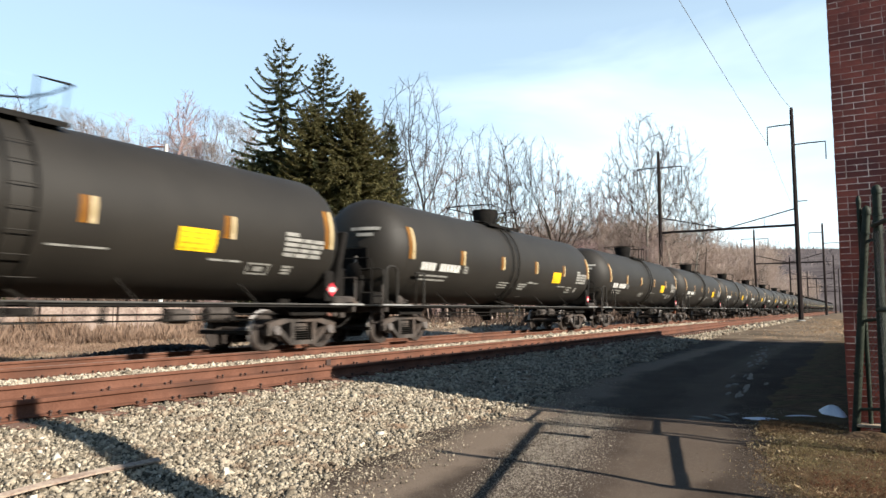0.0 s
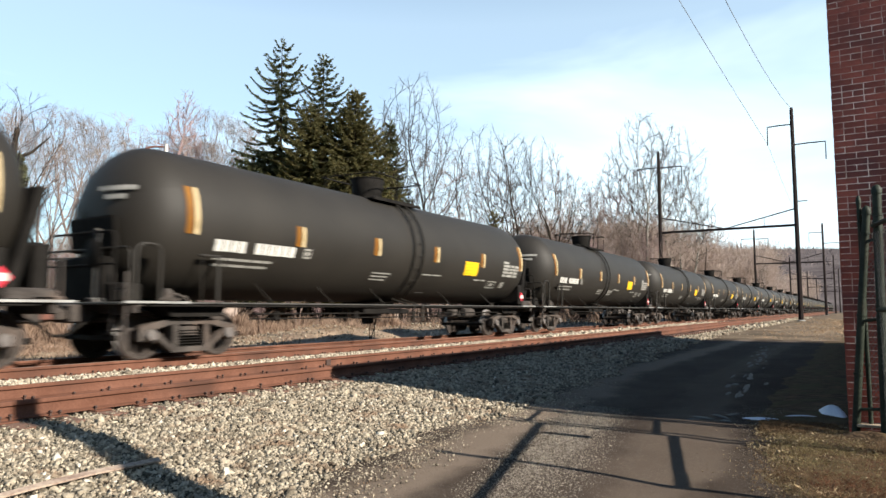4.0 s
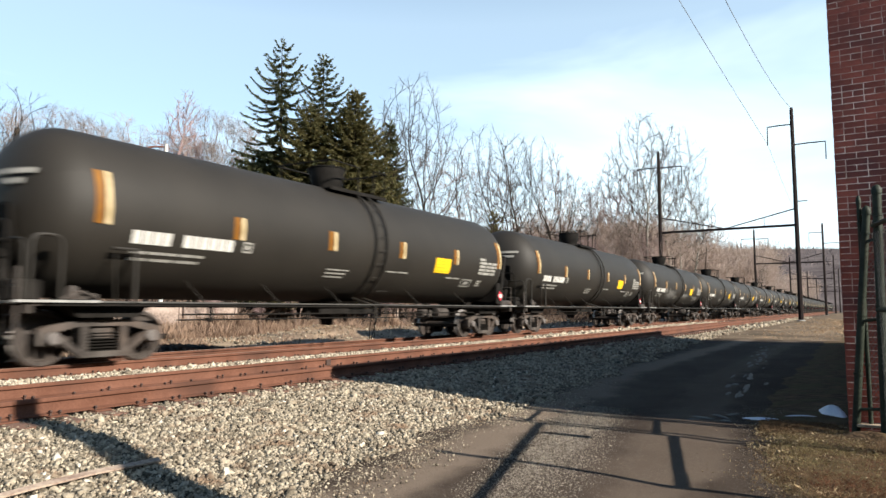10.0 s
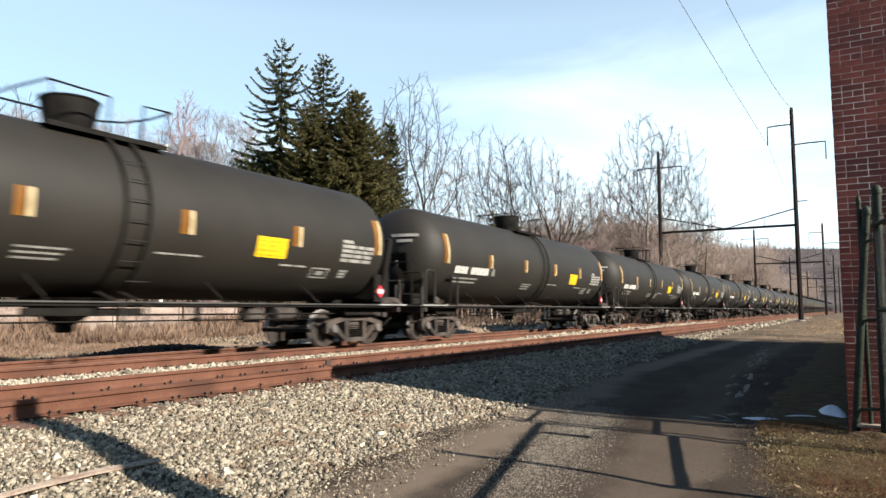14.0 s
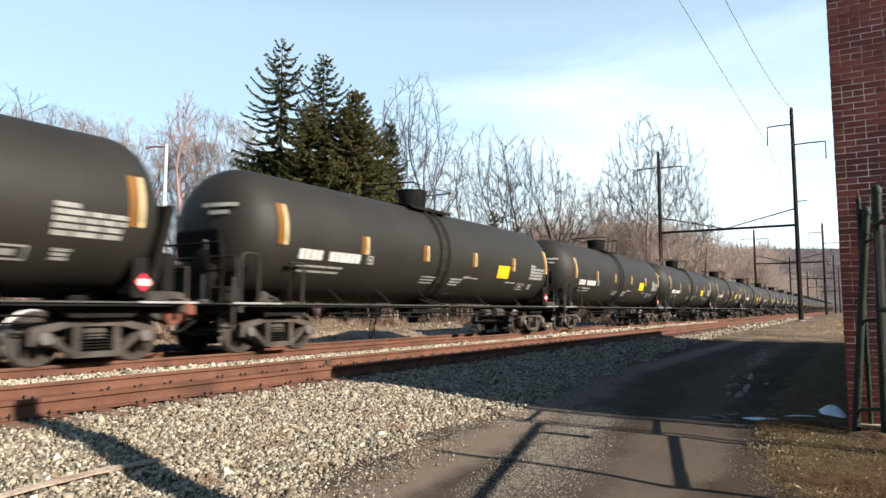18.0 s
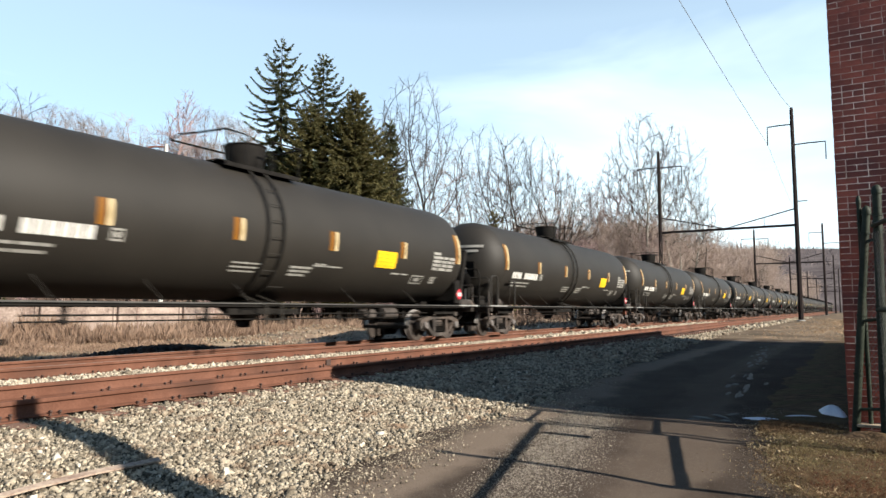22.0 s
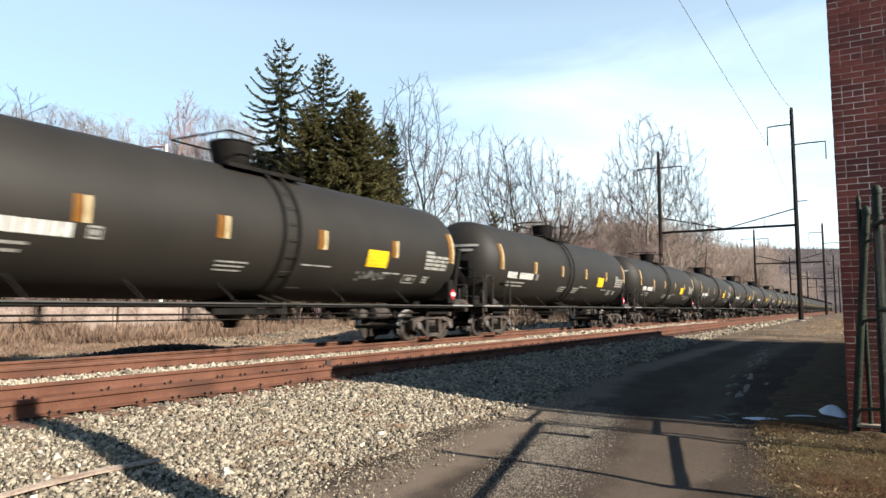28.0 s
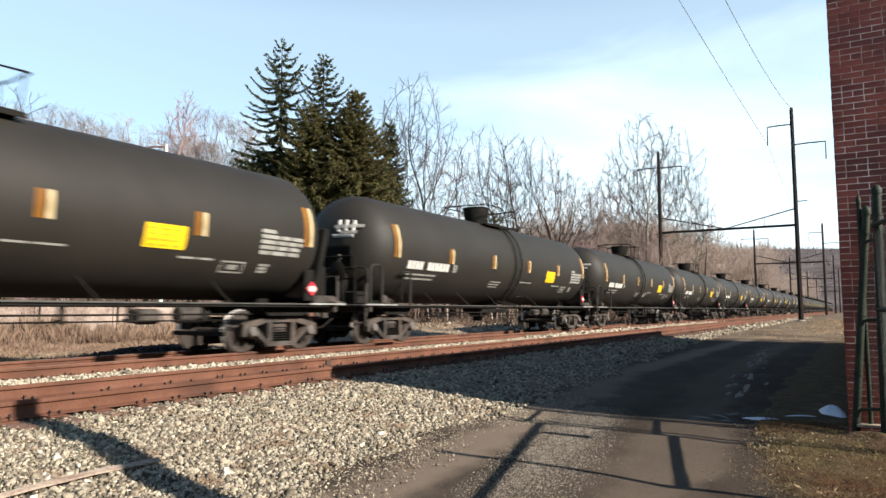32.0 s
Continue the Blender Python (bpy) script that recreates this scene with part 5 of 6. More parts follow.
for k in range(46):
    x = rng_p.uniform(11.0, 26.5)
    lump("wet_patch", "shallow wet streak on the dirt road", x, 1.75 + (x - 13.0) * 0.075 + rng_p.gauss(0, 0.13), rng_p.uniform(0.10, 0.45), rng_p.uniform(0.02, 0.055), 0.004, WET, 3, "puddle", seed=100 + k)

BOARD = material("sun_bleached_board", (0.26, 0.20, 0.14), (0.42, 0.34, 0.25), 5.0, 0.9, 0, 0.4, 40, 0.2)
mound = lump("earth_mound", "low dark mound of soil at the gate post", 8.06, -0.10, 0.20, 0.30, 0.085, VERGE, 0, "soil", seed=51)
plank = thing("plank", "short weathered plank lying at the wall foot", "plank", at=pose(8.19, -0.16, 0.125, 0, 0, 6), shape=Shape().box((0, 0, 0), (0.11, 0.42, 0.03), 0.006), mat=BOARD)

# ---------------------------------------------------------------- catenary gantries


def arm(pole, y, z, out, drop, top):
    part("bracket_arm", Shape().tube([(0, 0, z), (0, out * 0.5, z + 0.03), (0, out, z)], 0.065, 6), STEELPOLE, pole)
    part("insulator", Shape().tube([(0, out, z), (0, out + 0.02, z - drop)], [0.05, 0.06], 6), STEELPOLE, pole)


def gantry(x, y_near, y_far, h_near, h_far, beam, full=True):
    g = thing("catenary_gantry", "tall rusty steel catenary gantry spanning the tracks", "gantry", at=pose(x, 0, 0), group="gantries along the line")
    for y, h in ((y_near, h_near), (y_far, h_far)):
        pole = part("pole", Shape().tube([(0, 0, -0.3), (0, 0, 6.0), (0, 0, h - 0.3), (0, 0, h)], [0.24, 0.22, 0.17, 0.12], 8), STEELPOLE, g, at=pose(0, y, 0.2))
        part("footing", Shape().lathe([(0.42, -0.4), (0.42, 0.02), (0.34, 0.10)], 10), CONCRETE, pole, "pale concrete footing")
        if y == y_near:
            arm(pole, y, h - 1.75, 2.3, 1.95, h)
            arm(pole, y, h - 3.9, -2.9, 1.8, h)
            part("bracket_arm", Shape().tube([(0, 0, h * 0.553), (0, -1.1, h * 0.553)], 0.045, 6), STEELPOLE, pole)
        else:
            arm(pole, y, h - 1.85, 2.4, 1.8, h)
            arm(pole, y, h - 1.95, -2.5, 1.85, h)
            if full:
                part("bracket_arm", Shape().tube([(0, 0, h * 0.62), (0, 2.6, h * 0.64)], 0.04, 6), STEELPOLE, pole)
    part("beam", Shape().box((0, (y_near + y_far) / 2, beam), (0.22, y_far - y_near, 0.24), 0.03), STEELPOLE, g)
    mid = y_near + (y_far - y_near) * 0.5
    for y in (y_near, y_far):
        part("tie_rod", Shape().tube([(0, y, beam + 1.7), (0, mid, beam + 0.05)], 0.06, 6), STEELPOLE, g)
    for u in (0.22, 0.72):
        part("hanger", Shape().tube([(0, y_near + (y_far - y_near) * u, beam), (0, y_near + (y_far - y_near) * u, beam + 1.7 * abs(u - 0.5) * 2)], 0.03, 6), STEELPOLE, g)
    return g


gantry(76.0, 4.70, 18.2, 21.8, 18.9, 9.85)
gantry(146.0, 4.75, 16.7, 17.6, 17.1, 10.4, False)
gantry(214.0, 4.7, 15.5, 16.2, 16.0, 10.0, False)
gantry(278.0, 4.7, 14.6, 15.6, 15.0, 9.5, False)
gantry(345.0, 4.7, 14.6, 15.6, 15.0, 9.5, False)


def wire(label, pts, r):
    w = thing("overhead_wire", label, "wire", group="overhead wires", shape=Shape().tube(pts, r, 5), mat=WIRE)
    return w


def sag(a, b, d, n=16):
    return [(a[0] + (b[0] - a[0]) * k / n, a[1] + (b[1] - a[1]) * k / n, a[2] + (b[2] - a[2]) * k / n - 4 * d * (k / n) * (1 - k / n)) for k in range(n + 1)]


wire("thin sagging grey overhead wire from a gantry arm", sag((76, 7.0, 18.4), (-30, 7.9, 18.9), 0.7), 0.019)
wire("thin sagging grey overhead wire from the pole top", sag((76, 4.7, 21.9), (-30, 4.7, 16.0), 3.4), 0.018)
wire("thin overhead wire running on between gantries", sag((76, 7.0, 18.4), (146, 7.05, 15.9), 1.2), 0.012)


# ---------------------------------------------------------------- trees
def spruce(seed, h, base_r, low, needle, at, gaps=0.1, label="tall dark green spruce with drooping boughs", step=0.42):
    rng = random.Random(seed)
    t = thing("spruce_tree", label, "tree", at=at, group="spruces")
    part("trunk", Shape().tube([(0, 0, -0.2), (0.05, 0, h * 0.5), (0, 0.05, h)], [h * 0.010, h * 0.006, 0.02], 8), BARK, t)
    v, f = [], []

    def spray(p, d, up, L, w):
        k = len(v)
        s = d.cross(up).normalized() * w
        v.extend([p, p + d * L * 0.4 + s, p + d * L, p + d * L * 0.4 - s])
        f.extend([(k, k + 1, k + 2), (k, k + 2, k + 3)])

    z = low
    boughs = Shape()
    while z < h - 0.25:
        u = (z - low) / (h - low)
        rad = base_r * (1 - u) ** 0.62 + 0.08
        whorl = rng.randrange(7, 10) if u < 0.55 else rng.randrange(5, 8)
        turn = rng.uniform(0, 6.28)
        for k in range(whorl):
            if rng.random() < gaps:
                continue
            a = turn + 2 * math.pi * k / whorl + rng.uniform(-0.3, 0.3)
            L = rad * rng.uniform(0.6, 1.2)
            z1 = z + rng.uniform(-0.2, 0.2)
            out = Vector((math.cos(a), math.sin(a), 0))
            pts = []
            n = max(3, int(L / 0.26))
            rise = 0.72 if u > 0.75 else 0.26 + 0.3 * u
            for q in range(n + 1):
                s = q / n
                pts.append(Vector((0, 0, z1)) + out * (L * s) + Vector((0, 0, (-0.42 * s + rise * s ** 2.6) * L * (0.8 if u < 0.8 else 0.9))))
            boughs.tube(pts[::2] if len(pts) > 4 else pts, 0.018, 3, False)
            for q in range(1, n + 1):
                s = q / n
                d0 = (pts[q] - pts[q - 1]).normalized()
                side = d0.cross(Vector((0, 0, 1))).normalized()
                spread = (0.30 + 0.28 * (1 - s)) * (0.45 + 0.65 * (1 - u))
                for sgn in (-1, 1):
                    for rep in range(5):
                        dd = (d0 * rng.uniform(0.4, 1.0) + side * sgn * rng.uniform(0.3, 1.0) + Vector((0, 0, rng.uniform(-0.55, 0.05)))).normalized()
                        spray(pts[q] + d0 * rng.uniform(-0.13, 0.13), dd, Vector((rng.gauss(0, 0.4), rng.gauss(0, 0.4), 1)), spread * rng.uniform(0.9, 1.9), rng.uniform(0.045, 0.09))
                for rep in range(3 if u < 0.5 else 6):
                    spray(pts[q] + d0 * rng.uniform(-0.13, 0.13), (d0 * 0.5 + side * rng.uniform(-0.4, 0.4) + Vector((0, 0, -1.0))).normalized(), side + d0 * rng.gauss(0, 1), spread * rng.uniform(0.7, 1.8) * (0.6 if u > 0.55 else 1.0), 0.05)
            spray(pts[-1] - d0 * 0.1, (d0 + Vector((0, 0, 0.3))).normalized(), side, 0.3, 0.04)
        z += step * rng.uniform(0.7, 1.3) * (1.25 if u > 0.55 else 0.85)
    for k in range(14):
        a = rng.uniform(0, 6.28)
        spray(Vector((0, 0, h - 0.9 + k * 0.06)), Vector((math.cos(a) * 0.6, math.sin(a) * 0.6, 1)).normalized(), Vector((math.sin(a), -math.cos(a), 0.1)), 0.5, 0.05)
    part("bough", boughs, BARK, t, smooth=0)["kind"] = "stuff"
    part("crown", triangles("crown", [tuple(p) for p in v], f, needle), needle, t, "dense dark needles")
    return t


spruce(11, 25.6, 6.2, 3.0, NEEDLE, pose(42.1, 42.8, 0), 0.06, step=0.50)
spruce(12, 23.6, 6.3, 3.0, NEEDLE, pose(43.2, 38.8, 0), 0.04, step=0.44)
spruce(13, 19.8, 5.0, 3.0, OLIVE, pose(43.0, 35.0, 0), 0.02, "broad brownish-green spruce with dense boughs", step=0.22)
spruce(14, 19.0, 2.6, 3.4, NEEDLE, pose(50.1, 36.6, 0), 0.02, "slim dark spruce behind the bare trees", step=0.26)
spruce(15, 18.5, 6.0, 3.0, OLIVE, pose(40.8, 38.0, 0), 0.02, "broad brownish-green spruce with dense boughs", step=0.26)
spruce(20, 15.0, 4.8, 3.0, NEEDLE, pose(40.6, 44.0, 0), 0.04, "broad dark green spruce with dense boughs", step=0.32)
spruce(16, 11.8, 2.6, 1.0, OLIVE, pose(62.3, 32.0, 0), 0.05, "small brownish evergreen among bare trees", step=0.4)
spruce(18, 19.2, 5.6, 3.0, OLIVE, pose(44.6, 37.2, 0), 0.03, "broad brownish-green spruce with dense boughs", step=0.24)
spruce(19, 17.4, 3.6, 3.2, OLIVE, pose(46.3, 35.6, 0), 0.03, "brownish-green spruce with dense boughs", step=0.24)


def fan(trunk, twigs, p, d, length, r, depth, rng, o):
    """A limb of a spreading tree: it forks at its end and bears thin side shoots."""
    segs = 4 if depth < 3 else 3
    pts, rad = [p], [r]
    out = Vector((d.x, d.y, 0))
    for k in range(segs):
        d = (d + Vector((rng.gauss(0, o["wob"]), rng.gauss(0, o["wob"]), rng.gauss(0, o["wob"] * 0.6) + o["rise"])) - out * 0.02).normalized()
        p = p + d * (length / segs)
        pts.append(p)
        rad.append(max(r * (1 - 0.30 * (k + 1) / segs), o["thin"]))
    last = depth >= o["depth"]
    if last:
        rad[-1] = o["thin"] * 0.5
    (trunk if depth < 3 else twigs).tube(pts, rad, 8 if depth == 0 else (6 if depth < 3 else 3), depth == 0)
    if last:
        return
    n = o["limbs"] if depth == 0 else (3 if rng.random() < o["three"] else 2)
    turn = rng.uniform(0, 6.28)
    ref = d.cross(Vector((0.3, 0.9, 0.2))).normalized()
    for k in range(n):
        a = turn + 2 * math.pi * k / n + rng.uniform(-0.4, 0.4)
        side = (ref * math.cos(a) + d.cross(ref) * math.sin(a)).normalized()
        ang = radians(rng.uniform(*(o["first"] if depth == 0 else o["fork"])) * (0.55 if k == 0 and depth else 1.0))
        fan(trunk, twigs, pts[-1], (d * math.cos(ang) + side * math.sin(ang)).normalized(), length * (o["limb"] if depth == 0 else o["ratio"]) * rng.uniform(0.86, 1.1), rad[-1] * (0.80 if k == 0 else 0.66), depth + 1, rng, o)
    if depth >= 1:
        for k in range(o["shoots"]):
            i = rng.randrange(1, segs + 1)
            side = d.cross(Vector((rng.gauss(0, 1), rng.gauss(0, 1), rng.gauss(0, 1)))).normalized()
            nd = (d * 0.6 + side * 0.8 + Vector((0, 0, 0.15))).normalized()
            q = pts[i]
            L = max(length * rng.uniform(0.35, 0.7), 0.4)
            m = q + nd * (L * 0.5)
            e = q + nd * L + Vector((rng.gauss(0, 0.1), rng.gauss(0, 0.1), 0.12)) * L
            twigs.tube([q, m, e], [o["thin"], o["thin"] * 0.8, o["thin"] * 0.4], 3, False)
            for _ in range(3):
                w = q.lerp(e, rng.uniform(0.25, 0.95))
                s2 = nd.cross(Vector((rng.gauss(0, 1), rng.gauss(0, 1), rng.gauss(0, 1)))).normalized()
                twigs.tube([w, w + (nd * 0.7 + s2 * 0.6).normalized() * (L * rng.uniform(0.3, 0.6))], [o["thin"] * 0.7, o["thin"] * 0.35], 3, False)


def rounded(x, y, z, spread):
    """Draws what reaches out of a rounded crown back towards its outline."""
    q = math.sqrt((x * x + y * y) / spread ** 2 + ((z - 11.0) / 8.4) ** 2)
    if z < 6.0 or q < 0.75:
        return (x, y, z)
    g = (0.75 + 0.45 * math.tanh((q - 0.75) / 0.45)) / q
    return (x * g, y * g, 11.0 + (z - 11.0) * g)


def fan_tree(seed, opts, bark, twig, label):
    """A leafless tree, twenty metres high, whose trunk forks into a spreading fan."""
    rng = random.Random(seed)
    o = {"wob": 0.065, "rise": 0.035, "depth": 6, "limbs": 3, "first": (18, 38), "fork": (18, 42), "three": 0.42, "limb": 0.64, "ratio": 0.79, "shoots": 3, "thin": 0.0125, "stem": 0.36, "girth": 0.24, "spread": 5.6}
    o.update(opts)
    trunk, twigs = Shape(), Shape()
    fan(trunk, twigs, Vector((0, 0, -0.2)), Vector((0, 0, 1)), 20 * o["stem"], o["girth"], 0, rng, o)
    top = sorted(q[2] for q in twigs.v)[-len(twigs.v) // 20]
    k = 20.0 / top
    for sh in (trunk, twigs):
        sh.v = [rounded(x * k, y * k, z * k, o["spread"]) for x, y, z in sh.v]
    t = thing("bare_tree", label, "tree", at=pose(0, 0, -500), group="bare trees")
    part("trunk", trunk, bark, t, "bare trunk and limbs")
    part("crown", twigs, twig, t, "fine leafless twigs", smooth=0)
    return t


def crown_tree(seed, opts, bark, twig, label):
    """A leafless tree, twenty metres high, whose limbs grow towards points strewn through its crown."""
    rng = np.random.default_rng(seed)
    o = {"low": 5.0, "wide": 3.4, "points": 1500, "step": 0.42, "kill": 0.68, "reach": 2.6, "bare": 4.0, "thin": 0.0145, "rise": 0.07, "wob": 0.06, "stems": 1, "part": 0.16, "twigs": 2, "shell": 0.45, "power": 2.2}
    o.update(opts)
    p = rng.normal(size=(o["points"], 3))
    p /= np.linalg.norm(p, axis=1)[:, None]
    p *= rng.uniform(0, 1, (o["points"], 1)) ** o["shell"]
    half = (20.0 - o["low"]) / 2
    taper = 1.0 - 0.22 * p[:, 2:3]
    goal = np.concatenate([p[:, :2] * taper * o["wide"] * (1 + 0.14 * np.sin(3 * np.arctan2(p[:, 1:2], p[:, 0:1]) + seed)), p[:, 2:3] * half + o["low"] + half], 1)
    node, up = [], []
    for q in range(o["stems"]):
        a, last = 6.28 * q / o["stems"] + rng.uniform(-0.5, 0.5) + seed, -1
        x = np.array([0.12 * q * math.cos(a), 0.12 * q * math.sin(a), -0.2])
        d = np.array([o["part"] * min(o["stems"] - 1, 1) * math.cos(a), o["part"] * min(o["stems"] - 1, 1) * math.sin(a), 1.0])
        while x[2] < o["bare"] * (1 - 0.14 * q):
            node.append(x.copy())
            up.append(last)
            last = len(node) - 1
            d = d + np.append(rng.normal(0, 0.035, 2), 0.01)
            x = x + d / np.linalg.norm(d) * o["step"]
    best = np.full(len(goal), 1e9)
    near = np.zeros(len(goal), int)
    fresh, sons = 0, {}
    for _ in range(110):
        n2 = np.array(node[fresh:])
        if len(goal) == 0 or len(n2) == 0:
            break
        gap = np.linalg.norm(goal[:, None] - n2[None], axis=2)
        k2 = gap.argmin(1)
        d2 = gap[np.arange(len(goal)), k2]
        near = np.where(d2 < best, k2 + fresh, near)
        best = np.minimum(best, d2)
        left = best > o["kill"]
        goal, best, near = goal[left], best[left], near[left]
        fresh = len(node)
        act = best < o["reach"]
        if len(node) < 90:
            act = best < max(o["reach"], np.sort(best)[min(len(best) - 1, 60)] + 0.5) if len(best) else act
        pull = {}
        for g, k in zip(goal[act], near[act]):
            v = g - node[k]
            pull[k] = pull.get(k, 0) + v / (np.linalg.norm(v) + 1e-6)
        for k, v in pull.items():
            v = v / (np.linalg.norm(v) + 1e-6) + rng.normal(0, o["wob"], 3) + np.array([0, 0, o["rise"]])
            if up[k] >= 0:
                v = v + 0.95 * (node[k] - node[up[k]]) / o["step"]
            tip = node[k] + v / np.linalg.norm(v) * o["step"]
            born = sons.setdefault(int(k), [])
            if len(born) < 3 and all(np.linalg.norm(tip - b) > 0.45 * o["step"] for b in born):
                born.append(tip)
                node.append(tip)
                up.append(int(k))
        if len(node) > 5200:
            break
    kids = {}
    for k, u in enumerate(up):
        kids.setdefault(u, []).append(k)
    for _ in range(8):
        old = [p.copy() for p in node]
        for k, u in enumerate(up):
            if u >= 0 and kids.get(k):
                node[k] = 0.4 * old[k] + 0.3 * old[u] + 0.3 * old[kids[k][0]]
    area = [0.0] * len(node)
    for k in range(len(node) - 1, -1, -1):
        area[k] = area[k] or o["thin"] ** o["power"]
        if up[k] >= 0:
            area[up[k]] += area[k]
    rad = [a ** (1 / o["power"]) for a in area]
    trunk, twigs = Shape(), Shape()
    starts = list(kids.get(-1, []))
    while starts:
        k = starts.pop()
        chain, r = ([node[up[k]]], [min(rad[up[k]], rad[k] * 1.3)]) if up[k] >= 0 else ([], [])
        first = rad[k]
        while True:
            chain.append(node[k])
            r.append(rad[k])
            nxt = sorted(kids.get(k, []), key=lambda q: -rad[q])
            if rad[k] < o["thin"] * 3.2:
                way = Vector(node[k] - node[up[k]]).normalized() if up[k] >= 0 else Vector((0, 0, 1))
                for _ in range(o["twigs"] + (2 if not nxt else 0)):
                    d = (way * 0.9 + Vector(rng.normal(0, 0.42, 3)) + Vector((0, 0, 0.18))).normalized()
                    L = rng.uniform(0.35, 0.95)
                    a = Vector(node[k])
                    m = a + d * (L * 0.5)
                    e = a + (d + Vector(rng.normal(0, 0.18, 3))).normalized() * L
                    twigs.tube([a, m, e], [o["thin"] * 0.75, o["thin"] * 0.6, o["thin"] * 0.3], 3, False)
                    f = (d + Vector(rng.normal(0, 0.6, 3))).normalized()
                    twigs.tube([m, m + f * (L * 0.45)], [o["thin"] * 0.5, o["thin"] * 0.25], 3, False)
            if not nxt:
                break
            starts += nxt[1:]
            k = nxt[0]
        if len(chain) > 1:
            (trunk if first > o["thin"] * 3 else twigs).tube(chain, r, 7 if first > 0.06 else 4, True)
    t = thing("bare_tree", label, "tree", at=pose(0, 0, -500), group="bare trees")
    part("trunk", trunk, bark, t, "bare trunk and limbs")
    part("crown", twigs, twig, t, "fine leafless twigs", smooth=0)
    return t


KINDS = [
    crown_tree(21, {"wide": 4.6, "bare": 8.0, "low": 3.0, "points": 1100, "stems": 3, "part": 0.34, "wob": 0.09, "twigs": 1}, BARK, TWIG, "leafless spreading tree with sinuous grey-brown limbs"),
    crown_tree(22, {"wide": 4.0, "bare": 10.0, "low": 6.5, "points": 860, "stems": 2, "part": 0.07, "rise": 0.10, "wob": 0.03, "power": 2.15, "thin": 0.0125, "twigs": 3, "kill": 0.72}, BARK, TWIG, "leafless tree with two rising dark stems"),
    crown_tree(23, {"wide": 3.7, "bare": 9.0, "low": 6.0, "points": 900, "stems": 2, "part": 0.10, "wob": 0.04, "rise": 0.08, "power": 2.15, "thin": 0.0125, "twigs": 3, "kill": 0.72}, PALEBARK, TWIG, "leafless tree with pale mottled limbs"),
    crown_tree(24, {"wide": 2.2, "bare": 13.0, "low": 1.6, "points": 2000, "rise": 0.34, "kill": 0.48, "shell": 0.55, "thin": 0.019, "twigs": 4}, REDTWIG, REDTWIG, "slim upright leafless tree with reddish twigs"),
    crown_tree(25, {"wide": 3.0, "bare": 11.0, "low": 5.5, "points": 600, "rise": 0.12, "wob": 0.04, "power": 2.15, "thin": 0.0125, "twigs": 3, "kill": 0.72}, TWIG, WOODTWIG, "slender brown leafless tree"),
    fan_tree(26, {"spread": 5.2, "girth": 0.17, "limbs": 4, "first": (12, 30), "fork": (12, 30), "stem": 0.25, "thin": 0.008}, PALETWIG, PALETWIG, "pale leafless tree with a fan of fine twigs"),
    fan_tree(27, {"spread": 4.6, "girth": 0.16, "limbs": 3, "stem": 0.22, "thin": 0.008, "shoots": 4, "depth": 5}, PALETWIG, PALETWIG, "pale leafless tree with a loose round crown"),
    fan_tree(28, {"spread": 4.6, "girth": 0.13, "limbs": 4, "first": (10, 26), "stem": 0.2, "thin": 0.010, "shoots": 4, "depth": 5}, WOODTWIG, REDTWIG, "young reddish-brown leafless sapling in dry grass"),
]


def plant(kind, x, y, h, turn=None, wide=1.0):
    rng = random.Random(int(x * 131 + y * 17))
    c = copy_thing(KINDS[kind], pose(x, y, 0))
    c.matrix_basis = Matrix.LocRotScale((x, y, 0.0), Euler((0, 0, rng.uniform(0, 6.28) if turn is None else turn)), (h / 20 * wide, h / 20 * wide, h / 20))
    return c


TREES_BY_SPRUCES = [(0, 50.4, 34.4, 23.5), (1, 53.6, 38.5, 21.6), (4, 54.3, 33.9, 18.5), (0, 61.7, 33.1, 21.1), (1, 66.7, 32.0, 20.9), (0, 65.9, 29.0, 20.2), (4, 68.6, 27.8, 18.7), (1, 74.9, 28.2, 17.6), (4, 65.9, 37.8, 20.1), (4, 71.5, 35.9, 19.6), (4, 79.4, 27.3, 17.3), (2, 88.0, 26.8, 22.3), (2, 85.1, 22.2, 26.7), (2, 89.0, 19.6, 25.6), (4, 92.4, 26.1, 21.7), (7, 85.7, 27.6, 17.6), (2, 107.9, 21.6, 23.2), (4, 113.2, 20.5, 19.9), (2, 150.0, 27.0, 18.4), (4, 146.0, 25.2, 16.4), (2, 152.0, 23.0, 15.8), (4, 149.0, 21.2, 15.0), (4, 158.0, 20.2, 14.0), (2, 165.0, 18.6, 13.4)]
TREES_BEHIND_WALL = [(5, 49.1, 58.0, 23.4), (6, 48.0, 70.2, 24.2), (6, 47.3, 71.8, 23.8), (6, 45.2, 73.2, 24.3), (5, 39.1, 69.8, 23.1), (6, 42.9, 72.2, 22.6), (5, 51.5, 66.3, 22.4), (6, 24.4, 50.4, 16.3), (5, 24.6, 52.5, 16.4), (6, 32.0, 62.3, 17.9), (5, 33.2, 61.6, 17.3), (6, 44.6, 61.5, 20.2), (6, 39.7, 62.4, 18.9), (5, 50.3, 62.2, 21.2)]
for kind, x, y, h in TREES_BY_SPRUCES + TREES_BEHIND_WALL:
    plant(kind, x, y, h)
plant(3, 48.0, 64.0, 25.8)
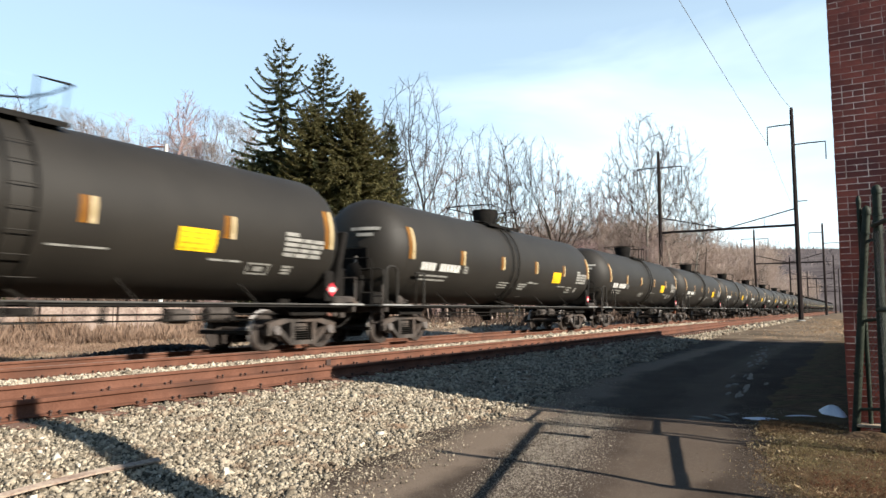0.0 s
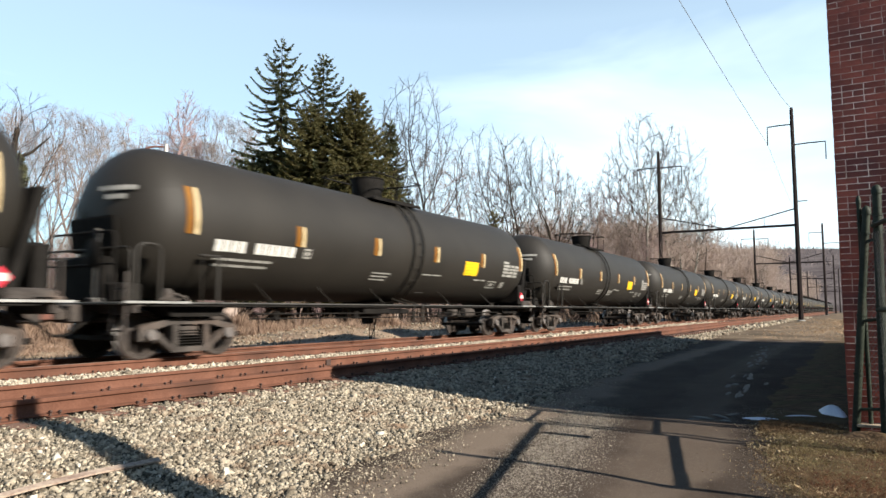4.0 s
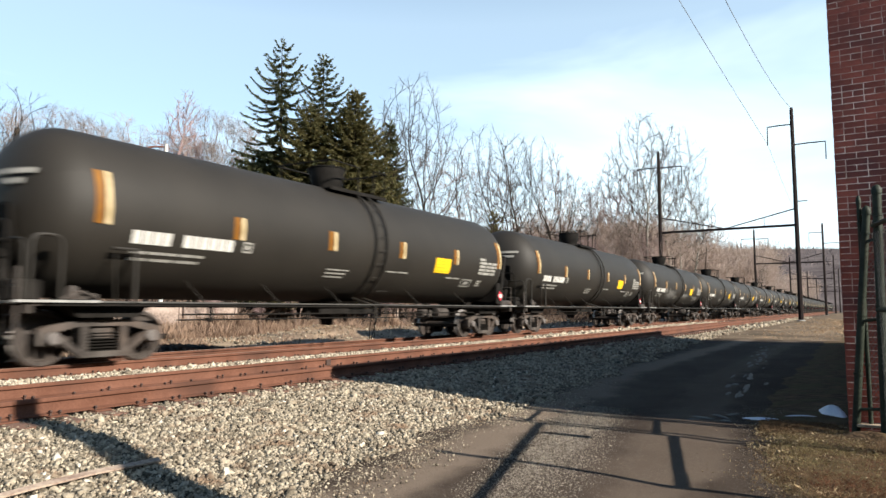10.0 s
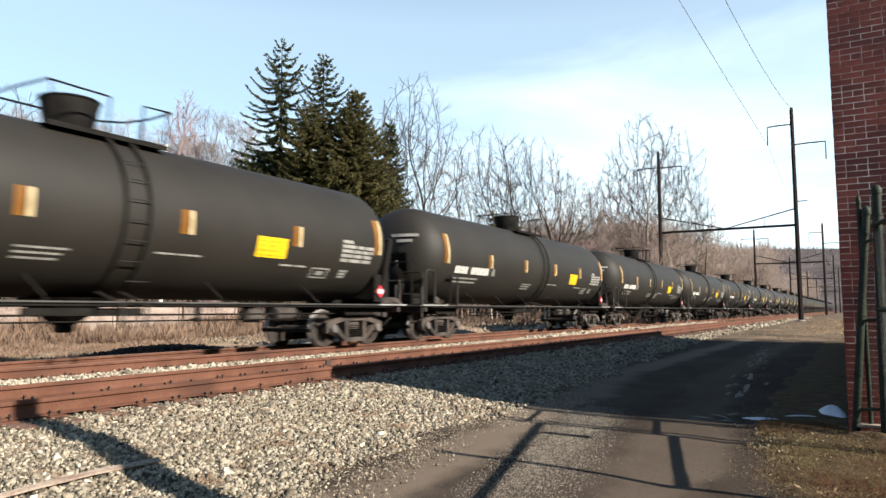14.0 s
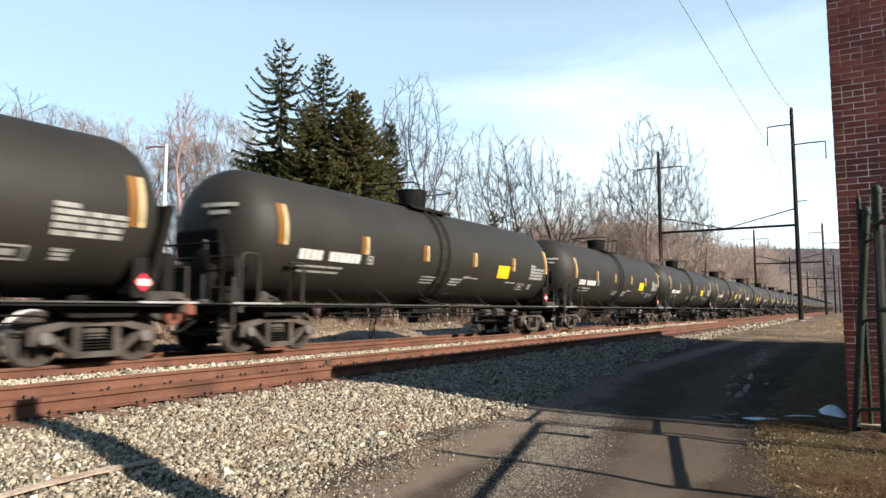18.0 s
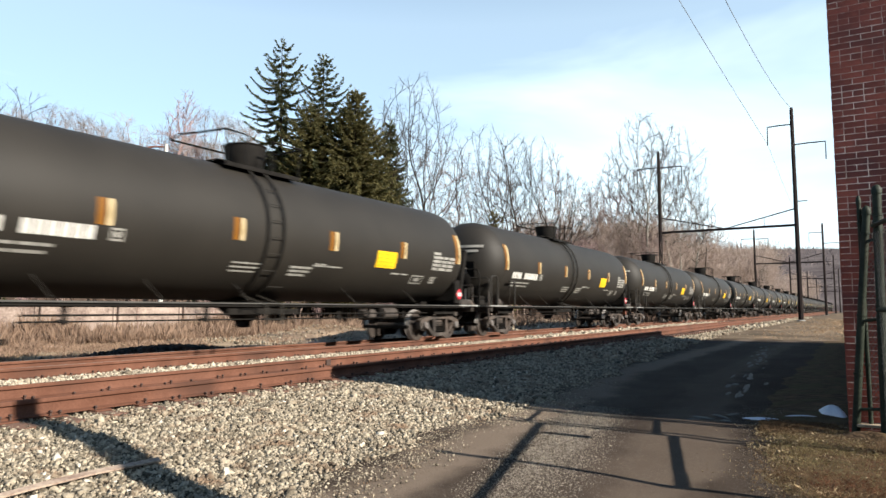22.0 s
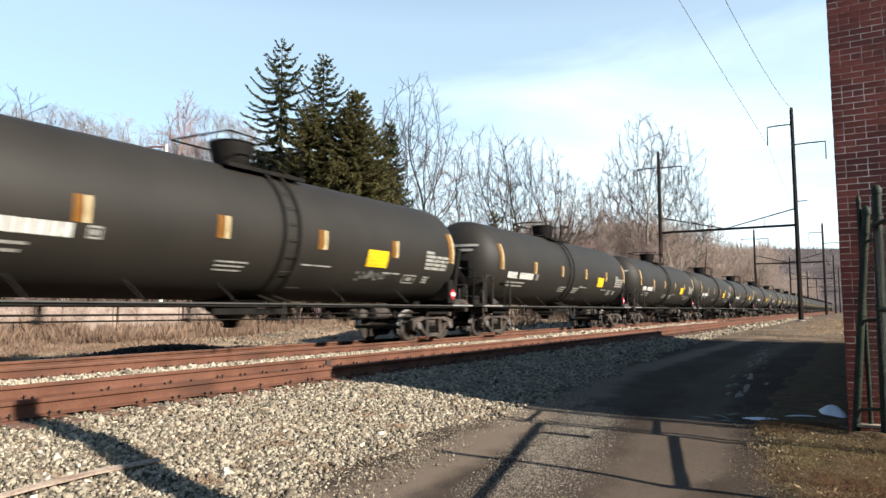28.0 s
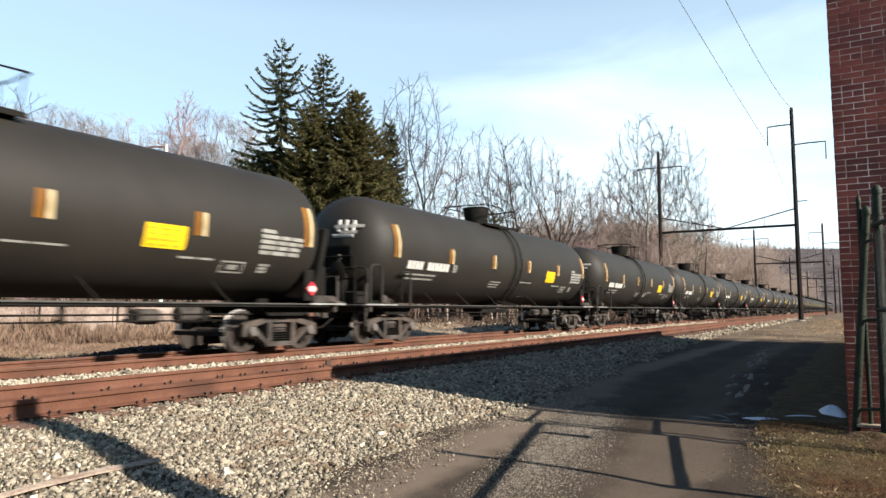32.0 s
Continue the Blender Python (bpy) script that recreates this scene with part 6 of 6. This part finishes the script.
# a dark shrub and some pale rubble beside the far track
plant(1, 19.4, 15.0, 2.3, wide=1.5)
plant(4, 20.9, 16.0, 1.9, wide=1.4)
lump("snow_patch", "old snow lying in dry grass beyond the tracks", 18.2, 37.0, 0.9, 0.3, 0.08, SNOW, 0, seed=61)
lump("snow_patch", "thin strip of old snow in the dry grass", 14.1, 26.3, 0.5, 0.14, 0.05, SNOW, 8, seed=62)
lump("snow_patch", "thin strip of old snow in the dry grass", 11.6, 25.2, 0.4, 0.15, 0.05, SNOW, -6, seed=63)
CLINKER = material("dark_clinker", (0.030, 0.027, 0.025), (0.115, 0.098, 0.085), 6.0, 0.95, 0, 0.9, 25, 0.2, c3=(0.12, 0.065, 0.045), stain=0.6, spec=0.06)
lump("clinker_heap", "long low heap of dark clinker beside the far track", 11.0, 15.25, 2.5, 0.55, 0.24, CLINKER, 0, "cinders", seed=81)
rng_c = np.random.default_rng(83)
u_c, a_c = np.sqrt(rng_c.uniform(0, 1, 2600)), rng_c.uniform(0, 6.283, 2600)
heap = np.stack([11.0 + 2.5 * u_c * np.cos(a_c), 15.25 + 0.55 * u_c * np.sin(a_c), 0.12 + 0.24 * (1 - u_c ** 2)], 1)
stone_field("clinker_stones", "dark clinker lumps strewn beside the far track", [
    scatter(4.0, 15.0, 14.6, 15.6, 5000, 0.015, 0.05, 82, None, 0.05),
    chips(heap, rng_c.uniform(0.015, 0.055, 2600), rng_c)], CLINKER)
lump("pale_rubble", "low heap of pale broken concrete by the track", 16.3, 14.8, 1.1, 0.5, 0.16, CONCRETE, 20, "rubble", seed=44)
# dark-limbed trees beyond the low wall
plant(0, 19.6, 41.2, 14.5)
plant(1, 18.0, 43.2, 10.0)


def ivy_trunk(x, y, h, seed):
    """A stout dark trunk wrapped in ivy, with a few stub limbs."""
    rng = np.random.default_rng(seed)
    t = thing("ivy_tree", "stout dark tree trunk wrapped in old ivy", "tree", at=pose(x, y, 0))
    part("trunk", Shape().tube([(0, 0, -0.2), (0.1, 0, h * 0.4), (-0.1, 0.1, h * 0.75), (0.1, 0, h)], [0.42, 0.34, 0.24, 0.1], 9), BARK, t)
    for a, z, L in ((0.4, 0.55, 2.6), (2.6, 0.65, 2.2), (4.4, 0.72, 2.0), (5.6, 0.84, 1.8)):
        d = Vector((math.cos(a), math.sin(a), 0.55))
        part("limb", Shape().tube([Vector((0, 0, h * z)), Vector((0, 0, h * z)) + d * (L * 0.5), Vector((0, 0, h * z)) + d * L + Vector((0, 0, 0.5))], [0.14, 0.09, 0.03], 7), BARK, t)
    n = 5200
    z = h * 0.86 * rng.uniform(0, 1, n) ** 0.9
    a = rng.uniform(0, 2 * np.pi, n)
    r = 0.30 + 0.42 * rng.uniform(0, 1, n) * (0.7 + 0.5 * np.sin(z * 1.7 + 2 * np.sin(a)))
    c = np.stack([r * np.cos(a), r * np.sin(a), z], 1)
    d1, d2 = rng.normal(size=(n, 3)) * 0.075, rng.normal(size=(n, 3)) * 0.075
    v = np.stack([c - d1, c + d2, c + d1, c - d2], 1).reshape(-1, 3)
    k = 4 * np.arange(n)[:, None]
    f = np.concatenate([k + np.array([[0, 1, 2]]), k + np.array([[0, 2, 3]])], 1).reshape(-1, 3)
    part("ivy", triangles("ivy", v, f, NEEDLE), NEEDLE, t, "dense dark ivy leaves")["kind"] = "stuff"


ivy_trunk(19.7, 41.6, 12.0, 90)
# pale-stemmed trees beside the line
for x, y, h in ((112.0, 28.5, 15.0), (116.0, 26.0, 13.0), (124.0, 26.5, 15.5), (128.0, 24.5, 13.5), (108.0, 30.0, 14.5), (138.0, 25.0, 15.0), (150.0, 24.5, 15.0)):
    plant(2, x, y, h)
# the wood behind: slender trees in loose rows
rng_w = random.Random(77)
for k in range(70):
    ang = radians(rng_w.uniform(12.0, 30.0))
    d = rng_w.uniform(70, 115)
    plant(rng_w.choice((4, 4, 6, 7, 7)), d * math.cos(ang), d * math.sin(ang), (rng_w.uniform(0.085, 0.115) * d + 1.0) * 1.05)


def far_kind(seed):
    """Corners and triangles of one small fuzzy leafless tree, one metre high."""
    rng = random.Random(seed)
    trunk, twigs = Shape(), Shape()
    o = {"wob": 0.07, "rise": 0.04, "depth": 4, "limbs": 4, "first": (10, 32), "fork": (16, 40), "three": 0.4, "limb": 0.75, "ratio": 0.80, "shoots": 3, "thin": 0.019, "stem": 0.2, "girth": 0.15}
    fan(trunk, twigs, Vector((0, 0, -0.2)), Vector((0, 0, 1)), 4.0, 0.15, 0, rng, o)
    tv, tf = [], []
    for sh in (trunk, twigs):
        k = len(tv)
        tv += sh.v
        for q in sh.f:
            for j in range(1, len(q) - 1):
                tf.append((q[0] + k, q[j] + k, q[j + 1] + k))
    v = np.array(tv)
    return v / v[:, 2].max(), np.array(tf)


def wood(name, label, mat, count, seed, a0, a1, d0, d1, h0, h1, y_min=20.0):
    """A far wood: many small trees in one mesh."""
    rng = np.random.default_rng(seed)
    verts, tris, k = [], [], 0
    for _ in range(count):
        ang, d = radians(rng.uniform(a0, a1)), rng.uniform(d0, d1)
        x, y = d * math.cos(ang), d * math.sin(ang)
        if y < y_min:
            continue
        v, t = FAR[rng.integers(len(FAR))]
        h, a, w = rng.uniform(h0, h1), rng.uniform(0, 6.28), rng.uniform(0.8, 1.2)
        c, s = math.cos(a) * w * h, math.sin(a) * w * h
        verts.append(np.stack([v[:, 0] * c - v[:, 1] * s + x, v[:, 0] * s + v[:, 1] * c + y, v[:, 2] * h], 1))
        tris.append(t + k)
        k += len(v)
    ob = new(name, triangles(name, np.concatenate(verts), np.concatenate(tris), mat))
    return tagged(ob, label, "wood", kind="stuff")


FAR = [far_kind(200 + q) for q in range(5)]
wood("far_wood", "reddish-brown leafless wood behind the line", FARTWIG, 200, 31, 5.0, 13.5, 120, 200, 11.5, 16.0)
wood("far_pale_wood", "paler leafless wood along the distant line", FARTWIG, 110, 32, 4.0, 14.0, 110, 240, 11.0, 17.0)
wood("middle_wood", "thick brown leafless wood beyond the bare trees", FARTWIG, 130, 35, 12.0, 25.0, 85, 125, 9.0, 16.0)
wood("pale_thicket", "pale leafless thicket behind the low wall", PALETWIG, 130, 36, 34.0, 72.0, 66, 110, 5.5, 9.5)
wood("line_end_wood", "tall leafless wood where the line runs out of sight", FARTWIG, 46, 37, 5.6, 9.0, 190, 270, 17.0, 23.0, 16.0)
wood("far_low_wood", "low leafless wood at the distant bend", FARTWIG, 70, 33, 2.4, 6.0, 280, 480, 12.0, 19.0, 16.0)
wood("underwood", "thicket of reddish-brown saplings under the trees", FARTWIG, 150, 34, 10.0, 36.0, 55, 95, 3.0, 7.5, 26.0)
for k in range(44):
    ang = radians(rng_w.uniform(28.0, 66.0))
    d = rng_w.uniform(70, 110)
    plant(rng_w.choice((3, 5, 6, 6)), d * math.cos(ang), d * math.sin(ang), rng_w.uniform(7, 11.0))
# low reddish saplings among the grass and under the trees
for k in range(46):
    x = rng_w.uniform(14, 100)
    plant(7, x, rng_w.uniform(27, 33), rng_w.uniform(1.6, 4.2), wide=1.2)
for kk in KINDS:
    for o in list(kk.children_recursive) + [kk]:
        bpy.data.objects.remove(o)


# ---------------------------------------------------------------- brush, grass, bank, distance
def blades(name, label, mat, region, count, h0, h1, w, seed, lean=0.35, cat="grass", lift=0.0, low=0.08, edge=None):
    rng = np.random.default_rng(seed)
    x0, x1, y0, y1 = region
    xs, ys = rng.uniform(x0, x1, count), rng.uniform(y0, y1, count)
    if edge:
        ok = ys < np.array([edge(a) for a in xs]) + rng.normal(-0.05, 0.13, count)
        xs, ys = xs[ok], ys[ok]
        count = len(xs)
    clump = np.array([noise.noise(Vector((a * 0.35, b * 0.35, seed))) + 0.6 * noise.noise(Vector((a * 1.3, b * 1.3, seed + 5))) for a, b in zip(xs, ys)])
    hs = rng.uniform(h0, h1, count) * np.clip(0.75 + 1.5 * clump, low, 1.9)
    zs = np.array([top_at(a, b) for a, b in zip(xs, ys)]) - 0.04 + lift
    a = rng.uniform(0, 2 * np.pi, count)
    lx, ly = rng.normal(0, lean, count) * hs, rng.normal(0, lean, count) * hs
    dx, dy = np.cos(a) * w, np.sin(a) * w
    v = np.stack([np.stack([xs - dx, ys - dy, zs], 1), np.stack([xs + dx, ys + dy, zs], 1), np.stack([xs + lx * 0.4 + dx * 0.6, ys + ly * 0.4 + dy * 0.6, zs + hs * 0.6], 1), np.stack([xs + lx, ys + ly, zs + hs], 1)], 1).reshape(-1, 3)
    k = 4 * np.arange(count)[:, None]
    t = np.concatenate([k + np.array([[0, 1, 2]]), k + np.array([[0, 2, 3]])], 1).reshape(-1, 3)
    ob = new(name, triangles(name, v, t, mat))
    return tagged(ob, label, cat, kind="stuff")


LOWBRUSH = material("reddish_brush", (0.105, 0.064, 0.045), (0.35, 0.245, 0.175), 0.35, 0.9, 0, 0, 8, 0.15, island=0.6, spec=0.1)
leafy(LOWBRUSH)
blades("dry_grass", "tall tan dry winter grass beyond the tracks", GRASS, (0.0, 36.0, 20.0, 33.0), 70000, 0.03, 0.14, 0.0036, 1, 0.5, low=0.05)
blades("dry_grass_far", "tan dry grass further along the line", BRUSH, (36.0, 130.0, 19.0, 34.0), 26000, 0.25, 0.7, 0.016, 2)
blades("bank_weeds", "sparse dead weeds and stalks on the sandy bank", LOWBRUSH, (19.0, 62.0, 19.0, 25.0), 9000, 0.05, 0.30, 0.003, 70, 0.4, "weeds", low=0.02)
blades("brown_brush", "low tangled brown brush under the trees", BRUSH, (0.0, 62.0, 39.0, 64.0), 36000, 0.6, 2.3, 0.009, 3, 0.5, "brush")
blades("low_brush", "tall tan dead reeds and brush before the pale wall", LOWBRUSH, (9.0, 42.0, 26.0, 33.5), 100000, 0.26, 0.74, 0.0032, 7, 0.16, "brush", low=0.2)
blades("tan_trackside_grass", "tan dead grass on the bank beyond the train", LOWBRUSH, (4.0, 17.0, 15.8, 26.0), 45000, 0.06, 0.24, 0.0028, 85, 0.4, "grass", low=0.2)
blades("brown_brush_far", "brown brush along the distant line", BRUSH, (60.0, 260.0, 20.0, 60.0), 16000, 1.0, 3.6, 0.05, 4, 0.5, "brush")
VERGERED = material("reddish_dead_weeds", (0.050, 0.022, 0.013), (0.17, 0.080, 0.046), 2.0, 0.9, 0, 0, 10, 0.25, island=0.7, spec=0.1)
VERGEGRASS = material("dead_verge_grass", (0.045, 0.029, 0.016), (0.195, 0.128, 0.074), 2.0, 0.9, 0, 0, 10, 0.25, island=0.8, spec=0.1)
blades("verge_grass", "short dead grass and weeds by the wall", VERGEGRASS, (4.0, 8.7, -1.3, 0.95), 70000, 0.010, 0.032, 0.0015, 5, 0.8, lift=0.066, low=0.45, edge=verge_edge)
stone_field("leaf_litter", "brown leaf litter and grit on the verge", [scatter(4.0, 8.6, -1.4, 0.9, 17000, 0.002, 0.0065, 61, lambda x, y, r: y < verge_edge(x) + 0.25 * r)], VERGEGRASS)
blades("reddish_verge_litter", "reddish dead weeds at the fence foot", VERGERED, (4.0, 7.6, -1.4, 0.35), 16000, 0.010, 0.03, 0.0018, 62, 0.9, lift=0.066, low=0.3)

MOSS = material("sunlit_olive_moss", (0.095, 0.080, 0.036), (0.27, 0.215, 0.110), 3.0, 0.9, 0, 0, 12, 0.2, island=0.7, spec=0.1)
STRAW = material("bleached_straw", (0.20, 0.135, 0.075), (0.46, 0.345, 0.215), 3.0, 0.9, 0, 0, 12, 0.2, island=0.7, spec=0.1)
for _m in (MOSS, STRAW, VERGEGRASS, VERGERED):
    leafy(_m, 0.35)
VERGEPEBBLE = material("pale_verge_pebbles", (0.04, 0.028, 0.017), (0.30, 0.235, 0.15), 9.0, 0.9, 0, 0.3, 60, 0.2, island=1.0, spec=0.04)
stone_field("verge_pebbles", "pale pebbles and grit trodden into the verge", [
    scatter(6.8, 8.7, -0.1, 1.0, 1900, 0.003, 0.010, 71, lambda x, y, r: y < verge_edge(x) + 0.3 * r, 0.028),
    scatter(4.4, 6.8, -0.8, 0.75, 2200, 0.002, 0.007, 72, lambda x, y, r: y < verge_edge(x) + 0.3 * r, 0.028),
    scatter(5.0, 8.6, 0.6, 2.2, 1500, 0.002, 0.005, 73, lambda x, y, r: y < verge_edge(x) + 0.7 * r * r)], VERGEPEBBLE)
blades("mossy_tufts", "olive mossy tufts along the road's edge by the wall", MOSS, (6.9, 8.5, -0.1, 0.95), 7000, 0.007, 0.024, 0.0026, 65, 0.9, lift=0.055, low=0.05, edge=verge_edge)
blades("roadside_grass", "thin short dead grass along the road", VERGEGRASS, (-6.0, 4.4, -4.0, 0.9), 22000, 0.012, 0.045, 0.004, 75, 0.8, lift=0.05, low=0.25, edge=verge_edge)
blades("fence_foot_grass", "thin short dead grass along the fence", VERGEGRASS, (4.0, 8.7, -4.0, -1.1), 9000, 0.012, 0.045, 0.004, 76, 0.8, lift=0.05, low=0.25)
blades("mossy_clumps", "olive moss clumps on the verge", MOSS, (4.6, 7.2, -0.7, 0.75), 6000, 0.007, 0.024, 0.0026, 66, 0.8, lift=0.06, low=0.02, edge=verge_edge)
blades("straw_tufts", "bleached straw tufts on the verge", STRAW, (4.4, 5.6, -0.75, 0.4), 2200, 0.012, 0.04, 0.0014, 67, 0.9, lift=0.055, low=0.02)
blades("yard_grass", "thin dry grass on the gravel yard", GRASS, (33.0, 90.0, -5.8, 4.4), 26000, 0.03, 0.16, 0.010, 68, 0.5, low=0.02)
stone_field("yard_stones", "loose stones strewn over the gravel yard", [scatter(32.0, 60.0, -5.5, 5.6, 1500, 0.012, 0.03, 69)], STONE)

stone_field("trackside_rubble", "pale stones and litter strewn beyond the far track", [
    scatter(19.0, 34.0, 16.5, 26.0, 2200, 0.015, 0.055, 71), scatter(34.0, 70.0, 15.5, 24.0, 1800, 0.04, 0.10, 72)])
bank = Shape()
BN, BM = 90, 26
for i in range(BN + 1):
    for j in range(BM + 1):
        x, y = 19.0 + 45 * i / BN, 16.4 + 9.0 * j / BM
        bank.v.append((x, y, bank_top(x, y)))
bank.f = [(i * (BM + 1) + j, (i + 1) * (BM + 1) + j, (i + 1) * (BM + 1) + j + 1, i * (BM + 1) + j + 1) for i in range(BN) for j in range(BM)]
SAND = material("sandy_bank_soil", (0.085, 0.056, 0.036), (0.27, 0.190, 0.124), 0.6, 0.95, 0, 0.6, 9, 0.16, c3=(0.060, 0.042, 0.030), stain=0.56)
thing("earth_bank", "long low bank of bare sandy soil beyond the tracks", "earth bank", kind="structure", shape=bank, mat=SAND)

PALEWALL = material("pale_pinkish_wall", (0.10, 0.070, 0.057), (0.285, 0.222, 0.185), 1.1, 0.9, 0, 0.3, 8, 0.2)
low_wall = thing("low_wall", "long low pale wall far behind the dry grass", "wall")
for k in range(7):
    part("wall_panel", Shape().box((4.0 + 4.1 * k, 36.5 - 0.25 * k, 0.80), (3.9, 0.25, 1.6), 0.03), PALEWALL, low_wall)
    part("wall_post", Shape().box((6.05 + 4.1 * k, 36.5 - 0.25 * k, 0.85), (0.2, 0.35, 1.9), 0.03), PALEWALL, low_wall)

lamp = thing("white_pole", "slender white pole with a short reddish arm", "pole", at=pose(26.2, 36.6, 0))
part("shaft", Shape().tube([(0, 0, -0.2), (0, 0, 11.7)], [0.15, 0.11], 10), WHITE, lamp)
part("arm", Shape().tube([(0, 0, 11.55), (-0.55, 0.5, 11.5), (-0.9, 0.8, 11.35)], 0.06, 6), RUSTRED, lamp, "short reddish arm")

hill = Shape()
HN = 60
for i in range(HN + 1):
    for j in range(7):
        x = 420.0 + j * 110
        y = -900.0 + i * 35
        ridge = 62.0 + 16 * math.sin(i * 0.23 + 1.1) + 7 * noise.noise(Vector((i * 0.35, 2.0, 0)))
        hill.v.append((x, y, -2.0 + ridge * math.sin(min(j / 5, 1.0) * math.pi / 2) * (0.6 + 0.4 * min(1.0, max(0.0, (i - 6) / 12)))))
hill.f = [(i * 7 + j, (i + 1) * 7 + j, (i + 1) * 7 + j + 1, i * 7 + j + 1) for i in range(HN) for j in range(6)]
thing("wooded_hill", "distant hill covered in bare brown winter woods", "hill", kind="structure", shape=hill, mat=HILLWOOD)
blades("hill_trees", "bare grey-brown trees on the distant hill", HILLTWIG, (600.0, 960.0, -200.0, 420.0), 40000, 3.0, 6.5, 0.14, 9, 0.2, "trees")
hv = bpy.data.objects["hill_trees"].data
co = np.empty(len(hv.vertices) * 3, dtype=np.float32)
hv.vertices.foreach_get("co", co)
co = co.reshape(-1, 4, 3)
hi = np.clip((co[:, :, 0].mean(1) - 420) / 110, 0, 6)
for q in range(len(co)):
    jj, ii = hi[q], (co[q, :, 1].mean() + 900) / 35
    ridge = 62.0 + 16 * math.sin(ii * 0.23 + 1.1)
    co[q, :, 2] += ridge * math.sin(min(jj / 5, 1.0) * math.pi / 2) * (0.6 + 0.4 * min(1.0, max(0.0, (ii - 6) / 12))) - 6
hv.vertices.foreach_set("co", co.ravel())
lay_bricks()


# ---------------------------------------------------------------- motion
# small surges of the train, in metres, second by second
SLIP = {1: -0.06, 2: -0.1, 3: -0.06, 5: 0.15, 6: 0.31, 7: 0.1, 8: 0.03, 9: -0.08, 10: -0.03, 11: -0.07, 12: 0.11, 13: 0.18, 14: -0.04, 16: -0.1, 17: -0.15, 18: -0.09, 19: 0.1, 20: -0.13, 21: -0.28, 22: -0.35,
        23: 0.2, 24: 0.24, 25: 0.31, 26: 0.2, 27: 0.12, 28: 0.08, 29: -0.07, 30: -0.12, 31: -0.09, 32: 0.11}


def train_x(t):
    """Where the first car's middle stands at t seconds."""
    k = int(min(max(t, 0), 31))
    u = t - k
    u = u * u * (3 - 2 * u)
    drift = SLIP.get(k, 0.0) * (1 - u) + SLIP.get(k + 1, 0.0) * u
    return 4.845 - PITCH - 15.6045 * t + 0.004325 * t * t + drift


def motions():
    ts = [float(k) for k in range(0, 33)]
    for i, c in enumerate(cars):
        walk(c, [(t, pose(train_x(t) + i * PITCH, TRACK_2, RAIL)) for t in ts])
    # wheels roll while their car is near
    for i, c in enumerate(cars[:NEAR_CARS]):
        wheels = [w for b in c.children if b.name.startswith("bogie") for w in b.children if w.name.startswith("wheelset")]
        spin = [k for k in range(0, 961) if -16 < train_x(k / 30) + i * PITCH < 62]
        if not spin:
            continue
        for w in wheels:
            x, y, z = w.matrix_basis.translation
            turn = lambda k: (train_x(k / 30) - train_x(spin[0] / 30)) / 0.457 * 57.29578
            rows = [(k / 30, pose(x, y, z, 0, turn(k), 0)) for k in spin]
            if spin[0] > 0:
                rows.insert(0, (0.0, pose(x, y, z)))
            if spin[-1] < 960:
                rows.append((32.0, pose(x, y, z, 0, turn(spin[-1]), 0)))
            walk(w, rows)


motions()
